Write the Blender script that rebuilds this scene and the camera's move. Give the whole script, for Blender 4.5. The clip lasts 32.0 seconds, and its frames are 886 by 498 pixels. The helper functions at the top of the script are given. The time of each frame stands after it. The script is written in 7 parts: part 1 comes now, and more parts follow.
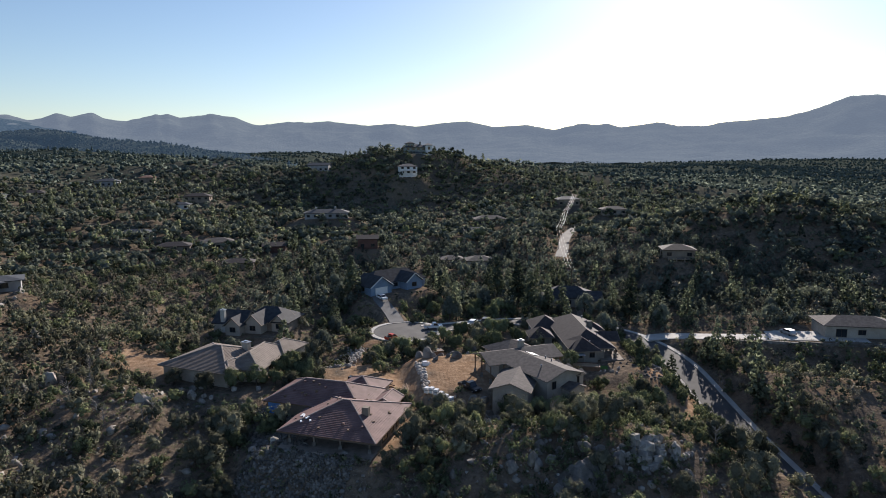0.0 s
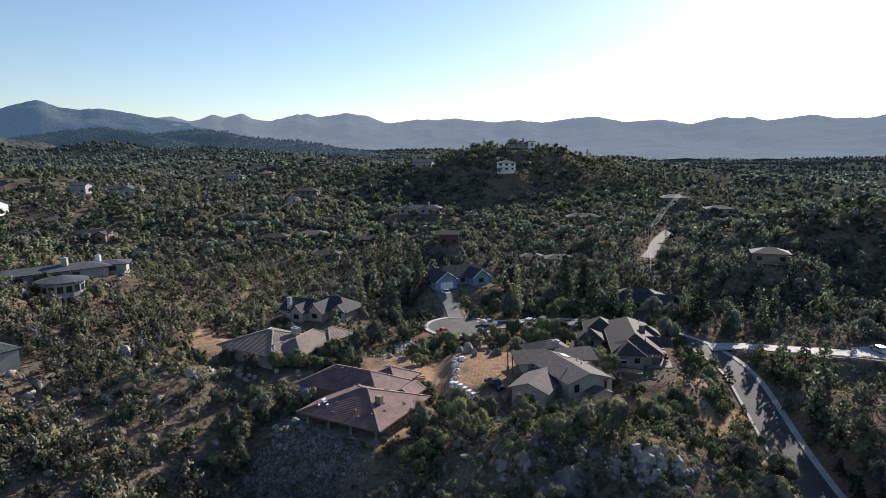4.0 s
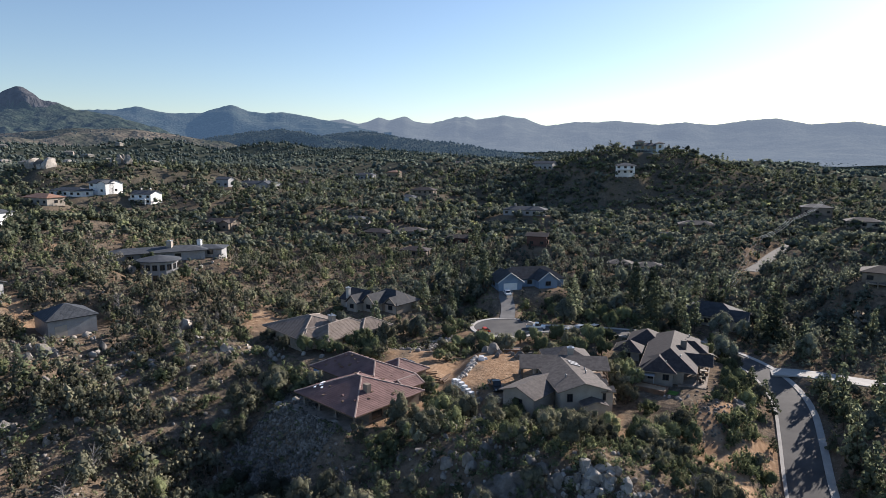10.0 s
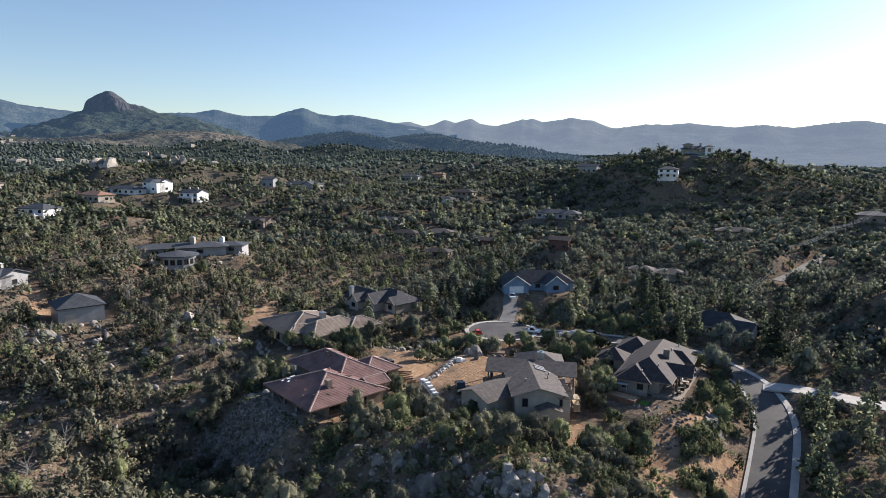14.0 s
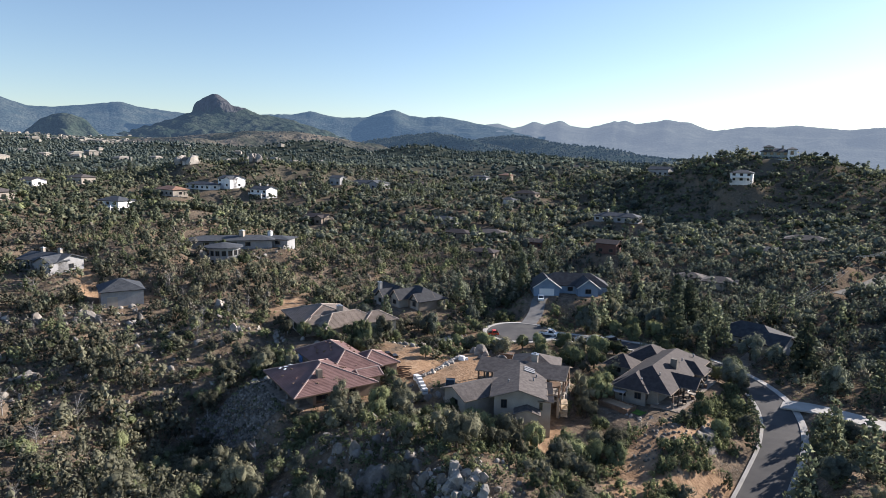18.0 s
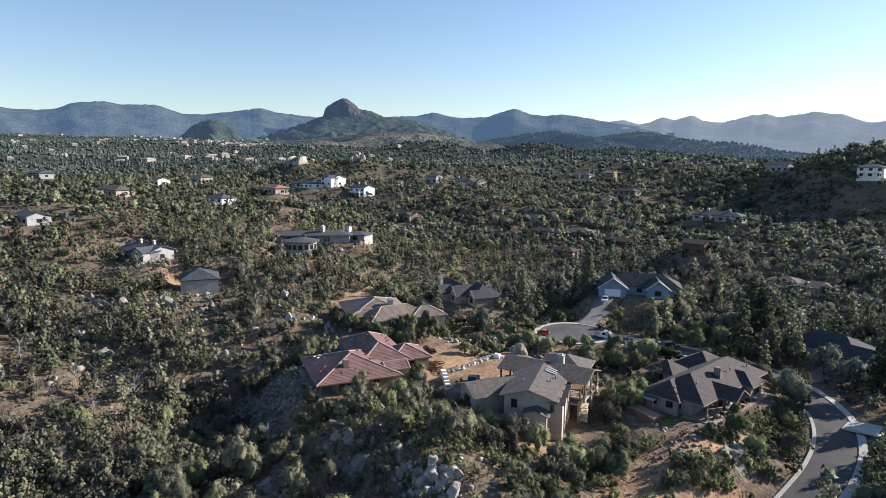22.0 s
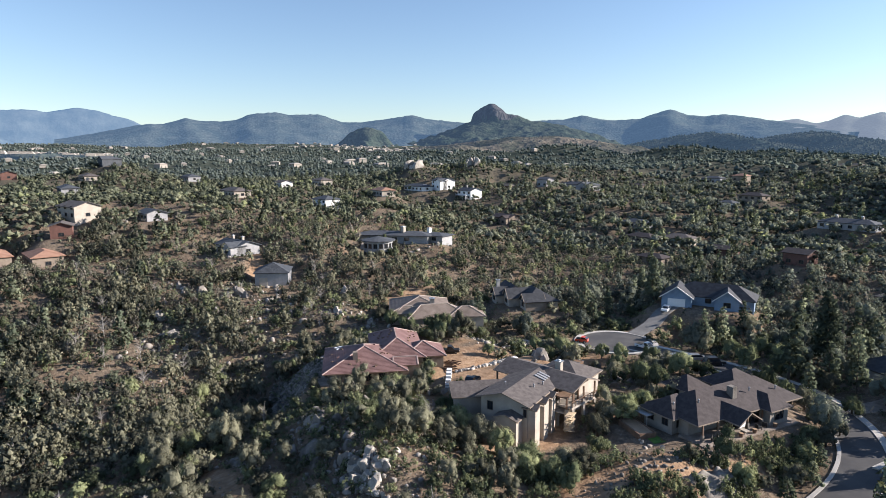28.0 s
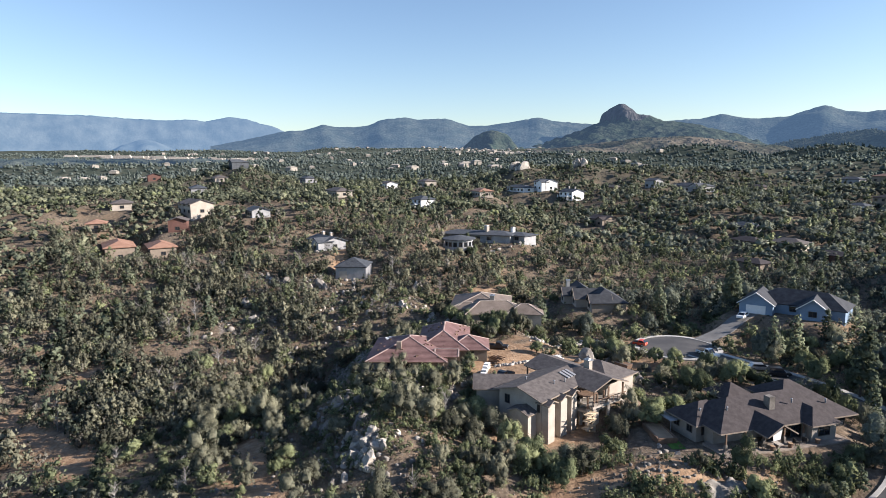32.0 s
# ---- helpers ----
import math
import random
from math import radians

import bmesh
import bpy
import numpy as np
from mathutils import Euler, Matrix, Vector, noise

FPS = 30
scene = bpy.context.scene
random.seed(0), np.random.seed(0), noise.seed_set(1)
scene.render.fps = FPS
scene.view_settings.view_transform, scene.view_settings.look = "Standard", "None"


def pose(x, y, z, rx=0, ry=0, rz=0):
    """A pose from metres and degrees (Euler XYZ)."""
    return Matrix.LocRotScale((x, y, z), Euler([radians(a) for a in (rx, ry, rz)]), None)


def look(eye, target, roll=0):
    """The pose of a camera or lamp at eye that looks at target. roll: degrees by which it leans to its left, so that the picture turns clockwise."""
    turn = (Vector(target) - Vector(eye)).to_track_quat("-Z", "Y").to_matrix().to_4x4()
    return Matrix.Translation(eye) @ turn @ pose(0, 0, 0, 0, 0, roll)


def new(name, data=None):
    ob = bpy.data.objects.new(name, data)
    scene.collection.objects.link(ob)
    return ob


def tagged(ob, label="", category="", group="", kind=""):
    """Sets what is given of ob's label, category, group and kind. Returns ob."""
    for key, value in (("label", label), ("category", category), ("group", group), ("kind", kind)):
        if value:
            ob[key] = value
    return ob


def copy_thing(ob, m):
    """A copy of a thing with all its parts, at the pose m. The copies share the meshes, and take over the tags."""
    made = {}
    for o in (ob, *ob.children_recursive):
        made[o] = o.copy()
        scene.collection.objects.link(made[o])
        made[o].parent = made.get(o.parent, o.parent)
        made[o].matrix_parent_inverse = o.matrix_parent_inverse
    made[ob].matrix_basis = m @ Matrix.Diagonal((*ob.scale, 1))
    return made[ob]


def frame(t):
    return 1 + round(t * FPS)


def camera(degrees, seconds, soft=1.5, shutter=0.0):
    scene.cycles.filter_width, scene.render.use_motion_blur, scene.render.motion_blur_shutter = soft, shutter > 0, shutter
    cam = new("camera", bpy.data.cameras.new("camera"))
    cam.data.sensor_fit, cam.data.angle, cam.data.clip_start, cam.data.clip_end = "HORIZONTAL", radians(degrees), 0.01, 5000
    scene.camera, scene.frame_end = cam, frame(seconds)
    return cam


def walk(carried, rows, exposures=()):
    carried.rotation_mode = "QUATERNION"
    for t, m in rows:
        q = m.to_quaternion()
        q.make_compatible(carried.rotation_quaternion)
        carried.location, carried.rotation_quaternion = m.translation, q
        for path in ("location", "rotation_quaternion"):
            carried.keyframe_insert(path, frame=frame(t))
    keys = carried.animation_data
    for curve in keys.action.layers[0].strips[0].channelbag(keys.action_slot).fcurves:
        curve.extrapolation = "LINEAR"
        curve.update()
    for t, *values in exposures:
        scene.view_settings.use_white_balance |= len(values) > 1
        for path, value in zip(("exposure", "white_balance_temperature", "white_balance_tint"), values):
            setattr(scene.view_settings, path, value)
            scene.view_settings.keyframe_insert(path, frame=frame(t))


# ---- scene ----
cam = camera(70.5, 32.0, 0.7)
PATH = [
    (0, (-5.82, -109.94, 52.94), (-5.739, -107.966, 52.641), -0.29),
    (1, (-1.01, -110.22, 53.02), (-1.040, -108.243, 52.720), -0.40),
    (2, (4.18, -110.44, 53.10), (4.039, -108.467, 52.805), -0.38),
    (3, (9.24, -110.48, 53.09), (9.014, -108.517, 52.786), -0.47),
    (4, (14.17, -110.04, 52.92), (13.853, -108.092, 52.613), -0.53),
    (7, (28.99, -106.50, 52.03), (28.465, -104.593, 51.732), -0.14),
    (8, (33.80, -105.05, 51.84), (33.173, -103.173, 51.541), -0.17),
    (9, (38.55, -103.66, 51.81), (37.841, -101.816, 51.513), 0.16),
    (10, (43.21, -102.16, 51.66), (42.421, -100.346, 51.362), 0.13),
    (11, (47.92, -100.40, 51.54), (47.068, -98.613, 51.243), 0.15),
    (12, (52.51, -98.34, 51.48), (51.600, -96.579, 51.190), 0.23),
    (13, (56.91, -96.22, 51.56), (55.973, -94.483, 51.267), 0.30),
    (14, (61.31, -94.02, 51.56), (60.334, -92.302, 51.269), 0.45),
    (17, (73.51, -86.46, 51.12), (72.380, -84.832, 50.829), 0.73),
    (18, (77.14, -83.78, 50.86), (75.933, -82.216, 50.571), 1.01),
    (19, (80.73, -80.74, 50.55), (79.435, -79.249, 50.250), 0.89),
    (20, (84.01, -77.31, 50.31), (82.648, -75.876, 50.015), 0.94),
    (21, (87.45, -73.57, 50.16), (86.004, -72.218, 49.866), 0.50),
    (22, (90.88, -69.99, 50.05), (89.391, -68.690, 49.755), 0.27),
    (23, (94.25, -66.26, 49.87), (92.721, -65.005, 49.578), 0.37),
    (24, (97.17, -62.30, 49.77), (95.599, -61.094, 49.476), 0.18),
    (27, (105.53, -50.54, 49.43), (103.810, -49.563, 49.142), -0.17),
    (28, (108.25, -46.81, 49.23), (106.493, -45.895, 48.948), -0.16),
    (29, (111.04, -43.27, 48.98), (109.240, -42.448, 48.700), -0.27),
    (30, (113.41, -39.36, 48.64), (111.566, -38.624, 48.362), -0.30),
    (31, (115.53, -35.27, 48.23), (113.650, -34.639, 47.951), -0.53),
    (32, (117.86, -31.32, 47.89), (115.955, -30.776, 47.620), -0.53),
]
walk(cam, [(t, look(eye, target, roll)) for t, eye, target, roll in PATH],
     exposures=[(0, 0.63, 6500, 15), (4, 0.86, 6500, 15), (9, 0.89, 6500, 15), (16, 1.07, 6500, 15), (24, 1.19, 6500, 15), (32, 1.25, 6500, 15)])

# ---------------------------------------------------------------- light
SUN_AZ, SUN_EL = radians(23), radians(22)  # from +y towards +x
world = bpy.data.worlds.new("sky")
scene.world = world
world.use_nodes = True
wn = world.node_tree.nodes
sky = wn.new("ShaderNodeTexSky")
sky.sky_type, sky.sun_disc = "NISHITA", False
sky.sun_elevation, sky.sun_rotation = SUN_EL, SUN_AZ
sky.air_density, sky.dust_density, sky.ozone_density = 1.0, 0.25, 2.9
wn["Background"].inputs["Strength"].default_value = 0.078
world.node_tree.links.new(sky.outputs["Color"], wn["Background"].inputs["Color"])
sun = new("sun", bpy.data.lights.new("sun", "SUN"))
sun.data.energy, sun.data.angle, sun.data.color = 5.0, radians(0.55), (1.0, 0.93, 0.83)
sun_dir = Vector((math.sin(SUN_AZ) * math.cos(SUN_EL), math.cos(SUN_AZ) * math.cos(SUN_EL), math.sin(SUN_EL)))
sun.rotation_euler = sun_dir.to_track_quat("Z", "Y").to_euler()

# ---------------------------------------------------------------- materials


def surface(name, c1, c2, scale=1.0, rough=0.8, bump=0.0, fine=8.0, metal=0.0, spec=0.3, c3=None, stretch=None, vary=0.0, island=0.0):
    """A surface of two colours mixed by coarse noise, mottled by fine noise, with a fine relief."""
    m = bpy.data.materials.new(name)
    m.use_nodes = True
    nt = m.node_tree
    nd, ln = nt.nodes, nt.links
    b = nd["Principled BSDF"]
    b.inputs["Roughness"].default_value = rough
    b.inputs["Metallic"].default_value = metal
    b.inputs["Specular IOR Level"].default_value = spec
    tc = nd.new("ShaderNodeTexCoord")
    src = tc.outputs["Object"]
    if stretch:
        mp = nd.new("ShaderNodeMapping")
        mp.inputs["Scale"].default_value = stretch
        ln.new(src, mp.inputs["Vector"])
        src = mp.outputs["Vector"]
    n1 = nd.new("ShaderNodeTexNoise")
    n1.inputs["Scale"].default_value, n1.inputs["Detail"].default_value = scale, 4
    n2 = nd.new("ShaderNodeTexNoise")
    n2.inputs["Scale"].default_value, n2.inputs["Detail"].default_value = fine, 3
    ln.new(src, n1.inputs["Vector"])
    ln.new(src, n2.inputs["Vector"])
    r1 = nd.new("ShaderNodeValToRGB")
    r1.color_ramp.elements[0].position, r1.color_ramp.elements[1].position = 0.35, 0.65
    r1.color_ramp.elements[0].color, r1.color_ramp.elements[1].color = (*c1, 1), (*c2, 1)
    if c3:
        e = r1.color_ramp.elements.new(0.5)
        e.color = (*c3, 1)
    ln.new(n1.outputs["Fac"], r1.inputs["Fac"])
    hs = nd.new("ShaderNodeHueSaturation")
    mr = nd.new("ShaderNodeMapRange")
    mr.inputs["To Min"].default_value, mr.inputs["To Max"].default_value = 0.72, 1.28
    ln.new(n2.outputs["Fac"], mr.inputs["Value"])
    val = mr.outputs["Result"]
    if vary:
        oi = nd.new("ShaderNodeObjectInfo")
        mv = nd.new("ShaderNodeMapRange")
        mv.inputs["To Min"].default_value, mv.inputs["To Max"].default_value = 1 - vary, 1 + vary
        ln.new(oi.outputs["Random"], mv.inputs["Value"])
        mm = nd.new("ShaderNodeMath")
        mm.operation = "MULTIPLY"
        ln.new(val, mm.inputs[0])
        ln.new(mv.outputs["Result"], mm.inputs[1])
        val = mm.outputs["Value"]
    if island:
        ge = nd.new("ShaderNodeNewGeometry")
        mi = nd.new("ShaderNodeMapRange")
        mi.inputs["To Min"].default_value, mi.inputs["To Max"].default_value = 1 - island, 1 + island
        ln.new(ge.outputs["Random Per Island"], mi.inputs["Value"])
        mm = nd.new("ShaderNodeMath")
        mm.operation = "MULTIPLY"
        ln.new(val, mm.inputs[0])
        ln.new(mi.outputs["Result"], mm.inputs[1])
        val = mm.outputs["Value"]
    ln.new(val, hs.inputs["Value"])
    ln.new(r1.outputs["Color"], hs.inputs["Color"])
    ln.new(hs.outputs["Color"], b.inputs["Base Color"])
    if bump:
        bp = nd.new("ShaderNodeBump")
        bp.inputs["Strength"].default_value, bp.inputs["Distance"].default_value = 0.8, bump
        ln.new(n2.outputs["Fac"], bp.inputs["Height"])
        ln.new(bp.outputs["Normal"], b.inputs["Normal"])
    return m


def foliage(name, dark, mid, light, glow=0.25, scale=0.6):
    """Leaves: matt, partly translucent, each plant and each sprig of its own shade."""
    m = bpy.data.materials.new(name)
    m.use_nodes = True
    nt = m.node_tree
    nd, ln = nt.nodes, nt.links
    nd.remove(nd["Principled BSDF"])
    at = nd.new("ShaderNodeAttribute")
    at.attribute_name = "tint"
    oi = nd.new("ShaderNodeObjectInfo")
    ge = nd.new("ShaderNodeNewGeometry")
    a1 = nd.new("ShaderNodeMath")
    a1.operation = "ADD"
    ln.new(at.outputs["Fac"], a1.inputs[0])
    ln.new(oi.outputs["Random"], a1.inputs[1])
    fr = nd.new("ShaderNodeMath")
    fr.operation = "FRACT"
    ln.new(a1.outputs[0], fr.inputs[0])
    mx = nd.new("ShaderNodeMath")
    mx.operation = "MULTIPLY_ADD"
    mx.inputs[1].default_value, mx.inputs[2].default_value = 0.14, 0.0
    ln.new(ge.outputs["Random Per Island"], mx.inputs[0])
    m2 = nd.new("ShaderNodeMath")
    m2.operation = "MULTIPLY_ADD"
    m2.inputs[1].default_value = 0.86
    ln.new(fr.outputs[0], m2.inputs[0])
    ln.new(mx.outputs[0], m2.inputs[2])
    rp = nd.new("ShaderNodeValToRGB")
    rp.color_ramp.elements[0].position, rp.color_ramp.elements[1].position = 0.1, 0.95
    rp.color_ramp.elements[0].color, rp.color_ramp.elements[1].color = (*dark, 1), (*light, 1)
    rp.color_ramp.elements.new(0.5).color = (*mid, 1)
    ln.new(m2.outputs[0], rp.inputs["Fac"])
    nz = nd.new("ShaderNodeTexNoise")
    nz.inputs["Scale"].default_value, nz.inputs["Detail"].default_value = 3.2, 3
    ln.new(ge.outputs["Position"], nz.inputs["Vector"])
    mr = nd.new("ShaderNodeMapRange")
    mr.inputs["From Min"].default_value, mr.inputs["From Max"].default_value = 0.3, 0.7
    mr.inputs["To Min"].default_value, mr.inputs["To Max"].default_value = 0.75, 1.25
    ln.new(nz.outputs["Fac"], mr.inputs["Value"])
    sc = nd.new("ShaderNodeVectorMath")
    sc.operation = "SCALE"
    ln.new(rp.outputs["Color"], sc.inputs[0])
    ln.new(mr.outputs["Result"], sc.inputs["Scale"])
    fa = nd.new("ShaderNodeAttribute")
    fa.attribute_name = "facing"
    vt = nd.new("ShaderNodeVectorTransform")
    vt.vector_type, vt.convert_from, vt.convert_to = "NORMAL", "OBJECT", "WORLD"
    ln.new(fa.outputs["Vector"], vt.inputs["Vector"])
    va = nd.new("ShaderNodeVectorMath")
    va.operation = "MULTIPLY_ADD"
    va.inputs[1].default_value = (0.35, 0.35, 0.35)
    ln.new(ge.outputs["Normal"], va.inputs[0])
    ln.new(vt.outputs["Vector"], va.inputs[2])
    bp = nd.new("ShaderNodeVectorMath")
    bp.operation = "NORMALIZE"
    ln.new(va.outputs["Vector"], bp.inputs[0])
    df, tl, ms = nd.new("ShaderNodeBsdfDiffuse"), nd.new("ShaderNodeBsdfTranslucent"), nd.new("ShaderNodeMixShader")
    ms.inputs["Fac"].default_value = glow
    ln.new(sc.outputs["Vector"], df.inputs["Color"])
    ln.new(bp.outputs["Vector"], df.inputs["Normal"])
    vm = nd.new("ShaderNodeVectorMath")
    vm.operation = "MULTIPLY"
    vm.inputs[1].default_value = (1.34, 1.36, 1.06)
    ln.new(sc.outputs["Vector"], vm.inputs[0])
    ln.new(vm.outputs["Vector"], tl.inputs["Color"])
    ln.new(df.outputs[0], ms.inputs[1])
    ln.new(tl.outputs[0], ms.inputs[2])
    ln.new(ms.outputs[0], nd["Material Output"].inputs["Surface"])
    return m


LEAF = foliage("juniper and oak leaves", (0.051, 0.053, 0.040), (0.119, 0.120, 0.088), (0.210, 0.206, 0.144), 0.13)
# Blue added to this leaf colour stands in for haze over the valley.
VALLEYLEAF = foliage("haze-tinted valley oak and pine leaves", (0.057, 0.067, 0.060), (0.124, 0.140, 0.118), (0.200, 0.217, 0.172), 0.27)
WOODLEAF = foliage("hillside oak and juniper leaves", (0.050, 0.059, 0.044), (0.115, 0.127, 0.090), (0.198, 0.207, 0.138), 0.1)
PINE = foliage("pine needles", (0.040, 0.050, 0.038), (0.094, 0.112, 0.080), (0.172, 0.192, 0.132), 0.22)
# Lighter and bluer than nearer leaves: distance haze mixed into the colour.
FARLEAF = foliage("haze-tinted distant pine and oak leaves", (0.078, 0.100, 0.098), (0.108, 0.132, 0.124), (0.150, 0.172, 0.148), 0.3)
GREYLEAF = foliage("grey scrub twigs", (0.092, 0.087, 0.073), (0.138, 0.130, 0.108), (0.20, 0.188, 0.160), 0.15)
OAK = foliage("scrub oak leaves", (0.055, 0.066, 0.041), (0.126, 0.144, 0.082), (0.224, 0.245, 0.133), 0.16)
DRYGRASS = foliage("dry grass", (0.16, 0.135, 0.09), (0.25, 0.21, 0.14), (0.36, 0.31, 0.21), 0.3)
DEADWOOD = surface("bleached dead wood", (0.22, 0.205, 0.19), (0.34, 0.32, 0.30), 2, 0.9, 0.01, 9)
BARK = surface("bark", (0.07, 0.055, 0.042), (0.13, 0.10, 0.08), 3, 0.95, 0.02, 14)
GRANITE = surface("weathered granite", (0.12, 0.108, 0.096), (0.26, 0.235, 0.21), 0.7, 0.95, 0.08, 4.0, c3=(0.18, 0.165, 0.148), vary=0.25)
PALEROCK = surface("pale granite", (0.24, 0.215, 0.19), (0.44, 0.405, 0.36), 0.6, 0.9, 0.05, 4.0, vary=0.15)
RIPRAP = surface("tipped grey stone", (0.105, 0.096, 0.086), (0.20, 0.185, 0.165), 0.8, 0.95, 0.03, 5.0, island=0.45)
ASPHALT = surface("asphalt", (0.055, 0.055, 0.058), (0.085, 0.083, 0.082), 0.25, 0.85, 0.004, 20)
CONCRETE = surface("concrete", (0.36, 0.345, 0.32), (0.46, 0.44, 0.41), 0.4, 0.85, 0.004, 12)
PAVING = surface("brown stone paving", (0.20, 0.165, 0.135), (0.30, 0.25, 0.21), 0.7, 0.9, 0.01, 6)
DRIVEWAY = surface("worn grey driveway", (0.13, 0.128, 0.125), (0.19, 0.186, 0.18), 0.3, 0.9, 0.004, 14)
DIRT = surface("graded dirt", (0.30, 0.205, 0.13), (0.42, 0.295, 0.19), 0.35, 0.95, 0.05, 2.5, c3=(0.36, 0.25, 0.16))
TILE_RED = surface("red clay roof tiles", (0.146, 0.084, 0.078), (0.208, 0.124, 0.115), 0.5, 0.75, 0.02, 7)
TILE_TAN = surface("tan concrete roof tiles", (0.155, 0.125, 0.105), (0.21, 0.17, 0.145), 0.5, 0.8, 0.02, 7)
CAPTILE = surface("pale mortared ridge tiles", (0.25, 0.18, 0.16), (0.34, 0.265, 0.24), 0.9, 0.8, 0.02, 5)
CAPTAN = surface("pale tan ridge tiles", (0.26, 0.22, 0.185), (0.34, 0.29, 0.25), 0.9, 0.8, 0.02, 5)
SHINGLE = surface("grey-brown shingles", (0.074, 0.065, 0.063), (0.118, 0.104, 0.099), 1.3, 0.9, 0.02, 5)
SHINGLE_DARK = surface("dark brown shingles", (0.038, 0.031, 0.032), (0.060, 0.050, 0.051), 1.3, 0.85, 0.02, 5)
SHINGLE_BLACK = surface("near-black shingles", (0.028, 0.031, 0.038), (0.048, 0.052, 0.06), 0.8, 0.85, 0.01, 9)
SHINGLE_BLUE = surface("blue-grey shingles", (0.050, 0.057, 0.068), (0.075, 0.083, 0.095), 0.8, 0.8, 0.01, 9)
STUCCO_TAN = surface("tan stucco", (0.325, 0.29, 0.248), (0.395, 0.35, 0.30), 0.6, 0.9, 0.006, 16)
STUCCO_BROWN = surface("brown stucco", (0.19, 0.155, 0.125), (0.25, 0.205, 0.165), 0.6, 0.9, 0.006, 16)
STUCCO_WARM = surface("warm grey stucco", (0.25, 0.228, 0.20), (0.31, 0.285, 0.25), 0.6, 0.9, 0.006, 16)
STUCCO_GREY = surface("grey siding", (0.26, 0.262, 0.27), (0.33, 0.332, 0.34), 0.6, 0.8, 0.006, 16)
MANSION_GREY = surface("grey-green stucco", (0.22, 0.245, 0.225), (0.29, 0.31, 0.285), 0.6, 0.9, 0.006, 16)
WHITE = surface("white painted siding", (0.66, 0.66, 0.65), (0.76, 0.76, 0.75), 0.5, 0.7, 0.004, 12)
BLUE_SIDING = surface("blue painted siding", (0.15, 0.22, 0.31), (0.19, 0.27, 0.37), 0.5, 0.7, 0.004, 12)
METAL_GREY = surface("grey ribbed metal", (0.24, 0.245, 0.26), (0.30, 0.305, 0.32), 0.5, 0.5, 0.004, 6, metal=0.3)
RED_WALL = surface("dark red boards", (0.105, 0.055, 0.046), (0.14, 0.072, 0.06), 0.5, 0.8, 0.006, 10)
ORANGE_TILE = surface("orange clay tiles", (0.25, 0.14, 0.098), (0.32, 0.185, 0.13), 0.5, 0.8, 0.02, 7)
WOOD = surface("brown timber", (0.13, 0.085, 0.06), (0.20, 0.13, 0.09), 1.5, 0.8, 0.006, 12)
PALEWOOD = surface("pale new timber", (0.42, 0.33, 0.22), (0.55, 0.44, 0.31), 1.5, 0.8, 0.006, 12)
BLACK = surface("black enamel", (0.012, 0.012, 0.014), (0.02, 0.02, 0.022), 1, 0.3, 0, 5, spec=0.5)
BRONZE = surface("dark bronze frames", (0.05, 0.042, 0.036), (0.075, 0.062, 0.052), 1, 0.5, 0, 5)
PAINT_WHITE = surface("white enamel", (0.72, 0.72, 0.72), (0.78, 0.78, 0.78), 1, 0.3, 0, 5, spec=0.5)
PAINT_RED = surface("red enamel", (0.55, 0.05, 0.02), (0.6, 0.07, 0.03), 1, 0.35, 0, 5, spec=0.5)
TARP = surface("blue tarpaulin", (0.05, 0.16, 0.42), (0.08, 0.22, 0.50), 0.8, 0.5, 0.03, 3)
RUBBER = surface("black rubber", (0.02, 0.02, 0.02), (0.03, 0.03, 0.03), 2, 0.9, 0, 8)
STEEL = surface("galvanised steel", (0.42, 0.43, 0.44), (0.52, 0.53, 0.54), 1, 0.4, 0, 8, metal=0.8)
GRASS = surface("green lawn", (0.06, 0.14, 0.025), (0.10, 0.20, 0.04), 1.5, 0.95, 0.03, 15)


def glass_pane():
    m = bpy.data.materials.new("window glass")
    m.use_nodes = True
    b = m.node_tree.nodes["Principled BSDF"]
    b.inputs["Base Color"].default_value = (0.02, 0.024, 0.03, 1)
    b.inputs["Roughness"].default_value = 0.06
    b.inputs["Specular IOR Level"].default_value = 0.6
    return m


GLASS = glass_pane()

# ---------------------------------------------------------------- geometry helpers


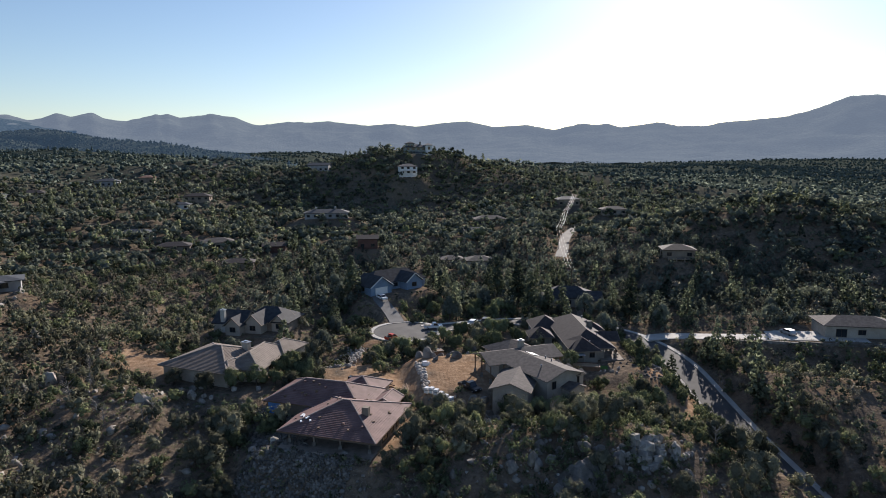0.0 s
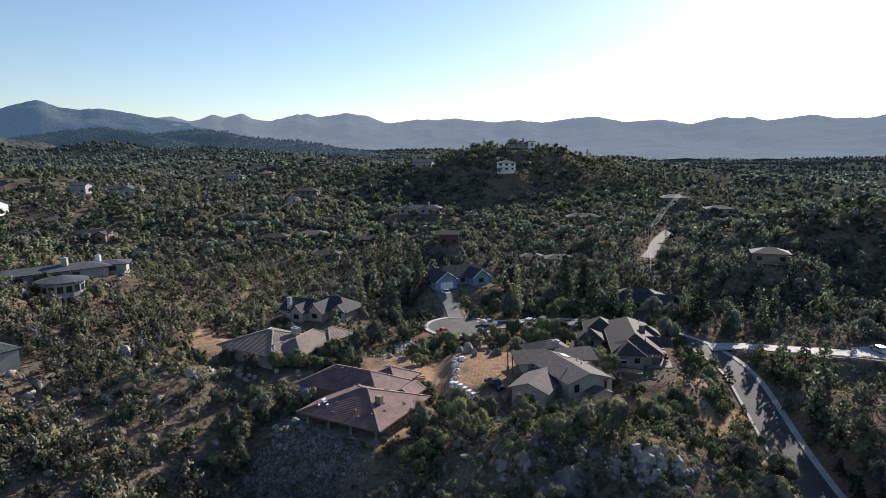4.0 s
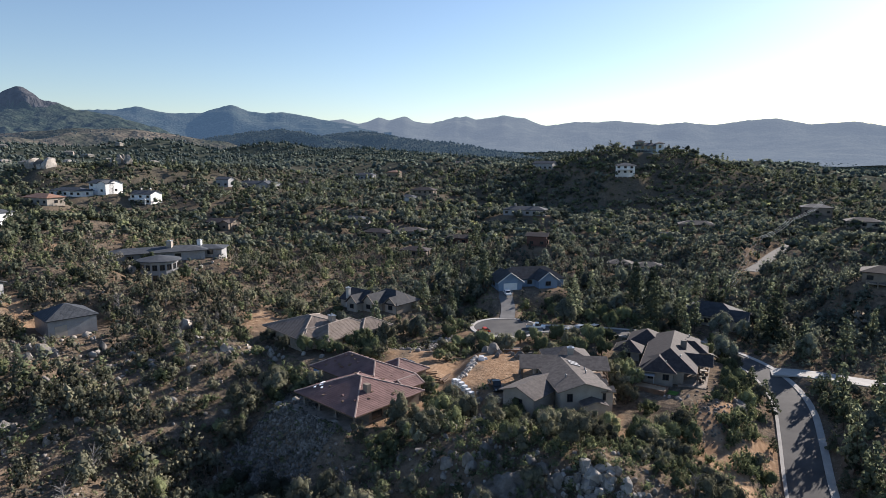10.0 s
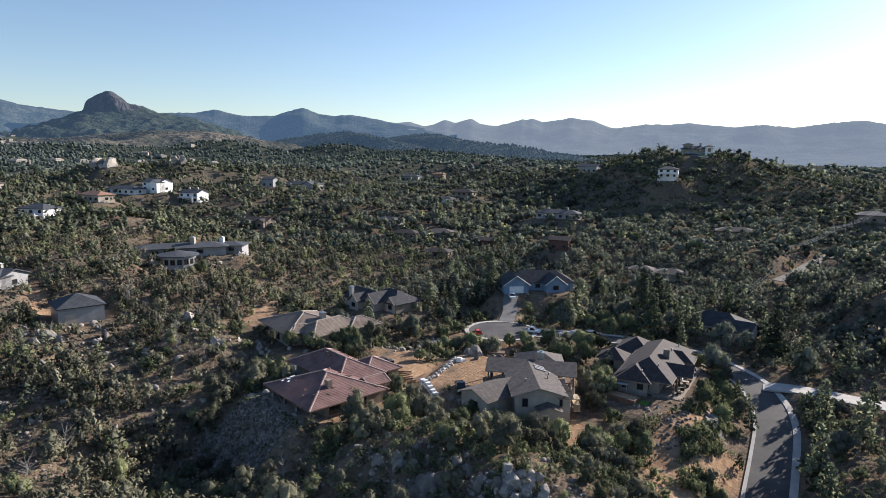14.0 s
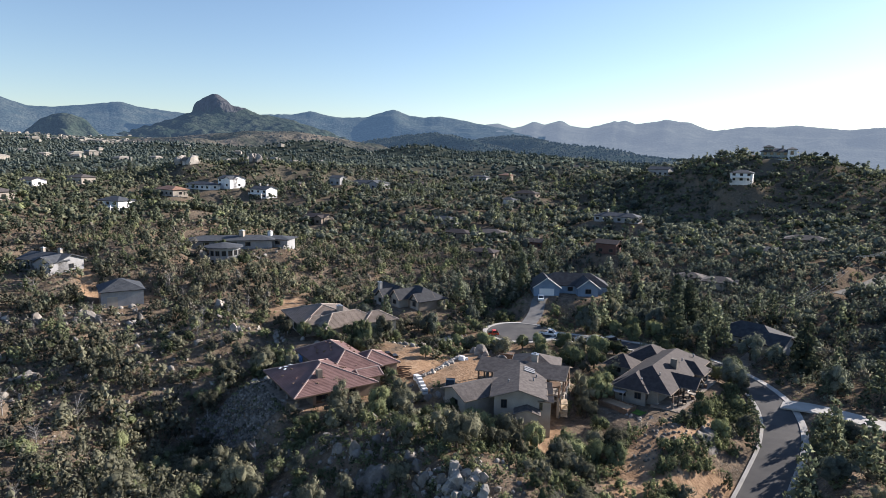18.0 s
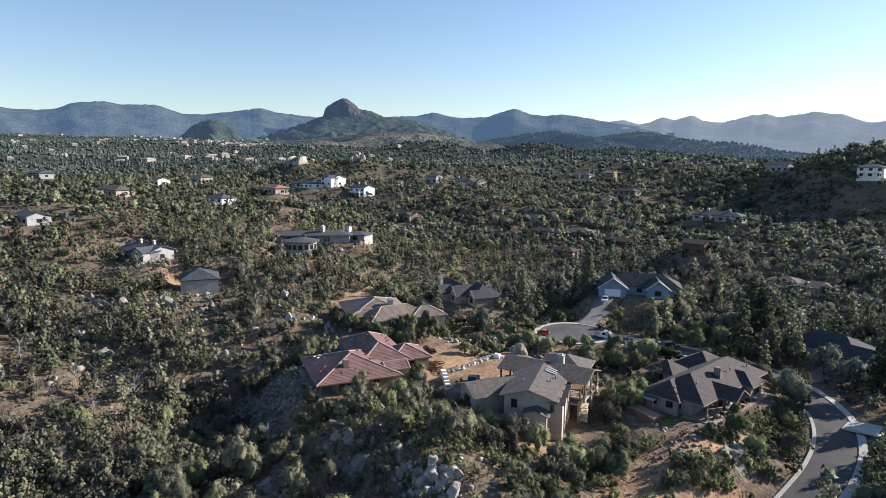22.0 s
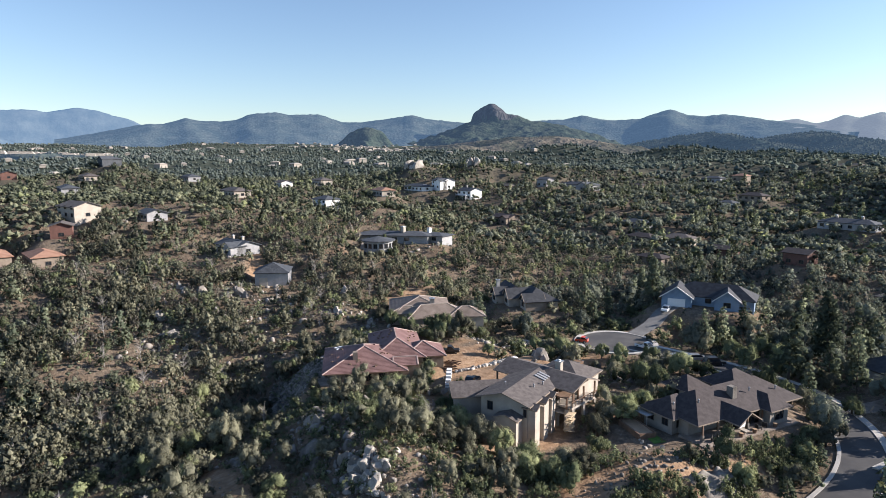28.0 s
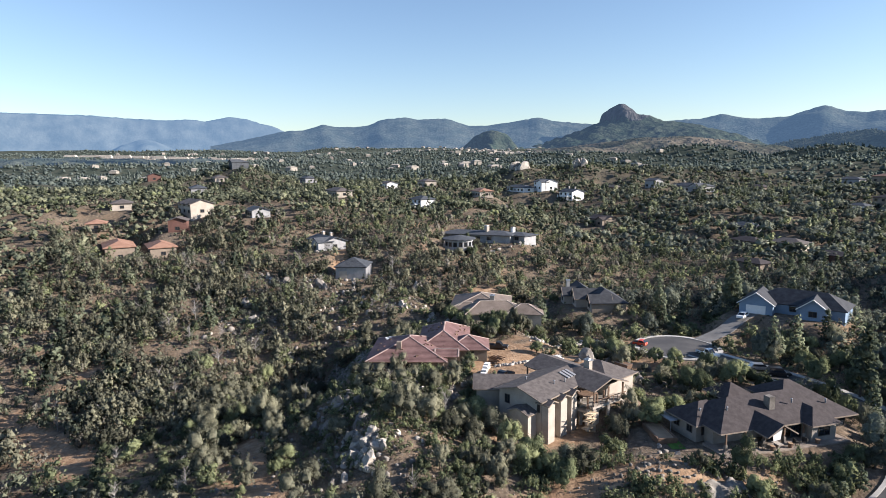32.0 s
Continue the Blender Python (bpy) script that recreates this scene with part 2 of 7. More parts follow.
class Geo:
    """Vertices and faces gathered for one mesh."""

    def __init__(self):
        self.v, self.f = [], []

    def add(self, verts, faces):
        n = len(self.v)
        self.v += [tuple(p) for p in verts]
        self.f += [tuple(i + n for i in f) for f in faces]
        return self

    def box(self, cx, cy, cz, sx, sy, sz, rz=0.0, taper=1.0):
        c, s = math.cos(radians(rz)), math.sin(radians(rz))
        pts = []
        for k, t in ((-0.5, 1.0), (0.5, taper)):
            for i, j in ((-0.5, -0.5), (0.5, -0.5), (0.5, 0.5), (-0.5, 0.5)):
                x, y = i * sx * t, j * sy * t
                pts.append((cx + c * x - s * y, cy + s * x + c * y, cz + k * sz))
        return self.add(pts, [(3, 2, 1, 0), (4, 5, 6, 7), (0, 1, 5, 4), (1, 2, 6, 5), (2, 3, 7, 6), (3, 0, 4, 7)])

    def prism(self, ring, dx, dy, dz):
        """A polygon pushed along a vector, closed."""
        n = len(ring)
        pts = [tuple(p) for p in ring] + [(p[0] + dx, p[1] + dy, p[2] + dz) for p in ring]
        fs = [tuple(range(n - 1, -1, -1)), tuple(range(n, 2 * n))]
        fs += [(i, (i + 1) % n, n + (i + 1) % n, n + i) for i in range(n)]
        return self.add(pts, fs)

    def tube(self, a, b, r0, r1, n=6):
        a, b = Vector(a), Vector(b)
        d = (b - a).normalized()
        u = d.orthogonal().normalized()
        w = d.cross(u)
        pts = []
        for p, r in ((a, r0), (b, r1)):
            pts += [p + (u * math.cos(6.2832 * i / n) + w * math.sin(6.2832 * i / n)) * r for i in range(n)]
        fs = [(i, (i + 1) % n, n + (i + 1) % n, n + i) for i in range(n)]
        return self.add(pts, fs + [tuple(range(n - 1, -1, -1)), tuple(range(n, 2 * n))])

    def mesh(self, name, material):
        me = bpy.data.meshes.new(name)
        me.from_pydata(self.v, [], self.f)
        me.materials.append(material)
        me.validate()
        return me


def part(name, geo, material, parent, label=""):
    ob = new(name, geo.mesh(name, material))
    ob.parent = parent
    if label:
        ob["label"] = label
    return ob


def thing(name, x, y, z, rz=0.0, **tags):
    ob = new(name)
    ob.empty_display_size = 0.5
    ob.matrix_basis = pose(x, y, z, 0, 0, rz)
    return tagged(ob, **tags)


def bulk(name, verts, faces, material, tint=None, smooth=False, facing=None):
    """A large mesh from arrays; all faces have the same number of corners."""
    me = bpy.data.meshes.new(name)
    n, k = faces.shape
    me.vertices.add(len(verts))
    me.vertices.foreach_set("co", np.ascontiguousarray(verts, dtype=np.float32).ravel())
    me.loops.add(n * k)
    me.loops.foreach_set("vertex_index", np.ascontiguousarray(faces, dtype=np.int32).ravel())
    me.polygons.add(n)
    me.polygons.foreach_set("loop_start", np.arange(0, n * k, k, dtype=np.int32))
    if smooth:
        me.polygons.foreach_set("use_smooth", np.ones(n, dtype=bool))
    me.update(calc_edges=True)
    if tint is not None:
        a = me.attributes.new("tint", "FLOAT", "POINT")
        a.data.foreach_set("value", np.ascontiguousarray(tint, dtype=np.float32))
    if facing is not None:
        a = me.attributes.new("facing", "FLOAT_VECTOR", "POINT")
        a.data.foreach_set("vector", np.ascontiguousarray(facing, dtype=np.float32).ravel())
    me.materials.append(material)
    return me


# ---------------------------------------------------------------- landform
rng = np.random.default_rng(7)
LATTICE = rng.random((256, 256))


def vnoise(x, y, size, shift=0):
    """Smooth value noise of that cell size, 0 to 1."""
    u, v = np.asarray(x) / size + 37.3 * (shift + 1), np.asarray(y) / size + 91.7 * (shift + 1)
    i, j = np.floor(u).astype(int), np.floor(v).astype(int)
    fu, fv = u - i, v - j
    fu, fv = fu * fu * (3 - 2 * fu), fv * fv * (3 - 2 * fv)
    g = lambda a, b: LATTICE[a & 255, b & 255]
    return (g(i, j) * (1 - fu) + g(i + 1, j) * fu) * (1 - fv) + (g(i, j + 1) * (1 - fu) + g(i + 1, j + 1) * fu) * fv


def step(t):
    t = np.clip(t, 0, 1)
    return t * t * (3 - 2 * t)


def knoll(x, y, cx, cy, h, sx, sy, turn=0.0):
    c, s = math.cos(radians(turn)), math.sin(radians(turn))
    u, v = (x - cx) * c + (y - cy) * s, -(x - cx) * s + (y - cy) * c
    return h * np.exp(-(u / sx) ** 2 - (v / sy) ** 2)


def landform(x, y):
    """The natural ground: slopes, hills, gullies."""
    r = np.hypot(x - 10, y - 20)
    z = 2.0 + 28 * step((-x - 45) / 165) * (1 - 0.5 * step((y - 20) / 120) * step((x + 330) / 80)) + 9 * step((y - 95) / 130)
    z = z - 7 * step((-y - 18) / 70) * step((x + 80) / 60) - 5 * step((x - 52) / 14) * step((30 - y) / 60)
    z = z + knoll(x, y, -4, 388, 43, 100, 76) + knoll(x, y, -190, 485, 23, 120, 70) + knoll(x, y, -100, 400, 8, 60, 45)
    z = z + knoll(x, y, 60, 540, 27, 95, 80) + knoll(x, y, 185, 485, 16, 130, 85) + knoll(x, y, 150, 160, 22, 60, 48) + knoll(x, y, 235, 120, 14, 60, 60)
    z = z + knoll(x, y, 14, -13, 5.5, 19, 13) + knoll(x, y, 35, -14, 3.8, 14, 13) - knoll(x, y, -32, -25, 10, 20, 14) - knoll(x, y, 99, 32, 6, 26, 10, -16)
    z = z + knoll(x, y, -65, 8, 3, 14, 12) + knoll(x, y, 45, 22, 3.5, 7, 13)
    z = z + knoll(x, y, -420, -50, 13, 60, 50) - knoll(x, y, -130, 230, 4, 90, 100) - knoll(x, y, -190, 40, 6, 45, 30) - knoll(x, y, -165, 165, 5, 50, 40)
    z = z + 3 * step((r - 400) / 500) + 58 * step((-x - 600) / 2000) + 6 * step((r - 1700) / 1000)
    z = z + knoll(x, y, -365, 172, 9, 24, 18) + knoll(x, y, -342, 216, 7, 20, 16) + knoll(x, y, -908, 788, 24, 130, 90) + knoll(x, y, -885, 1078, 34, 150, 110) + knoll(x, y, -640, 1000, 22, 120, 85) + knoll(x, y, -436, 541, 13, 70, 50) + knoll(x, y, -1150, 640, 16, 130, 110)
    rough = step((r - 20) / 40)
    z = z + (vnoise(x, y, 60) - 0.5) * 5 * rough + (vnoise(x, y, 17, 1) - 0.5) * 2.4 * rough + (vnoise(x, y, 5, 2) - 0.5) * 0.9
    return z + (vnoise(x, y, 230, 3) - 0.5) * 22 * step((r - 450) / 500) + (vnoise(x, y, 600, 4) - 0.5) * 22 * step((r - 1200) / 900)


PADS = []      # cx, cy, half width, half depth, turn, level, slope width
ROADS = []     # centre line, half width


def level(cx, cy, hw, hd, turn, z, edge=8.0):
    PADS.append((cx, cy, hw, hd, turn, z, edge))


def pad_dist(p, x, y):
    c, s = math.cos(radians(p[4])), math.sin(radians(p[4]))
    u, v = (x - p[0]) * c + (y - p[1]) * s, -(x - p[0]) * s + (y - p[1]) * c
    return np.hypot(np.maximum(np.abs(u) - p[2], 0), np.maximum(np.abs(v) - p[3], 0))


def line_near(line, x, y):
    """Distance to a polyline and its height there."""
    best, high = np.full(np.shape(x), 1e9), np.zeros(np.shape(x))
    for (ax, ay, az), (bx, by, bz) in zip(line[:-1], line[1:]):
        dx, dy = bx - ax, by - ay
        t = np.clip(((x - ax) * dx + (y - ay) * dy) / (dx * dx + dy * dy), 0, 1)
        d = np.hypot(x - ax - t * dx, y - ay - t * dy)
        near = d < best
        best, high = np.where(near, d, best), np.where(near, az + t * (bz - az), high)
    return best, high


def smooth_line(pts, n=6):
    out = []
    p = [pts[0]] + list(pts) + [pts[-1]]
    for i in range(1, len(p) - 2):
        a, b, c, d = (Vector(q) for q in p[i - 1:i + 3])
        for k in range(n):
            t = k / n
            out.append(tuple(0.5 * (2 * b + (c - a) * t + (2 * a - 5 * b + 4 * c - d) * t * t + (3 * b - a - 3 * c + d) * t ** 3)))
    return out + [tuple(pts[-1])]


def ground_at(x, y):
    x, y = np.asarray(x, dtype=float), np.asarray(y, dtype=float)
    z = landform(x, y)
    for p in PADS:
        w = 1 - step(pad_dist(p, x, y) / p[6])
        z = z + (p[5] - z) * w
    for line, half, edge in ROADS:
        d, h = line_near(line, x, y)
        w = 1 - step((d - half) / edge)
        z = z + (h - 0.12 - z) * w
    return z


def gz(x, y):
    return float(ground_at(np.array([x]), np.array([y]))[0])


def free_of_works(x, y, room=1.0):
    """True where nothing is built."""
    ok = np.ones(np.shape(x), dtype=bool)
    for p in PADS:
        ok &= pad_dist(p, x, y) > room
    for line, half, edge in ROADS:
        ok &= line_near(line, x, y)[0] > half + room
    return ok

# ---------------------------------------------------------------- site plan: pads and roads
level(-19, -0.5, 9.5, 9, -19, 2.8, 9.5)            # red-tiled house
level(-24, 11, 10, 7, -19, 3.2, 5)
level(-21, 26, 5, 7, 10, 3.3, 6)                  # its forecourt
level(2, 25, 6.5, 11, 8, 4.6, 6)                  # dirt court
level(13, 21, 11, 8, 19, 4.9, 5)                  # grey house, upper side
level(22, 12, 5, 8, 29, 3.0, 5)
level(30, 15, 3.5, 8, 29, 1.6, 6)                 # grey house, lower terrace
level(36, 47, 8.5, 15, 0, 3.6, 5)                 # dark house
level(44.0, 45, 2.2, 10, -4, 3.4, 4)
level(34, 31, 4, 3, 0, 3.2, 4)
level(24, 56, 7, 6, 20, 3.2, 6)
level(-49, 26, 14, 10, -22, 4.6, 6)               # tan house
level(-66, 30, 7, 4, -22, 5.2, 6)
level(-52, 65, 10, 8, -15, 4.6, 7)                # brown house with chimney
level(-16.4, 104.3, 11, 10, 30, 6.95, 10)                # blue house
level(-102, -1.5, 7.5, 7.5, -20, 8.4, 8)                 # metal shed
level(-134, 58, 17, 6, 52, 14.8, 10)
level(-119, 43, 6, 6, 0, 12.4, 9)              # round house
level(112, 50, 12, 6, -12, 4.2, 6)                # house on the wall
level(97, 52, 8, 4.5, -16, 3.5, 4)                 # parking court
level(45, 93, 9, 7, -10, 3.6, 8)                  # house behind the pines
level(-9.5, 63.5, 8, 8, 0, 2.72, 6)               # turning circle

MAIN_ROAD = smooth_line([(120, -420, -34), (92, -260, -28), (76, -150, -21), (66, -80, -14), (62.5, -30, -8.8), (60.8, 0, -5.3), (60.4, 13, -3.7), (60.6, 28, -1.8), (60.4, 40, -0.2),
                         (58.2, 50.6, 0.9), (53.6, 59.5, 1.8), (45.5, 67.5, 2.2), (34.5, 73, 2.4), (20, 73, 2.6), (6, 69, 2.8), (-4, 66, 2.85)], 5)
BLUE_DRIVE = smooth_line([(-12.0, 73, 2.9), (-14.5, 82, 4.2), (-18, 90, 6.1), (-19.2, 95, 6.95)], 4)
SIDE_DRIVE = smooth_line([(57.4, 57.6, 1.62), (64, 57.5, 2.2), (75, 54.8, 2.7), (88, 51.8, 3.2), (100, 48.2, 3.8), (112, 44.6, 4.2)], 5)
BRICK_DRIVE = smooth_line([(43.2, 72.0, 2.3), (46, 79, 2.8), (47, 86, 3.6)], 4)
UPPER_ROAD = smooth_line([(57, 160, 8.0), (62, 177, 8.6), (68, 200, 9.6), (76, 222, 11.0), (86, 240, 12.5)], 4)
HILL_TRACK = smooth_line([(-130, 380, 40), (-80, 372, 40), (-40, 345, 40), (10, 325, 40), (45, 340, 42), (30, 370, 48)], 4)
ROADS += [(MAIN_ROAD, 4.0, 7.0), (BLUE_DRIVE, 2.4, 4.0), (SIDE_DRIVE, 2.9, 4.0), (BRICK_DRIVE, 2.3, 4.0), (UPPER_ROAD, 3.0, 6.0), (MAIN_ROAD, 4.5, 1.6)]
TRACKS = [(smooth_line([(50, -4, 0), (46.5, 4, 0), (44, 14, 0), (46, 22, 0)]), 3.2), (smooth_line([(46.5, 4, 0), (49.5, 9.5, 0), (53, 16.5, 0), (56, 21.5, 0)]), 2.2),
          (smooth_line([(47.5, 18, 0), (49, 28, 0), (50, 38, 0)]), 1.5),
          (smooth_line([(9, -37, 0), (17, -35, 0), (25, -35, 0), (33, -31, 0)]), 3.2),
          (smooth_line([(-20, 33, 0), (-22, 44, 0), (-19, 54, 0)]), 2.6),
          (smooth_line([(-6, 14, 0), (-12, 20, 0), (-20, 24, 0)]), 4.0), (smooth_line([(-10, 16, 0), (-10, 25, 0), (-7, 34, 0)]), 4.4), (smooth_line([(26, 16, 0), (25.5, 10, 0), (21.5, 5, 0)]), 2.2),
          (smooth_line([(-30, -88, 0), (-41, -77, 0), (-50, -71, 0)]), 2.6),
          (smooth_line([(2, -64, 0), (-8, -70, 0), (-22, -80, 0)]), 4.0),
          (smooth_line([(-75, 38, 0), (-62, 34, 0)]), 4.0), (smooth_line([(0, 40, 0), (-2, 50, 0)]), 3.5),
          (smooth_line([(-112, -6, 0), (-122, -3, 0)]), 1.8), (smooth_line([(-150, 30, 0), (-165, 44, 0)]), 1.8),
          ([p for p in HILL_TRACK], 2.4)]

FAR_HOUSES = []
YARDS = [(-2, 11.5, 4.2), (-8, 17, 4.5), (-10, 24, 5.5), (-13, 20, 4.5), (-8, 31, 4), (-19, 32, 3.5), (5, 7, 4.5), (8, 4, 5.5), (13, 3, 3.5), (-2, 35, 3.0), (34, 28.5, 5.0), (40, 33, 3.5), (38.5, 24, 4.5), (42, 27.5, 3.5), (37, 19.5, 3.0), (26.5, 14, 3.5), (25, 9, 3), (55, 4, 3.5), (55, 12, 3.5), (55.5, 20, 3), (55.5, 28, 3), (55.5, 36, 3)]
CLEARINGS = [(-22, -13, 7), (-30, -11, 6.5), (-34, -5, 5), (12, -18, 6), (4, -20, 5), (20, -17, 2), (24.5, -17, 4.5), (8, -33, 3.5), (31, -19.5, 4.5), (33.5, -14.5, 4.5), (29, -23, 3.0), (11.5, -20.5, 3.0), (17, -22, 4.5), (50.5, 28.5, 3.5), (41.5, 25, 2.5), (55, 152, 6), (60, 163, 6), (66, 183, 5), (71, 200, 5), (97, 43.5, 3), (86, 46, 3), (106, 41, 3), (-25, -15, 5), (-20, -17, 5), (-27, -19, 4), (-15, -19, 4.5), (-10, -19.5, 3.5),
             (-13, 94, 7), (-4, 97, 6), (-22, 90, 5), (-48, 57, 6), (-56, 54, 4), (40, 84, 5), (50, 82, 5), (-116, 34, 6), (-110, 42, 5), (-96, -8, 5), (-93, -2, 4), (-126, 50, 6), (-118, 62, 5), (-4, 370, 12), (-5, 362, 8), (-5, 353, 6), (-11, 312, 5), (-77, 371, 5), (-186, 467, 6), (-363, 170, 9), (-340, 214, 8)]


def far_house(x, y, z, turn, w, d, high, wall, roof, name, label, hip=True, chimney=False, storeys=1, deck=False, gable_wing=0, open_front=1.0):
    FAR_HOUSES.append((x, y, z, turn, w, d, high, wall, roof, name, label, hip, chimney, storeys, deck, gable_wing))
    level(x, y, w / 2, d / 2, turn, z, 16)
    k = math.hypot(x - 70, y + 60)
    for reach, rad in ((d / 2 + 3, w * 0.36), (d / 2 + 8, w * 0.30), (d / 2 + 13, w * 0.2)):
        CLEARINGS.append((x - (x - 70) / k * reach, y - (y + 60) / k * reach, rad * open_front))


far_house(-131, -8, 15.2, 20, 15, 9, 3.4, STUCCO_GREY, SHINGLE_BLUE, "pale_grey_house", "pale grey house with two chimneys among junipers", False, True, 1, False, 6)
far_house(-222, 54, 23.0, 15, 13, 9, 5.6, WHITE, SHINGLE_BLUE, "white_house", "two-storey white house with a grey roof and balcony", True, False, 2, True)
far_house(-268, 170, 22.5, 10, 14, 10, 5.8, WHITE, SHINGLE_BLUE, "white_house", "tall white house with a stepped deck on the slope", False, True, 2, True)
far_house(-290, 161, 29.0, 5, 15, 10, 5.6, WHITE, SHINGLE_BLUE, "white_house", "large white house on the ridge with a dark roof", False, False, 2, False, 6)
far_house(-300, 146, 27.5, 10, 22, 9, 3.2, WHITE, SHINGLE_BLUE, "white_bungalow", "long low white bungalow beside the large white house", True)
far_house(-261, 103, 27.0, 0, 18, 9, 3.6, STUCCO_TAN, ORANGE_TILE, "pink_stucco_house", "pinkish stucco house with a low clay tile roof", True, False, 1, True)
far_house(-241, 10, 30.0, 12, 20, 9, 3.4, STUCCO_TAN, SHINGLE, "tan_ranch_house", "long tan ranch house with a wide eave", True, False, 1, True)
far_house(-178, -60, 27.0, 25, 15, 10, 4.6, STUCCO_TAN, SHINGLE, "tan_gabled_house", "tan gabled house above boulders", False, False, 2)
far_house(-142, -70, 14.0, 14, 16, 9, 3.8, STUCCO_BROWN, ORANGE_TILE, "adobe_house", "low adobe house with an orange tile roof", True)
far_house(-148, -86, 13.0, 14, 20, 10, 5.0, STUCCO_BROWN, ORANGE_TILE, "adobe_house", "low adobe house with an orange tile roof and porch", True, False, 1, True)
far_house(-190, 149, 13.5, 10, 14, 9, 3.6, STUCCO_BROWN, SHINGLE_DARK, "brown_house", "dark brown gabled house among trees", False, False, 1, False, 5)
far_house(-221, 103, 19.5, 5, 11, 8, 2.8, STUCCO_TAN, SHINGLE, "small_tan_house", "small tan house with a flat-looking pale roof", True)
far_house(-420, -49, 46.0, 20, 18, 10, 4.6, SHINGLE_BLUE, SHINGLE_BLUE, "hilltop_house", "large grey house on a rise with towers", True, True, 2, False, 8)
level(-6, 384, 11, 6, 10, 52.4, 16)
far_house(-12, 321, 39.5, 8, 12, 9, 5.4, WHITE, SHINGLE_BLUE, "hillside_house", "white house with tall deck posts on the hillside", True, False, 2, True, open_front=0.4)
far_house(-80, 380, 40.5, -10, 16, 10, 4.5, STUCCO_GREY, SHINGLE_BLUE, "gabled_hill_house", "grey house with a steep gable on the hill shoulder", False, open_front=0.4)
far_house(-190, 477, 40.0, 5, 22, 10, 3.6, STUCCO_TAN, SHINGLE, "hill_house", "low pale house on the far hill shoulder", True, open_front=0.4)
far_house(-57, 247, 17.5, 5, 24, 9, 3.2, STUCCO_GREY, SHINGLE_BLUE, "long_grey_house", "long low grey house with a pale roof", True, True, open_front=0.45)
far_house(-100, 187, 9.5, 20, 14, 9, 3.4, STUCCO_TAN, SHINGLE, "tan_hip_house", "tan hip-roofed house half hidden by trees", True, open_front=0.45)
far_house(-118, 182, 9.0, 10, 14, 8, 3.0, STUCCO_BROWN, SHINGLE_DARK, "brown_bungalow", "low brown bungalow half hidden by trees", True, open_front=0.45)
far_house(-28, 167, 12.0, 5, 8.5, 7, 4.4, RED_WALL, SHINGLE_DARK, "red_house", "dark red timber house among oaks", False)
far_house(35, 242, 13.5, 5, 17, 9, 3.4, STUCCO_BROWN, SHINGLE, "brown_hill_house", "brown house with a wide roof on the slope", True, open_front=0.45)
far_house(23, 215, 10.5, 5, 9, 7, 3.2, STUCCO_GREY, SHINGLE_BLUE, "small_grey_house", "small grey house with a pale roof", False)
far_house(9, 158, 5.5, 5, 9, 7, 2.8, STUCCO_TAN, SHINGLE, "low_tan_cottage", "low tan cottage with a brown hip roof", True, open_front=0.7)
far_house(20.5, 154, 5.5, 5, 11, 8, 3.0, STUCCO_TAN, SHINGLE, "low_tan_cottage", "low tan cottage with a brown hip roof", True, open_front=0.7)
far_house(90, 115, 15.0, -12, 11, 8, 3.2, STUCCO_BROWN, SHINGLE_DARK, "brown_lookout_house", "brown hip-roofed house looking over the valley", True, False, 1, True)
far_house(108, 250, 18.0, 0, 14, 8, 3.0, STUCCO_TAN, SHINGLE, "pale_valley_house", "pale low house beyond the upper road", True, open_front=0.45)
far_house(-80, 150, 6.5, 10, 12, 7, 2.8, STUCCO_BROWN, SHINGLE_DARK, "brown_cabin", "low brown cabin under oaks", True, open_front=0.45)
far_house(-145, 205, 12.5, 0, 15, 8, 3.0, STUCCO_GREY, SHINGLE_BLUE, "grey_cabin", "low grey cabin under oaks", True, open_front=0.45)

far_house(-170, -98, 22.0, 10, 9, 7, 3.0, STUCCO_BROWN, ORANGE_TILE, "orange_roofed_hut", "small hut with an orange roof among trees", True)
far_house(-157, -65, 21.5, 0, 8, 7, 4.6, RED_WALL, SHINGLE, "red_walled_cottage", "narrow red and white cottage above boulders", False)
far_house(-196, -93, 28.5, 10, 13, 8, 3.2, STUCCO_TAN, SHINGLE, "tan_cottage", "small tan cottage among junipers", True)
far_house(-300, -70, 31.5, 8, 26, 9, 3.0, STUCCO_GREY, SHINGLE_BLUE, "long_flat_house", "long low grey house with a flat dark roof", True)
far_house(-380, -62, 36.0, 12, 20, 9, 3.2, STUCCO_TAN, SHINGLE, "sand_coloured_house", "low sand-coloured house on the rise", True)
far_house(-400, -110, 37.0, 12, 14, 9, 4.0, RED_WALL, SHINGLE_DARK, "dark_red_house", "dark red house on the rise", False)
far_house(-400, 4, 34.0, 12, 18, 9, 3.4, STUCCO_GREY, SHINGLE_BLUE, "grey_ridge_house", "grey house with a pale roof among trees", True)
far_house(-175, -34, 25.0, 15, 12, 8, 3.2, STUCCO_GREY, SHINGLE_BLUE, "grey_cottage", "grey cottage half hidden by junipers", False)
far_house(-335, 86, 31.0, 10, 14, 9, 4.2, STUCCO_TAN, SHINGLE, "beige_house", "beige two-storey house on the slope", True, False, 1, True)
far_house(-322, 55, 31.0, 10, 12, 8, 3.4, WHITE, SHINGLE, "small_white_house", "small white house among junipers", False)
far_house(-242, 382, 30.0, 10, 16, 9, 4.0, STUCCO_GREY, SHINGLE_BLUE, "valley_house", "grey house among valley pines", True)
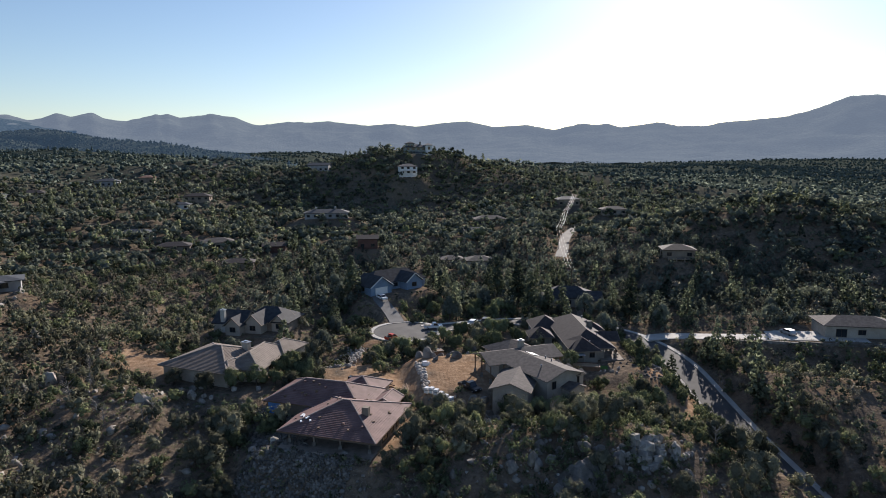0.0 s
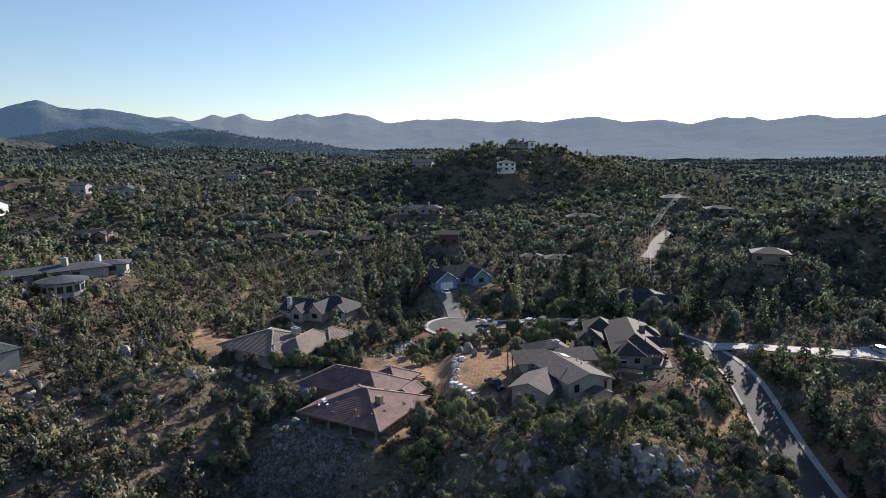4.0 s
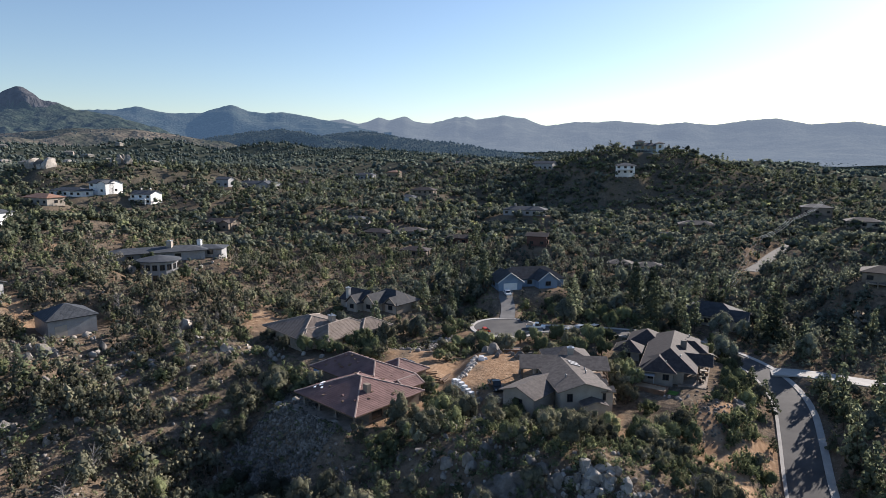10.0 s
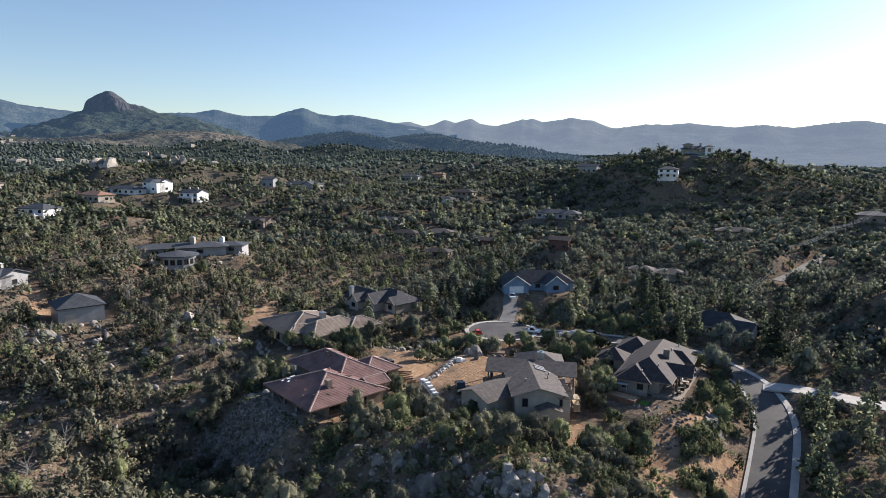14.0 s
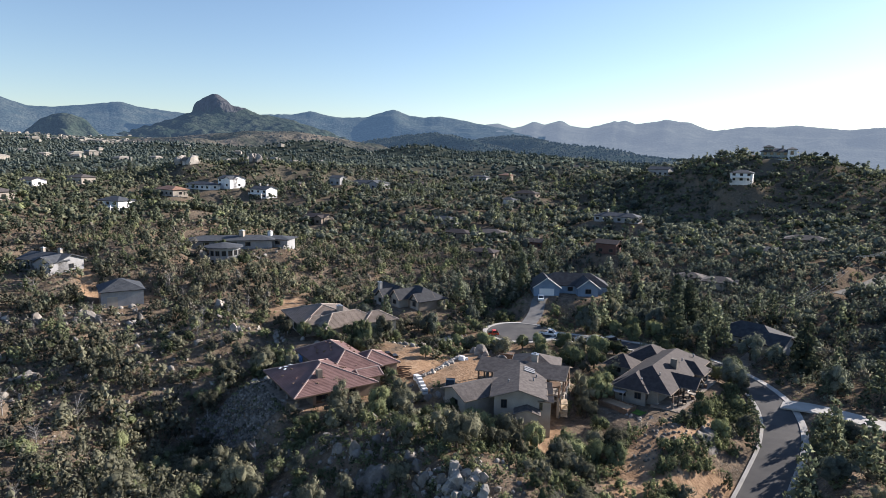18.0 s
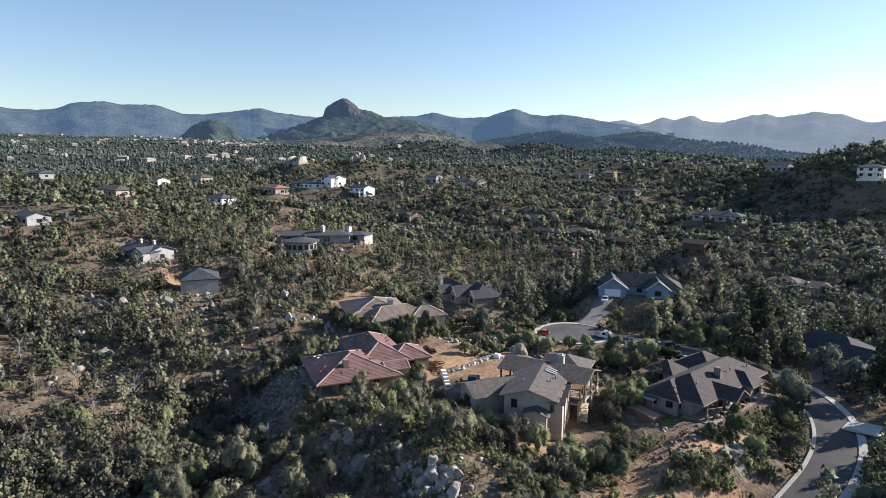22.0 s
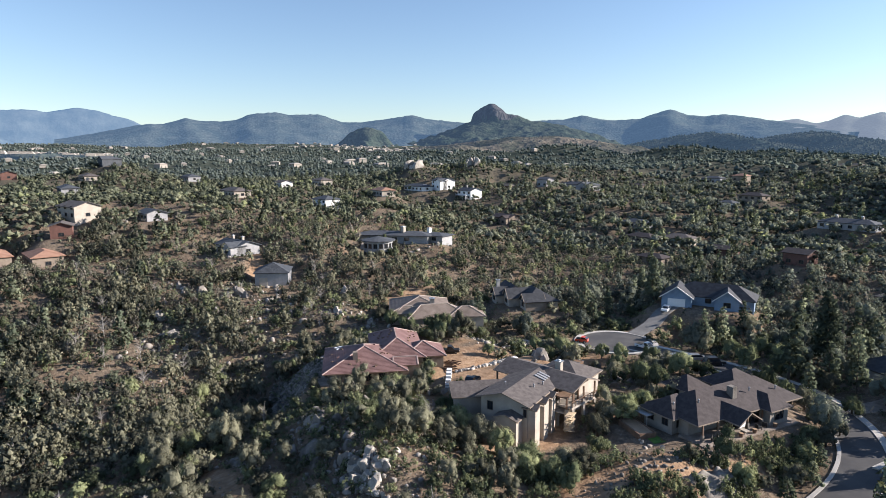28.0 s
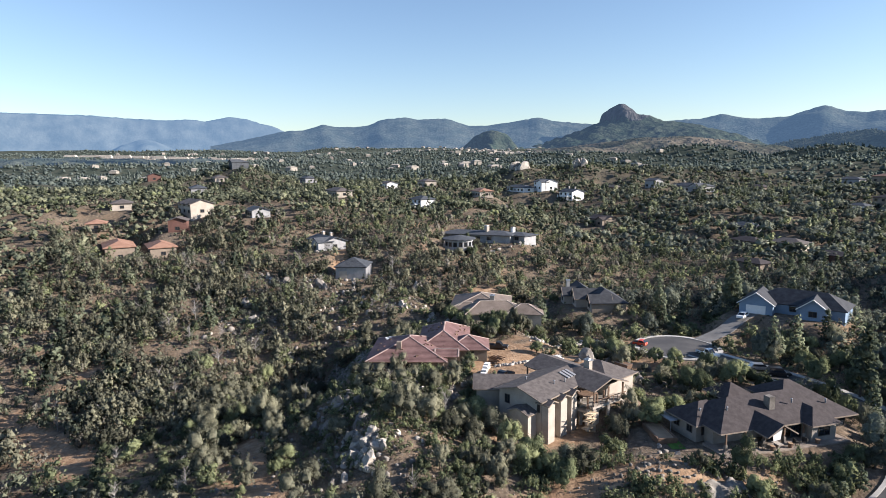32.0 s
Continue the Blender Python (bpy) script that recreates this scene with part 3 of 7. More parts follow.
far_house(-206, 368, 30.0, 10, 10, 8, 7.0, STUCCO_BROWN, ORANGE_TILE, "tall_brown_house", "tall brown house among valley pines", True, False, 2, open_front=0.4)
far_house(-258, 258, 27.0, 10, 30, 10, 4.0, STUCCO_GREY, SHINGLE_BLUE, "big_grey_house", "large grey house with several dark roofs", True, True, 1, False, 8)
far_house(-288, 213, 27.0, 10, 14, 8, 3.0, STUCCO_TAN, SHINGLE, "low_tan_house", "low tan house below the tors", True)
far_house(-262, 230, 30.0, 10, 9, 8, 5.0, STUCCO_GREY, SHINGLE_BLUE, "pale_gable_house", "small pale gabled house among trees", False)
far_house(-258, 314, 26.0, 10, 16, 9, 3.2, STUCCO_BROWN, SHINGLE_DARK, "brown_valley_house", "brown house with a wide dark roof in the valley", True)
far_house(-148, 304, 24.0, 5, 16, 9, 3.0, STUCCO_BROWN, SHINGLE_DARK, "dark_long_house", "long dark-roofed house under oaks", True)
far_house(-152, 286, 20.0, 5, 10, 7, 3.0, WHITE, SHINGLE_BLUE, "white_cabin", "small white cabin under oaks", True)
far_house(-73, 185, 8.0, 10, 10, 7, 3.0, RED_WALL, SHINGLE_DARK, "small_red_cabin", "small dark red cabin under oaks", False)
far_house(124, 264, 13.0, 5, 12, 8, 3.0, STUCCO_GREY, SHINGLE_BLUE, "grey_valley_house", "grey low house beyond the upper road", True)
far_house(96, 312, 18.5, 5, 15, 9, 4.0, STUCCO_BROWN, SHINGLE_BLUE, "dark_valley_house", "dark house with a pale roof beyond the upper road", True, open_front=0.45)

# ---------------------------------------------------------------- ground


def ground_material():
    m = bpy.data.materials.new("soil, litter and dry grass")
    m.use_nodes = True
    nt = m.node_tree
    nd, ln = nt.nodes, nt.links
    b = nd["Principled BSDF"]
    b.inputs["Roughness"].default_value = 0.95
    b.inputs["Specular IOR Level"].default_value = 0.0
    tc = nd.new("ShaderNodeTexCoord")

    def nz(scale, detail=5):
        n = nd.new("ShaderNodeTexNoise")
        n.inputs["Scale"].default_value, n.inputs["Detail"].default_value = scale, detail
        ln.new(tc.outputs["Object"], n.inputs["Vector"])
        return n.outputs["Fac"]

    def ramp(fac, *stops):
        r = nd.new("ShaderNodeValToRGB")
        r.color_ramp.elements[0].position, r.color_ramp.elements[0].color = stops[0][0], (*stops[0][1], 1)
        r.color_ramp.elements[1].position, r.color_ramp.elements[1].color = stops[-1][0], (*stops[-1][1], 1)
        for p, c in stops[1:-1]:
            r.color_ramp.elements.new(p).color = (*c, 1)
        ln.new(fac, r.inputs["Fac"])
        return r.outputs["Color"]

    def mix(fac, a, c):
        x = nd.new("ShaderNodeMix")
        x.data_type = "RGBA"
        ln.new(fac, x.inputs["Factor"])
        ln.new(a, x.inputs["A"])
        ln.new(c, x.inputs["B"])
        return x.outputs["Result"]

    litter = ramp(nz(0.9), (0.3, (0.088, 0.072, 0.056)), (0.5, (0.138, 0.108, 0.082)), (0.62, (0.195, 0.148, 0.108)), (0.75, (0.27, 0.21, 0.155)))
    specks = ramp(nz(5.0, 3), (0.56, (0, 0, 0)), (0.68, (1, 1, 1)))
    pebbles = ramp(nz(9.0, 2), (0.3, (0.16, 0.14, 0.115)), (0.7, (0.34, 0.30, 0.25)))
    litter = mix(specks, litter, pebbles)
    patch = ramp(nz(0.11), (0.47, (0, 0, 0)), (0.66, (1, 1, 1)))
    tan = ramp(nz(2.2), (0.3, (0.125, 0.092, 0.066)), (0.7, (0.235, 0.172, 0.120)))
    near = mix(patch, litter, tan)
    bare = nd.new("ShaderNodeAttribute")
    bare.attribute_name = "tint"
    dirt = ramp(nz(0.6), (0.3, (0.215, 0.138, 0.088)), (0.5, (0.295, 0.198, 0.128)), (0.72, (0.39, 0.28, 0.19)))
    ruts = nd.new("ShaderNodeTexWave")
    ruts.inputs["Scale"].default_value, ruts.inputs["Distortion"].default_value, ruts.inputs["Detail"].default_value = 0.35, 7.0, 2.0
    ruts.inputs["Detail Scale"].default_value = 0.4
    ln.new(tc.outputs["Object"], ruts.inputs["Vector"])
    packed = ramp(nz(1.5), (0.3, (0.15, 0.10, 0.068)), (0.7, (0.25, 0.17, 0.115)))
    dirt = mix(ramp(ruts.outputs["Fac"], (0.55, (0, 0, 0)), (0.85, (0.28, 0.28, 0.28))), dirt, packed)
    near = mix(bare.outputs["Fac"], near, dirt)
    woods = ramp(nz(0.05, 8), (0.35, (0.038, 0.050, 0.043)), (0.5, (0.058, 0.070, 0.058)), (0.66, (0.095, 0.098, 0.078)))
    sp = nd.new("ShaderNodeVectorMath")
    sp.operation = "LENGTH"
    ln.new(tc.outputs["Object"], sp.inputs[0])
    fr = nd.new("ShaderNodeMapRange")
    fr.inputs["From Min"].default_value, fr.inputs["From Max"].default_value = 170, 620
    ln.new(sp.outputs["Value"], fr.inputs["Value"])
    col = mix(fr.outputs["Result"], near, woods)
    ln.new(col, b.inputs["Base Color"])
    bp = nd.new("ShaderNodeBump")
    bp.inputs["Strength"].default_value, bp.inputs["Distance"].default_value = 0.9, 0.25
    ln.new(nz(1.6, 6), bp.inputs["Height"])
    ln.new(bp.outputs["Normal"], b.inputs["Normal"])
    return m


def bare_ground(x, y):
    b = np.zeros(np.shape(x))
    for p in PADS[:4] + PADS[5:6] + PADS[12:13]:
        b = np.maximum(b, 1 - step((pad_dist(p, x, y) + 5.0 * (vnoise(x, y, 5, 15) - 0.45) - 0.5) / 2.2))
    for line, half in TRACKS:
        d, _ = line_near(line, x, y)
        b = np.maximum(b, 1 - step((d - half * (0.6 + 0.8 * vnoise(x, y, 4, 5))) / 1.6))
    return b


def build_ground():
    rings = np.concatenate([[0.01], np.arange(1.0, 190, 1.45), 190 * 1.03 ** np.arange(1, 108)])
    n_az = 580
    az = np.linspace(0, 2 * math.pi, n_az, endpoint=False)
    x = np.concatenate([[0.0], (rings[:, None] * np.sin(az)).ravel()])
    y = np.concatenate([[15.0], (15 + rings[:, None] * np.cos(az)).ravel()])
    z = ground_at(x, y)
    nr = len(rings)
    i, j = np.meshgrid(np.arange(nr - 1), np.arange(n_az), indexing="ij")
    a, b = 1 + i * n_az + j, 1 + i * n_az + (j + 1) % n_az
    quads = np.stack([a, b, b + n_az, a + n_az], -1).reshape(-1, 4)[:, ::-1]
    me = bulk("ground", np.stack([x, y, z], 1), quads, ground_material(), bare_ground(x, y), True)
    ob = new("ground", me)
    return tagged(ob, "dry hillside soil with litter, gravel and bare dirt", "ground", kind="structure")


build_ground()


def ribbon(name, line, half, material, lift, label, category, side=None, width=None, cap=0.3):
    """A strip along a line, with thickness; side: an offset strip such as a kerb."""
    v, f = [], []
    n = len(line)
    for k, p in enumerate(line):
        a, b = Vector(line[max(k - 1, 0)]), Vector(line[min(k + 1, n - 1)])
        d = (b - a)
        d.z = 0
        d.normalize()
        q = Vector((d.y, -d.x, 0))
        lo, hi = (-half, half) if side is None else (side, side + width)
        for o, dz in ((lo, -cap), (lo, lift), (hi, lift), (hi, -cap)):
            v.append(Vector(p) + q * o + Vector((0, 0, dz)))
    for k in range(n - 1):
        for i in range(4):
            f.append((4 * k + i, 4 * k + 4 + i, 4 * k + 4 + (i + 1) % 4, 4 * k + (i + 1) % 4))
    f += [(0, 1, 2, 3), (4 * n - 1, 4 * n - 2, 4 * n - 3, 4 * n - 4)]
    g = Geo().add(v, f)
    ob = new(name, g.mesh(name, material))
    return tagged(ob, label, category, kind="structure")


ribbon("road", MAIN_ROAD, 3.15, ASPHALT, 0.0, "grey asphalt road winding up the hill", "road")
ribbon("kerb", MAIN_ROAD, 0, CONCRETE, 0.12, "pale concrete kerb and gutter beside the road", "kerb", -3.75, 0.6)
ribbon("kerb", MAIN_ROAD, 0, CONCRETE, 0.12, "pale concrete kerb and footway beside the road", "kerb", 3.15, 1.3)
ribbon("driveway", BLUE_DRIVE, 2.2, DRIVEWAY, 0.02, "worn grey driveway of the blue house", "driveway")
ribbon("driveway", SIDE_DRIVE, 2.6, CONCRETE, 0.02, "white concrete driveway to the walled house", "driveway")
ribbon("driveway", BRICK_DRIVE, 2.1, PAVING, 0.02, "brown paved driveway under the pines", "driveway")
ribbon("parking_court", smooth_line([(90, 53.6, 3.36), (97, 51.6, 3.68), (104, 49.6, 3.98)], 3), 4.2, CONCRETE, 0.0, "white concrete parking court above the retaining wall", "parking court")
ribbon("upper_road", UPPER_ROAD, 2.6, ASPHALT, 0.02, "grey road on the far slope", "road")


def disc(name, cx, cy, z, r, material, label, category, ring=None):
    g, n = Geo(), 40
    out = [(cx + r * math.cos(6.2832 * i / n), cy + r * math.sin(6.2832 * i / n)) for i in range(n)]
    if ring is None:
        g.prism([(a, b, z - 0.3) for a, b in out], 0, 0, 0.3)
    else:
        k = (r + ring) / r
        inn = [(cx + (a - cx) * k, cy + (b - cy) * k) for a, b in out]
        for i in range(n):
            j = (i + 1) % n
            g.prism([(*out[i], z - 0.3), (*inn[i], z - 0.3), (*inn[j], z - 0.3), (*out[j], z - 0.3)], 0, 0, 0.42)
    ob = new(name, g.mesh(name, material))
    return tagged(ob, label, category, kind="structure")


disc("turning_circle", -9.5, 64.4, 2.86, 9.2, ASPHALT, "asphalt turning circle at the road's end", "road")
disc("kerb_ring", -9.5, 64.4, 2.86, 9.2, CONCRETE, "pale concrete kerb round the turning circle", "kerb", 1.2)

# ---------------------------------------------------------------- distant range and butte


# Distance haze is put into these hills as a faint blue emission.
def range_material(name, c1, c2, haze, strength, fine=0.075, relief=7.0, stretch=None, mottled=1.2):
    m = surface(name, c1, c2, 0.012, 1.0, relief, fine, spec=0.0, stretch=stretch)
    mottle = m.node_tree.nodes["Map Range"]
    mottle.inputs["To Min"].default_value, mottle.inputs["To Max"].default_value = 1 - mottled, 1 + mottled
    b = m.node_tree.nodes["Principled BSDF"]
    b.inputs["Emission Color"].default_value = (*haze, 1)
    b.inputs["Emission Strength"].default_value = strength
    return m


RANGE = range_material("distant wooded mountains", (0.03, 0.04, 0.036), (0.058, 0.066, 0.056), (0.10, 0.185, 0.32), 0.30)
# stronger grey-blue emission: thicker haze towards the sun
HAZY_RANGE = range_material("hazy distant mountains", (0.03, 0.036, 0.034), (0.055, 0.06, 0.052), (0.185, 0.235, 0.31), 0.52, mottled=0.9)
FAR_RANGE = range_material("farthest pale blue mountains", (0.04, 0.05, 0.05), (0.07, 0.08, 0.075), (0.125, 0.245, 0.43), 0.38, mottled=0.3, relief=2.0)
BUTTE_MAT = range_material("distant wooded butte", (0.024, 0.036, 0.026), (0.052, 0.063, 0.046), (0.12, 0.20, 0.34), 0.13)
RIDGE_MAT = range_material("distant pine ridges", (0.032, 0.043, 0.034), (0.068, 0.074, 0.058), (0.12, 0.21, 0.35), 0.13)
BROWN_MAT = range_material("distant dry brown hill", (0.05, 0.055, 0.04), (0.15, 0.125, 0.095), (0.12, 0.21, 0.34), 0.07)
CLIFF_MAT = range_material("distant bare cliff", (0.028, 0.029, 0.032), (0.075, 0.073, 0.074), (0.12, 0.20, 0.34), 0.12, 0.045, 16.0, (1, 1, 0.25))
CENTRE = (60.0, -80.0)
# bearing and elevation of the crest in degrees, in order
CREST_FAR = [(-130, 3.6), (-118, 3.8), (-110, 4.0), (-103, 4.0), (-100, 3.8), (-97.1, 3.71), (-95.4, 3.83), (-94.3, 3.66), (-92.4, 4.07), (-91.1, 3.94), (-89.8, 3.51), (-88.8, 3.31), (-87.9, 2.89), (-86, 2.5), (-82, 2.2)]
CREST_W = [(-94, 1.6), (-90, 2.4), (-87.9, 2.89), (-86.1, 3.0), (-84.5, 3.5), (-83.5, 3.29), (-81.7, 3.28), (-80.5, 3.39), (-79.4, 3.88), (-77.2, 4.11), (-76.1, 3.89), (-73.6, 4.0), (-71.5, 3.3), (-70, 3.3),
           (-67.7, 3.6), (-65.3, 3.95), (-63.8, 3.58), (-62.5, 3.5), (-60, 3.2), (-57, 3.3), (-53.5, 3.42), (-51.4, 3.5), (-49.8, 3.83), (-48.1, 3.43), (-46.9, 3.33), (-44.8, 3.46),
           (-42.4, 4.18), (-41, 3.66), (-39.8, 3.5), (-38, 3.62), (-36.1, 3.35), (-33.7, 2.9)]
CREST_N = [(-32.8, 3.1), (-31.4, 2.7), (-30.6, 2.85), (-29.4, 3.3), (-28.5, 3.0), (-27.1, 3.4), (-26, 2.92), (-24.7, 2.75), (-23.7, 3.0), (-22.3, 3.38), (-21.9, 3.28), (-21.4, 3.43), (-20.5, 3.1), (-19, 3.3), (-17.9, 3.52), (-17, 3.28),
           (-16.1, 3.24), (-15, 2.77), (-14.1, 2.56), (-11.5, 2.9), (-9.5, 2.85), (-8.1, 2.97), (-4.4, 2.57), (-2.4, 2.73), (-0.1, 2.5), (2.4, 2.8), (4.5, 2.92), (6.8, 2.42), (9.8, 2.55), (12.2, 2.08), (13.2, 2.32), (14.7, 2.66), (15.9, 2.46),
           (16.8, 2.62), (18, 2.22), (21, 2.64), (22.6, 2.3), (24.8, 2.24), (25.7, 2.48), (29, 2.74), (30.4, 2.8), (32.8, 3.43), (34.6, 4.2), (36.4, 4.24), (38, 3.9), (44, 3.4), (60, 3.0)]


def build_range(name, crest, az0, az1, near, far, material, label, n=900):
    """Foothills climbing to the crest, cut by valleys."""
    az = np.linspace(az0, az1, n)
    crest = np.array(crest)
    top = sum(np.interp(az + o, crest[:, 0], crest[:, 1]) * w for o, w in ((-0.16, 0.25), (0, 0.5), (0.16, 0.25)))
    jag = (vnoise(az * 10, az * 0, 16) - 0.5) * 0.05 + (vnoise(az * 10, az * 0, 3, 1) - 0.5) * 0.07
    ox, oy = np.interp(az, (-68, -44, -21, -1), (113, 84, 39, -1)), np.interp(az, (-68, -44, -21, -1), (-39, -77, -104, -110))
    rows = []
    for t in list(np.linspace(0, 1, 40)) + [1.04]:
        dist = near + (far - near) * t
        x, y = ox + dist * np.sin(np.radians(az)), oy + dist * np.cos(np.radians(az))
        share = -0.32 + 0.87 * t + 0.45 * step((t - 0.5) / 0.5) if t <= 1 else 0.5
        ridged = 1 - 2 * np.abs(vnoise(x, y, far * 0.16, 8) - 0.5)
        mid = 1 - 2 * np.abs(vnoise(x, y, far * 0.06, 9) - 0.5)
        fine = vnoise(x, y, far * 0.02, 10)
        amp = step(t / 0.12) * step((1 - t) / 0.16)
        rows.append(np.stack([x, y, 50 + dist * np.tan(np.radians(top * share + jag * t ** 6 + amp * (0.85 * (ridged - 0.6) + 0.45 * (mid - 0.5) + 0.16 * (fine - 0.5))))], 1))
    m = len(rows)
    i, j = np.meshgrid(np.arange(m - 1), np.arange(n - 1), indexing="ij")
    a = i * n + j
    quads = np.stack([a, a + 1, a + n + 1, a + n], -1).reshape(-1, 4)[:, ::-1]
    me = bulk(name, np.concatenate(rows), quads, material, None, True)
    return tagged(new(name, me), label, "mountains", kind="structure")


def field(cx, cy, turn, u, v, h):
    """Corners and quads of a grid of heights in a turned frame."""
    c, s = math.cos(radians(turn)), math.sin(radians(turn))
    n = len(u)
    uu, vv = np.meshgrid(u, v)
    p = np.stack([cx + uu * c - vv * s, cy + uu * s + vv * c, h], -1).reshape(-1, 3)
    i, j = np.meshgrid(np.arange(len(v) - 1), np.arange(n - 1), indexing="ij")
    a = i * n + j
    return p, np.stack([a, a + 1, a + n + 1, a + n], -1).reshape(-1, 4)


def butte(cx, cy, base, size, label):
    """A cliff crown over a steep skirt, with a long ridge running out to one side."""
    ob = thing("butte", 0, 0, 0, 0, label=label, category="hill", kind="structure")
    u, v = np.linspace(-1300, 1600, 170), np.linspace(-1300, 700, 120)
    uu, vv = np.meshgrid(u, v)
    d = np.hypot(uu, vv)
    k = 1 + 0.14 * (vnoise(uu, vv, 140, 20) - 0.5) + 0.16 * (vnoise(uu, vv, 45, 21) - 0.5)
    short = np.interp(d * k, (0, 32, 84, 192, 216, 490, 808, 1050, 1300), (398, 396, 376, 297, 222, 112, 16, -90, -240))
    long = np.interp(d * (0.5 + 0.5 * k), (0, 20, 99, 138, 235, 374, 510, 840, 1115, 1300, 1600), (398, 397, 334, 290, 282, 226, 211, 131, 35, -60, -240))
    w = np.clip(uu / np.maximum(d, 1), 0, 1) ** 2.5
    h = short * (1 - w) + long * w
    h = h + np.where(h > 215, (vnoise(uu, vv, 34, 26) - 0.5) * 16, (vnoise(uu, vv, 60, 27) - 0.5) * 20)
    p, f = field(cx, cy, 51, u * size, v * size, base + h * size)
    high = np.where((h > 226) & (d < 262), 1, 0).reshape(-1)[f].sum(1) > 2
    for name, sel, mat in (("slopes", ~high, BUTTE_MAT), ("cliff_crown", high, CLIFF_MAT)):
        c = new(name, bulk(name, p, f[sel], mat, None, True))
        c.parent = ob
    tagged(ob.children[1], "bare grey cliff crown")


WOODED = []    # hills to be set with trees: corners, quads, number, height


def ridge(name, line, wide, material, label, spur=0.5, power=1.4, trees=0, tall=7.0):
    """A wooded ridge falling away to both sides of its crest line."""
    line = smooth_line(line, 8)
    xs, ys = [q[0] for q in line], [q[1] for q in line]
    u, v = np.linspace(min(xs) - 2.4 * wide, max(xs) + 2.4 * wide, 130), np.linspace(min(ys) - 2.4 * wide, max(ys) + 2.4 * wide, 130)
    uu, vv = np.meshgrid(u, v)
    d, top = line_near(line, uu, vv)
    k = 1 + spur * (vnoise(uu, vv, wide * 0.9, 22) - 0.5) * 2 + 0.3 * (vnoise(uu, vv, wide * 0.3, 23) - 0.5)
    h = (top + 30) * np.exp(-(d * k / wide) ** power) - 40 + 8 * (vnoise(uu, vv, wide * 0.18, 24) - 0.5)
    p, f = field(0, 0, 0, u, v, h + landform(uu, vv) * np.clip(d / (2 * wide), 0, 1) * 0.5)
    ob = new(name, bulk(name, p, f, material, None, True))
    WOODED.append((p, f, trees, tall))
    return tagged(ob, label, "hill", kind="structure")


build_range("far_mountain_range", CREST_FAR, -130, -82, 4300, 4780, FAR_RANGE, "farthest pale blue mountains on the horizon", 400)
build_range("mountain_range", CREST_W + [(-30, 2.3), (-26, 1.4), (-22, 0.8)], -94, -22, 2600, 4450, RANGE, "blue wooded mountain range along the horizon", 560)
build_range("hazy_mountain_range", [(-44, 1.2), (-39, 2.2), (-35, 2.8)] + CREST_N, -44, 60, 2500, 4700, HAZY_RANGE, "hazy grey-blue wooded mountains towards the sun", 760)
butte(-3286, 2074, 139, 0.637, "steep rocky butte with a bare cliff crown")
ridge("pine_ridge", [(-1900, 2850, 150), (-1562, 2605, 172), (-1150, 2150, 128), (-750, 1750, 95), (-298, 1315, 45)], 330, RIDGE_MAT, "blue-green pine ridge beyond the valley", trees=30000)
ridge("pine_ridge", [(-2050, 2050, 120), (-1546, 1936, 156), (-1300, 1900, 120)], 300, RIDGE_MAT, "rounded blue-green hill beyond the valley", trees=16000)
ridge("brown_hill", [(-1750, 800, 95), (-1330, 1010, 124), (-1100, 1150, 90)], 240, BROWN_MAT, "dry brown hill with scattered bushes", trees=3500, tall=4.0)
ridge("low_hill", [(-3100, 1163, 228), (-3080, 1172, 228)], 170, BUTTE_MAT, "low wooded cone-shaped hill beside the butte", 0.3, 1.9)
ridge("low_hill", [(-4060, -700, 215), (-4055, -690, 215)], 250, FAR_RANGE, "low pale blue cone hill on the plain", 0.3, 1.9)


def far_town():
    """The town spread over the plain: many small houses with roofs, too far to tell apart."""
    q = np.random.default_rng(41)
    g = Geo()
    for k in range(430):
        a, d = radians(q.uniform(-103, -48)), q.uniform(700, 2300)
        if q.random() < 0.6:
            a, d = radians(q.normal(-66, 9)), q.uniform(1700, 3200)
        if k > 300:
            a, d = radians(q.normal(-65, 2.6)), q.uniform(1500, 2500)
        x, y = CENTRE[0] + d * math.sin(a), CENTRE[1] + d * math.cos(a)
        if abs(x - 0) < 250 and y > 200:
            continue
        z, w, dp, h, t = gz(x, y) + (3.0 if k > 300 else 1.0), q.uniform(8, 18), q.uniform(7, 12), q.uniform(3, 5), q.uniform(0, 180)
        g.box(x, y, z + h / 2, w, dp, h, t)
        g.box(x, y, z + h + 0.9, w + 1.2, dp + 1.2, 1.8, t, 0.45)
    tagged(new("far_town", g.mesh("far_town", STUCCO_WARM)), "scattered pale houses of the far town", "town", kind="stuff")
    line, g = [(-1230, -380), (-1290, -200), (-1350, -60), (-1390, 60)], Geo()
    for k in range(64):
        t = q.uniform(0, 2.999)
        a, b = line[int(t)], line[int(t) + 1]
        f, back = t % 1, q.uniform(-60, 25)
        x, y = a[0] + (b[0] - a[0]) * f - back, a[1] + (b[1] - a[1]) * f
        z = 69 - 4 * t - max(back, 0) * 0.12 - abs(min(back, 0)) * 0.02
        g.box(x, y, z, q.uniform(5, 12), q.uniform(14, 42), q.uniform(3, 6), q.uniform(-14, -4), 0.8)
    tagged(new("pale_cuttings", g.mesh("pale_cuttings", PALEROCK)), "pale cut banks and sheds on the far mesa", "cut banks", kind="stuff")


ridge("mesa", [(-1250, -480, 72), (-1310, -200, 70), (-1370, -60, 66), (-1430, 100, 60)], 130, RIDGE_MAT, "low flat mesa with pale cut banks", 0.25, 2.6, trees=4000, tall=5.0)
far_town()

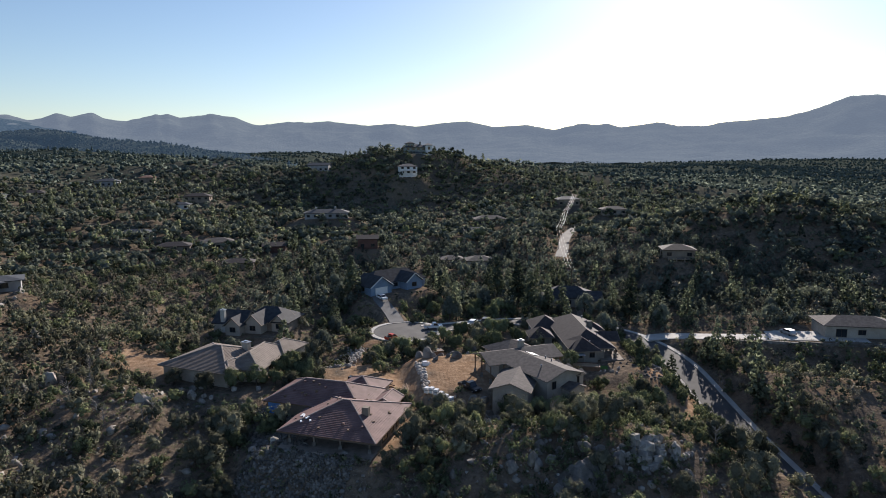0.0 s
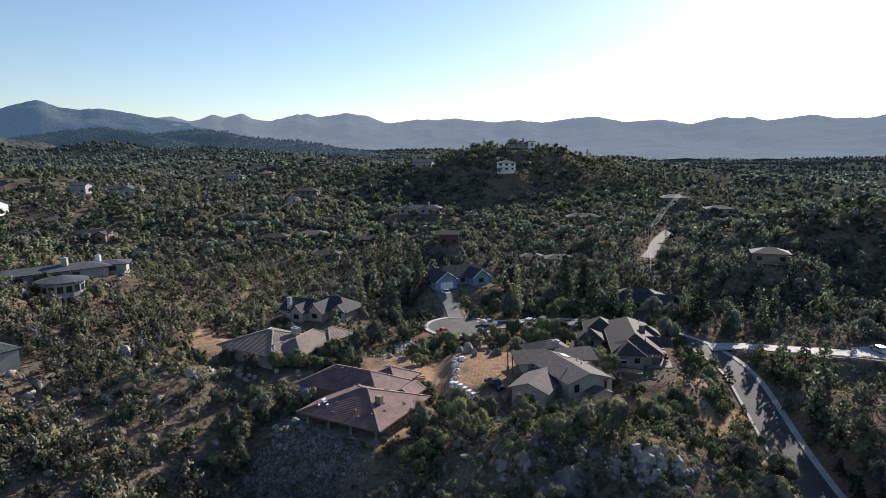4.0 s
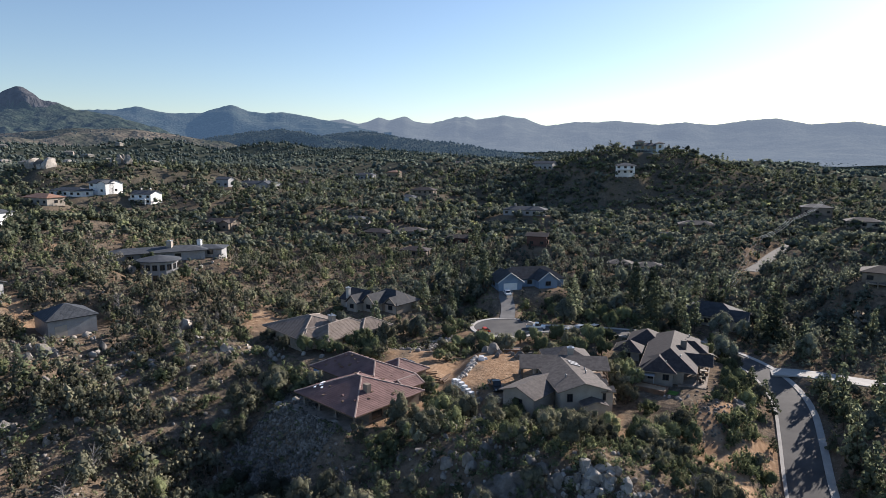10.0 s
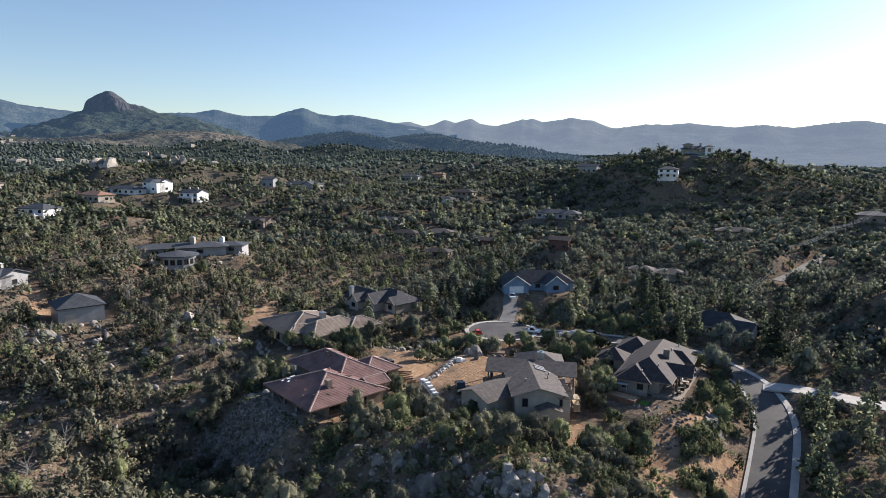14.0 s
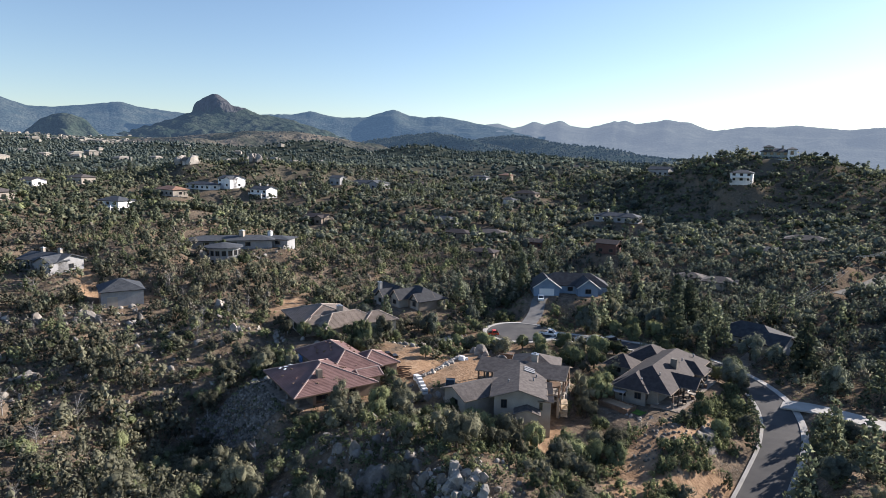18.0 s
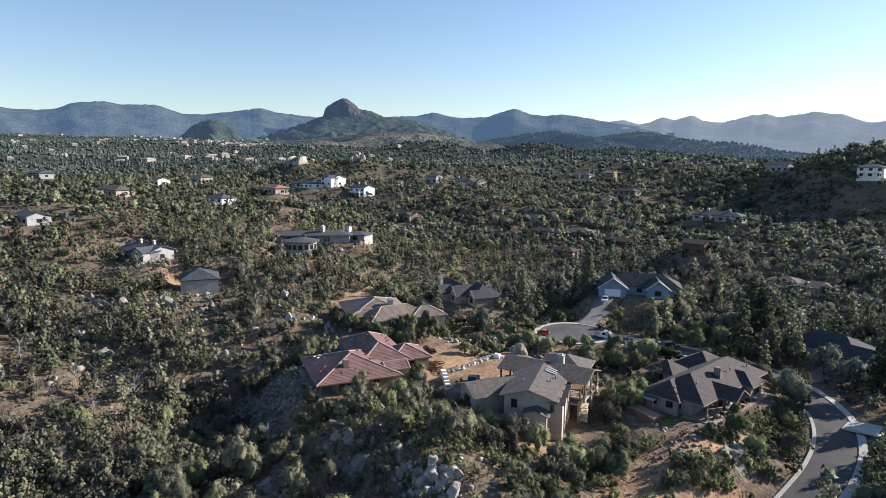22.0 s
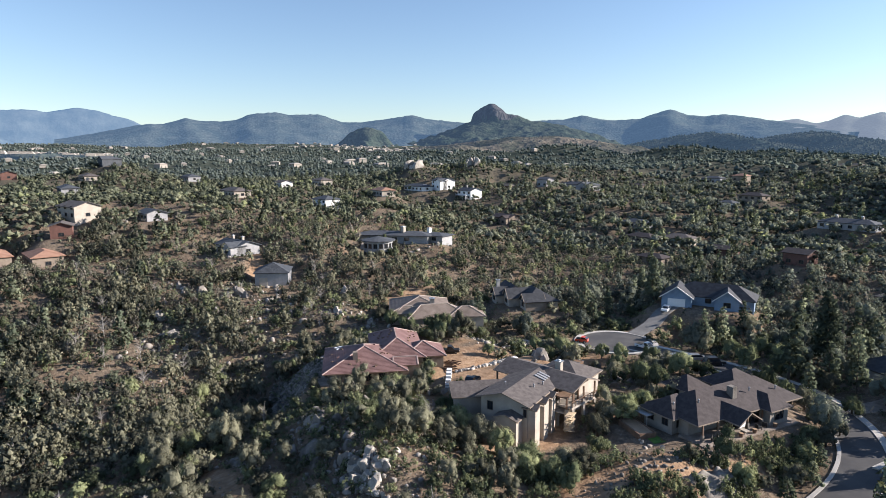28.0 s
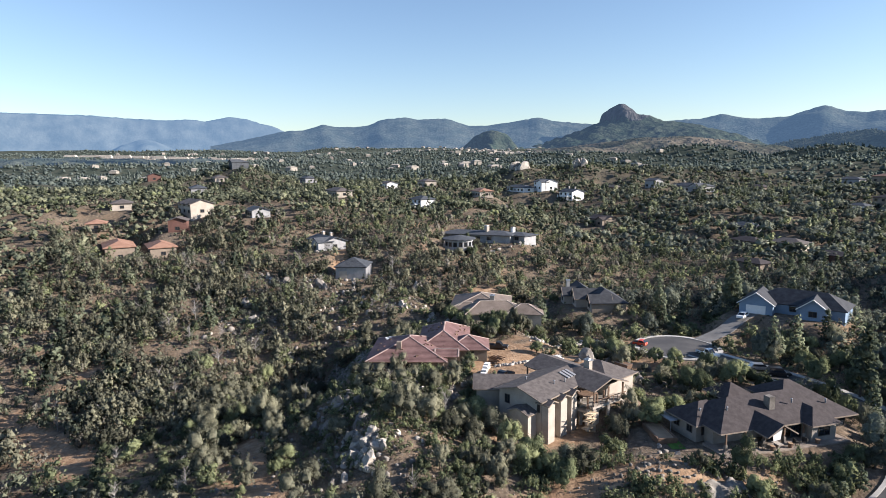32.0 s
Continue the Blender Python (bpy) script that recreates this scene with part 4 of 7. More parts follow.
# ---------------------------------------------------------------- houses


def rot2(x, y, turn):
    c, s = math.cos(radians(turn)), math.sin(radians(turn))
    return c * x - s * y, s * x + c * y


def clip_band(poly, za, zb):
    """The part of a sloping polygon between two heights."""
    for keep, z in ((1, za), (-1, zb)):
        out = []
        for i, p in enumerate(poly):
            q = poly[(i + 1) % len(poly)]
            dp, dq = keep * (p.z - z), keep * (q.z - z)
            if dp >= 0:
                out.append(p)
            if dp * dq < 0:
                out.append(p + (q - p) * (dp / (dp - dq)))
        poly = out
        if len(poly) < 3:
            return []
    return poly


def roof_planes(cx, cy, w, d, turn, ze, zr, kind, over=0.6, ridge_cut=None):
    """Corner lists of the roof's planes over a rectangle, the ridge along its x side."""
    hw, hd = w / 2 + over, d / 2 + over
    run = hd if ridge_cut is None else ridge_cut
    P = lambda x, y, z: Vector((*(np.array((cx, cy)) + rot2(x, y, turn)), z))
    e = [P(-hw, -hd, ze), P(hw, -hd, ze), P(hw, hd, ze), P(-hw, hd, ze)]
    if kind == "hip":
        k = max(hw - run, 0.05)
        a, b = P(-k, 0, zr), P(k, 0, zr)
        return [[e[0], e[1], b, a], [e[2], e[3], a, b], [e[1], e[2], b], [e[3], e[0], a]]
    a, b = P(-hw, 0, zr), P(hw, 0, zr)
    return [[e[0], e[1], b, a], [e[2], e[3], a, b]]


def plane_up(pl):
    n = (pl[1] - pl[0]).cross(pl[2] - pl[1]).normalized()
    return n if n.z > 0 else -n


def roof_slabs(house, planes, material, thick=0.22):
    for pl in planes:
        n = plane_up(pl)
        part("roof_slab", Geo().prism([p - n * thick for p in pl], *(n * thick)), material, house)


def roof_courses(planes, course, lip=0.05):
    """Overlapping courses of tiles or shingles on each plane."""
    g = Geo()
    for pl in planes:
        nrm = plane_up(pl)
        z0, z1 = min(p.z for p in pl), max(p.z for p in pl)
        rise = course * math.sqrt(max(1 - nrm.z ** 2, 0.01))
        z = z0
        while z < z1 - rise * 0.3:
            band = clip_band(pl, z, min(z + rise, z1))
            if len(band) >= 3:
                lo, hi = min(p.z for p in band), max(p.z for p in band)
                top = [p + nrm * (lip * (1 - (p.z - lo) / max(hi - lo, 1e-3)) + 0.008) for p in band]
                n, m = len(g.v), len(band)
                g.v += [tuple(p + nrm * 0.003) for p in band] + [tuple(p) for p in top]
                g.f.append(tuple(range(n + m, n + 2 * m)))
                g.f += [(n + i, n + (i + 1) % m, n + m + (i + 1) % m, n + m + i) for i in range(m)]
            z += rise
    return g


def ridge_caps(house, planes, material, width=0.36, high=0.13):
    """Raised caps along hips and ridges, where two planes meet above the eaves."""
    seen = []
    low = min(p.z for pl in planes for p in pl)
    for pl in planes:
        for i, p in enumerate(pl):
            q = pl[(i + 1) % len(pl)]
            if max(p.z, q.z) < low + 0.3 or (p - q).length < 0.5:
                continue
            key = tuple(sorted(((round(p.x, 1), round(p.y, 1)), (round(q.x, 1), round(q.y, 1)))))
            if key in seen:
                continue
            seen.append(key)
            d = (q - p).normalized()
            s = d.cross(Vector((0, 0, 1)))
            s.normalize()
            u = s.cross(d)
            u = u if u.z > 0 else -u
            ring = [p - s * width / 2 - u * 0.05, p - s * width / 3 + u * high, p + s * width / 3 + u * high, p + s * width / 2 - u * 0.05]
            part("ridge_cap", Geo().prism(ring, *(q - p)), material, house)


def fascia(house, planes, material):
    """Boards along the free edges of the roof: eaves and gable ends."""
    edges = {}
    for pl in planes:
        for i, p in enumerate(pl):
            q = pl[(i + 1) % len(pl)]
            edges.setdefault(tuple(sorted((tuple(round(c, 1) for c in p), tuple(round(c, 1) for c in q)))), []).append((p, q))
    for e in edges.values():
        if len(e) == 1 and (e[0][0] - e[0][1]).length > 0.6:
            p, q = e[0]
            part("fascia", Geo().tube(p - Vector((0, 0, 0.12)), q - Vector((0, 0, 0.12)), 0.13, 0.13, 4), material, house)


def window(parent, x, y, z, w, h, turn, frame_mat=None, bars=1):
    """A window in a wall face at that place; turn: the wall's outward direction in degrees."""
    fr, pane = Geo(), Geo()
    ux, uy = rot2(0, 1, turn)
    nx, ny = rot2(1, 0, turn)
    b = 0.09
    for s in (-1, 1):
        fr.box(x + ux * s * (w / 2) + nx * 0.04, y + uy * s * (w / 2) + ny * 0.04, z, 0.12, b, h + b, turn)
        fr.box(x + nx * 0.04, y + ny * 0.04, z + s * h / 2, 0.12, w + b, b, turn)
    for k in range(bars):
        o = (k + 1) / (bars + 1) * w - w / 2
        fr.box(x + ux * o + nx * 0.03, y + uy * o + ny * 0.03, z, 0.08, 0.05, h, turn)
    ob = part("window", fr, frame_mat or BRONZE, parent)
    pane.box(x + nx * 0.015, y + ny * 0.015, z, 0.03, w, h, turn)
    part("pane", pane, GLASS, ob)
    return ob


def wing(house, cx, cy, w, d, turn, z0, ze, zr, kind, wall, roof, over=0.6, course=0.0, windows=(), caps=False, cut=None, thick=0.22, wall_part=True, inset=(0, 0), trim=None):
    """One block of a house: walls from z0 to the eaves and its roof. windows: side 0..3 (x+, y+, x-, y-), along, sill height above z0, width, height."""
    planes = roof_planes(cx, cy, w, d, turn, ze, zr, kind, over, cut)
    if wall_part:
        ox, oy = rot2(0, (inset[0] - inset[1]) / 2, turn)
        g = Geo().box(cx + ox, cy + oy, (z0 - 2.5 + ze) / 2, w, d - inset[0] - inset[1], ze - z0 + 2.5, turn)
        if kind == "gable":
            rise = (zr - ze) * (d / 2) / (d / 2 + over)
            drop = (zr - ze) * over / (d / 2 + over)
            for s in (-1, 1):
                x0, x1 = s * w / 2, s * (w / 2 - 0.25)
                ring = [(*(np.array((cx, cy)) + rot2(x0, -d / 2, turn)), ze - 0.01), (*(np.array((cx, cy)) + rot2(x0, d / 2, turn)), ze - 0.01),
                        (*(np.array((cx, cy)) + rot2(x0, 0, turn)), ze + drop + rise - 0.24)]
                ox, oy = rot2(x1 - x0, 0, turn)
                g.prism(ring, ox, oy, 0)
        part("wall", g, wall, house)
    roof_slabs(house, planes, roof, thick)
    if trim:
        fascia(house, planes, trim)
    if course > 0.32:
        tagged(part("tile_layer", roof_courses(planes, course, 0.05), roof, house), kind="stuff")
    if caps:
        ridge_caps(house, planes, roof if caps is True else caps)
    for side, along, sill, ww, wh in windows:
        sx, sy = ((w / 2, along), (along, d / 2), (-w / 2, along), (along, -d / 2))[side]
        ox, oy = rot2(sx, sy, turn)
        window(house, cx + ox, cy + oy, z0 + sill + wh / 2, ww, wh, turn + 90 * side)


def chimney(house, x, y, z0, z1, w=1.0, d=0.8, turn=0, mat=None, cap=True):
    g = Geo().box(x, y, (z0 + z1) / 2, w, d, z1 - z0, turn)
    ob = part("chimney", g, mat or STUCCO_TAN, house)
    if cap:
        c = Geo().box(x, y, z1 + 0.08, w + 0.3, d + 0.3, 0.16, turn).box(x, y, z1 + 0.28, w * 0.5, d * 0.5, 0.25, turn)
        part("chimney_cap", c, STEEL, ob)


def post(house, x, y, z0, z1, w=0.25, mat=None, base=0.0, base_mat=None):
    p = part("post", Geo().box(x, y, (z0 + z1) / 2, w, w, z1 - z0), mat or WOOD, house)
    if base:
        part("post_base", Geo().box(x, y, z0 + base / 2, w * 2.2, w * 2.2, base, 0, 0.85), base_mat or GRANITE, p)


def vents(house, spots):
    for x, y, z in spots:
        part("roof_vent", Geo().tube((x, y, z - 0.2), (x, y, z + 0.45), 0.12, 0.12, 8).tube((x, y, z + 0.45), (x, y, z + 0.55), 0.2, 0.05, 8), METAL_GREY, house)


def at(cx, cy, turn, x, y):
    """A point given along and across a turned block, in the plan."""
    ox, oy = rot2(x, y, turn)
    return cx + ox, cy + oy


rr = random.Random(5)

# red-tiled house under construction
A = tagged(new("red_tile_house"), "unfinished brown stucco house with red clay tile roof", "house")
wing(A, -19.0, -0.3, 17.0, 16.2, -19, 2.9, 5.5, 8.7, "hip", STUCCO_BROWN, TILE_RED, 0.8, 0.42,
     [(0, 3.4, 0.5, 1.3, 1.7), (0, 0.6, 0.5, 1.3, 1.7), (0, -3.0, 0.5, 2.4, 1.9)], CAPTILE, 8.6, inset=(3.2, 0), trim=WOOD)
wing(A, -24.2, 9.4, 19.5, 11.0, -19, 3.2, 6.0, 9.0, "hip", STUCCO_BROWN, TILE_RED, 0.6, 0.42, [(2, -1.0, 0.9, 1.6, 1.2)], CAPTILE, trim=WOOD)
wing(A, -17.3, 13.2, 8.0, 8.5, -19, 3.2, 6.0, 8.3, "hip", STUCCO_BROWN, TILE_RED, 0.6, 0.42, [(0, 0, 0.2, 2.6, 2.1)], CAPTILE, trim=WOOD)
wing(A, -11.9, 6.4, 4.2, 3.8, 71, 3.0, 5.9, 7.1, "gable", STUCCO_BROWN, TILE_RED, 0.5, 0.42, [], CAPTILE, trim=WOOD)
chimney(A, -15.3, -3.7, 5.5, 8.7, 1.2, 1.0, -19, STUCCO_BROWN, False)
for u, v in ((-7.6, -7.6), (-2.8, -7.6), (2.2, -7.6), (7.6, -7.6), (8.1, -2.5)):
    px, py = at(-19.0, -0.3, -19, u, v)
    post(A, px, py, 2.9, 5.4, 0.3, STUCCO_BROWN, 0.9)
part("patio", Geo().box(*at(-19.0, -0.3, -19, 0, -7.4), 2.88, 17.5, 5.0, 0.3, -19), PAVING, A, "dusty bare patio slab")
wx, wy = at(-18.7, -0.7, -19, -4.2, -4.45)
window(A, wx, wy, 4.3, 2.4, 1.3, -109)
window(A, *at(-18.7, -0.7, -19, 1.5, -4.45), 4.0, 3.4, 2.0, -109, None, 2)
part("blue_wrap", Geo().box(*at(-24.2, 9.4, -19, -8.2, -5.62), 4.5, 2.8, 0.06, 2.3, -19).box(*at(-24.2, 9.4, -19, -9.84, -3.2), 4.5, 0.06, 4.2, 2.3, -19), TARP, A, "blue weather wrap on bare wall")
for k in range(64):
    big = k % 2
    cx, cy, w2, d2, ze, zr, run = ((-19.0, -0.3, 8.9, 8.4, 5.5, 8.7, 8.6), (-24.2, 9.4, 9.8, 5.8, 6.0, 9.0, 6.1))[big]
    u, v = rr.uniform(-w2, w2) * 0.92, rr.uniform(-d2, d2) * 0.92
    rise = min((w2 - abs(u)) / run, (d2 - abs(v)) / d2)
    px, py = at(cx, cy, -19, u, v)
    g = Geo().box(px, py, ze + (zr - ze) * rise + 0.16, 0.55, 0.38, 0.3, rr.uniform(0, 90), 0.85)
    part("loose_tile", g, WOOD if rr.random() < 0.75 else TILE_RED, A)
for u, v, l in ((-6.5, -4.2, 1.6), (-5.2, -5.2, 1.2), (-6.0, -6.2, 1.0), (-4.4, -5.8, 0.8), (-7.3, -3.4, 1.4)):
    rise = min((9.2 - abs(u)) / 8.6, (8.8 - abs(v)) / 8.8)
    px, py = at(-19.0, -0.3, -19, u, v)
    part("plastic_sheet", Geo().box(px, py, 5.5 + 3.2 * rise + 0.14, l, 0.4, 0.12, 40 + 60 * rr.random(), 0.8), PAINT_WHITE, A)

# big grey house on the edge
B = tagged(new("grey_gabled_house"), "large tan stucco house with grey-brown shingle roofs and balconies", "house")
BT = -59.8
BX, BY = 19.34, 15.52
wing(B, BX, BY, 15.0, 8.72, BT, 2.2, 8.97, 10.5, "gable", STUCCO_TAN, SHINGLE, 0.7, 0.3,
     [(0, 3.95, 4.6, 0.5, 1.5), (0, -2.6, 4.6, 1.0, 1.5), (1, 4.4, 4.3, 1.2, 1.7), (1, 4.4, 1.0, 1.2, 1.7), (1, 1.0, 4.3, 1.2, 1.7), (1, 1.0, 1.0, 1.2, 1.7), (1, -3.4, 3.4, 2.2, 2.2)], False, trim=STUCCO_BROWN)
bx, by = at(BX, BY, BT, 8.6, 1.5)
wing(B, bx, by, 2.4, 3.9, BT, 2.2, 6.9, 7.7, "gable", STUCCO_TAN, SHINGLE, 0.35, 0.3, [], False, trim=STUCCO_BROWN)
for u, w in ((6.3, 1.9), (2.6, 1.9), (-0.6, 1.7)):
    qx, qy = at(BX, BY, BT, u, 4.75)
    wing(B, qx, qy, 1.9, w, BT + 90, 2.2, 8.45, 9.1, "gable", STUCCO_TAN, SHINGLE, 0.4, 0.3, [], False, trim=STUCCO_BROWN)
wing(B, 13.6, 10.2, 10.5, 7.0, -110, 4.9, 7.8, 9.3, "gable", STUCCO_TAN, SHINGLE, 0.6, 0.3, [(0, 0, 0.9, 1.8, 1.1)], False, trim=STUCCO_BROWN)
wing(B, 16.0, 23.0, 16.5, 7.5, 18.6, 4.9, 9.0, 10.5, "gable", STUCCO_TAN, SHINGLE, 0.7, 0.3, [(3, 4.5, 0.5, 2.4, 2.0)], False, wall_part=False, trim=STUCCO_BROWN)
part("wall", Geo().box(15.2, 23.4, 5.5, 10.5, 6.8, 7.0, 18.6), STUCCO_TAN, B)
wing(B, 15.6, 28.6, 9.0, 8.5, 25, 4.6, 8.6, 10.8, "hip", STUCCO_TAN, SHINGLE, 0.6, 0.3, [], False, trim=STUCCO_BROWN)
chimney(B, 17.1, 25.3, 9.5, 11.5, 1.2, 0.9, 20)
for k in range(3):
    part("skylight", Geo().prism([Vector((*at(BX, BY, BT, -5.5 + 0.95 * k + e, f), 10.5 - 1.53 * f / 5.06 + 0.06)) for e, f in ((0, 0.9), (0.6, 0.9), (0.6, 2.9), (0, 2.9))], 0, 0, 0.12), METAL_GREY, B, "pale blue-grey skylight strip")
part("deck", Geo().box(*at(16, 23, 18.6, 6.6, -0.2), 5.9, 4.4, 8.6, 0.35, 18.6), STUCCO_TAN, B, "upper pale deck on tall piers")
part("deck", Geo().box(*at(BX, BY, BT, -4.4, 6.2), 4.9, 5.2, 4.0, 0.3, BT), STUCCO_TAN, B, "lower pale deck on tall piers")
part("porch_roof", Geo().box(*at(BX, BY, BT, -3.2, 6.0), 7.75, 3.0, 3.6, 0.22, BT), WOOD, B, "flat brown timber porch roof")
for u, v in ((8.5, -3.9), (8.5, -0.3), (8.5, 3.5), (5.4, -3.9)):
    px, py = at(16, 23, 18.6, u, v)
    post(B, px, py, 1.4, 8.9, 0.26, WOOD, 5.2, STUCCO_TAN)
for u, v in ((-1.9, 7.6), (-4.5, 7.9), (-6.8, 7.9)):
    px, py = at(BX, BY, BT, u, v)
    post(B, px, py, 1.4, 7.7, 0.26, WOOD, 4.2, STUCCO_TAN)
for v in np.linspace(-4.2, 3.8, 9):
    px, py = at(16, 23, 18.6, 8.72, v)
    part("baluster", Geo().box(px, py, 6.55, 0.07, 0.07, 1.0), WOOD, B)
part("handrail", Geo().box(*at(16, 23, 18.6, 8.72, -0.2), 7.1, 0.12, 8.6, 0.1, 18.6), WOOD, B)
for u in np.linspace(-6.8, -2.0, 6):
    px, py = at(BX, BY, BT, u, 8.15)
    part("baluster", Geo().box(px, py, 5.5, 0.07, 0.07, 1.0), PALEWOOD, B)
part("handrail", Geo().box(*at(BX, BY, BT, -4.4, 8.15), 6.0, 5.0, 0.12, 0.1, BT), PALEWOOD, B)
for k, (z1, z2) in enumerate(((1.9, 3.0), (3.0, 4.2), (4.2, 5.2))):
    sx, sy = at(BX, BY, BT, -0.6 - 0.3 * k, 8.6)
    g = Geo().box(sx, sy, z2, 2.6, 1.2, 0.14, BT)
    g.tube(Vector((*at(BX, BY, BT, -2.0, 9.1), z1 + (k % 2) * (z2 - z1))), Vector((*at(BX, BY, BT, 0.8, 9.1), z2 - (k % 2) * (z2 - z1))), 0.12, 0.12, 4)
    g.tube(Vector((*at(BX, BY, BT, -2.0, 9.1), z1 + 0.9 + (k % 2) * (z2 - z1))), Vector((*at(BX, BY, BT, 0.8, 9.1), z2 + 0.9 - (k % 2) * (z2 - z1))), 0.07, 0.07, 4)
    part("stair_flight", g, PALEWOOD, B, "pale new timber stair")
for u, v in ((-8.4, -4.0), (-8.4, 0.5), (-8.6, 3.6), (-5.5, -4.4)):
    px, py = at(16, 23, 18.6, u, v)
    post(B, px, py, 4.8, 9.0, 0.26, WOOD, 1.0)
vents(B, [(*at(BX, BY, BT, 1.0, 2.6), 9.8), (*at(BX, BY, BT, -1.5, 3.2), 9.6), (*at(BX, BY, BT, 3.0, -2.0), 10.0)])

# dark-roofed house above the road
C = tagged(new("dark_roof_house"), "long single-storey house with dark brown hip roofs and porch", "house")
wing(C, 36.0, 47.8, 25.4, 10.0, 90, 3.6, 6.43, 9.65, "hip", STUCCO_WARM, SHINGLE_DARK, 0.8, 0.3,
     [(3, 7.8, 0.8, 2.2, 1.4), (3, 10.6, 0.8, 2.0, 1.4), (3, -3.0, 0.1, 2.6, 2.1), (3, 1.6, 0.1, 2.0, 2.1)], False, inset=(1.8, 0), trim=STUCCO_BROWN)
wing(C, 34.0, 37.1, 7.6, 5.9, 94, 3.6, 6.28, 8.7, "hip", STUCCO_WARM, SHINGLE_DARK, 0.7, 0.3,
     [(2, -1.5, 0.9, 1.2, 1.2), (3, -2.2, 0.7, 1.1, 1.4), (3, -0.4, 0.7, 1.1, 1.4), (2, 1.5, 0.9, 1.2, 1.2)], False, trim=STUCCO_BROWN)
wing(C, 40.6, 43.2, 7.2, 4.4, 0, 3.6, 6.4, 8.1, "gable", STUCCO_WARM, SHINGLE_DARK, 0.6, 0.3, [], False, wall_part=False, trim=STUCCO_BROWN)
wing(C, 39.6, 52.9, 7.0, 4.8, 0, 3.6, 6.45, 8.2, "hip", STUCCO_WARM, SHINGLE_DARK, 0.6, 0.3, [(0, 0, 0.8, 2.2, 1.4)], False, trim=STUCCO_BROWN)
wing(C, 26.2, 49.3, 5.4, 5.4, 0, 3.4, 5.8, 7.9, "hip", STUCCO_WARM, SHINGLE_DARK, 0.6, 0.3, [(3, 0, 0.9, 1.4, 1.2)], False, trim=STUCCO_BROWN)
wing(C, 29.4, 58.6, 8.6, 7.6, 90, 3.4, 5.9, 8.5, "hip", STUCCO_WARM, SHINGLE_DARK, 0.6, 0.3, [], False, trim=STUCCO_BROWN)
chimney(C, 38.5, 46.3, 7.5, 10.0, 1.3, 1.1, 0, GRANITE, False)
part("terrace", Geo().box(41.4, 45.4, 3.42, 5.6, 23, 0.36, -2), PAVING, C, "buff paved terrace")
for y in (35.2, 38.8, 42.2, 46.2, 50.0):
    post(C, 42.0, y, 3.6, 6.3, 0.22, WOOD, 1.1)
vents(C, [(38.8, 50.5, 8.7), (39.3, 57.0, 8.1), (35.6, 35.4, 7.6), (38.2, 38.4, 8.5)])
part("curtain", Geo().prism([Vector((42.2, 43.6, 6.2)), Vector((42.2, 45.6, 6.2)), Vector((42.25, 45.2, 4.3)), Vector((42.25, 43.9, 4.3))], 0.05, 0, 0), PAINT_WHITE, C, "white porch curtain")

# tan-tiled house
D = tagged(new("tan_tile_house"), "low stucco house with a broad tan tile hip roof", "house")
wing(D, -50.8, 28.3, 17.2, 15.6, -23.5, 4.6, 7.8, 10.7, "hip", STUCCO_TAN, TILE_TAN, 0.8, 0.42, [(3, -5, 0.9, 1.8, 1.3), (3, 2, 0.5, 2.4, 1.8)], CAPTAN, trim=STUCCO_BROWN)
wing(D, -42.4, 28.8, 15.4, 8.0, 78, 4.6, 7.4, 10.0, "hip", STUCCO_TAN, TILE_TAN, 0.7, 0.42, [(3, 3, 0.9, 1.8, 1.3), (3, -2, 0.9, 1.8, 1.3)], CAPTAN, trim=STUCCO_BROWN)
wing(D, -46.6, 22.6, 7.0, 4.6, 68, 4.6, 7.4, 9.2, "hip", STUCCO_TAN, TILE_TAN, 0.5, 0.42, [(2, 0, 0.5, 2.0, 1.8)], CAPTAN, trim=STUCCO_BROWN)
wing(D, -38.5, 36.5, 9, 7, 68, 4.6, 7.4, 9.4, "hip", STUCCO_TAN, TILE_TAN, 0.6, 0.42, [], CAPTAN, trim=STUCCO_BROWN)
chimney(D, -45.0, 29.5, 9.0, 10.9, 1.6, 1.2, -22)

# brown house with chimney
h = tagged(new("brown_chimney_house"), "dark brown house with steep roofs and a pale chimney", "house")
wing(h, -47.5, 66, 14, 10, -15, 4.6, 7.2, 10.4, "hip", STUCCO_BROWN, SHINGLE_BLACK, 0.6, 0.0, [(3, 0, 0.9, 1.6, 1.2)], False)
wing(h, -57.0, 63.5, 9, 8, -15, 4.6, 7.2, 10.2, "gable", STUCCO_TAN, SHINGLE_BLACK, 0.5, 0.0, [(3, 1, 0.9, 1.6, 1.2)], False)
for gx, gy, w, d, zr in ((-50.2, 61.6, 7.0, 5.0, 10.0), (-43.6, 62.6, 6.0, 4.2, 9.4), (-55.5, 59.4, 5.0, 4.4, 9.6)):
    wing(h, gx, gy, w, d, -105, 4.6, 7.2, zr, "gable", STUCCO_TAN, SHINGLE_BLACK, 0.5, 0.0, [(0, 0, 0.9, 1.6, 1.3)], False, trim=STUCCO_BROWN)
chimney(h, -59.5, 60.5, 4.6, 10.8, 1.2, 1.0, -15, CONCRETE)

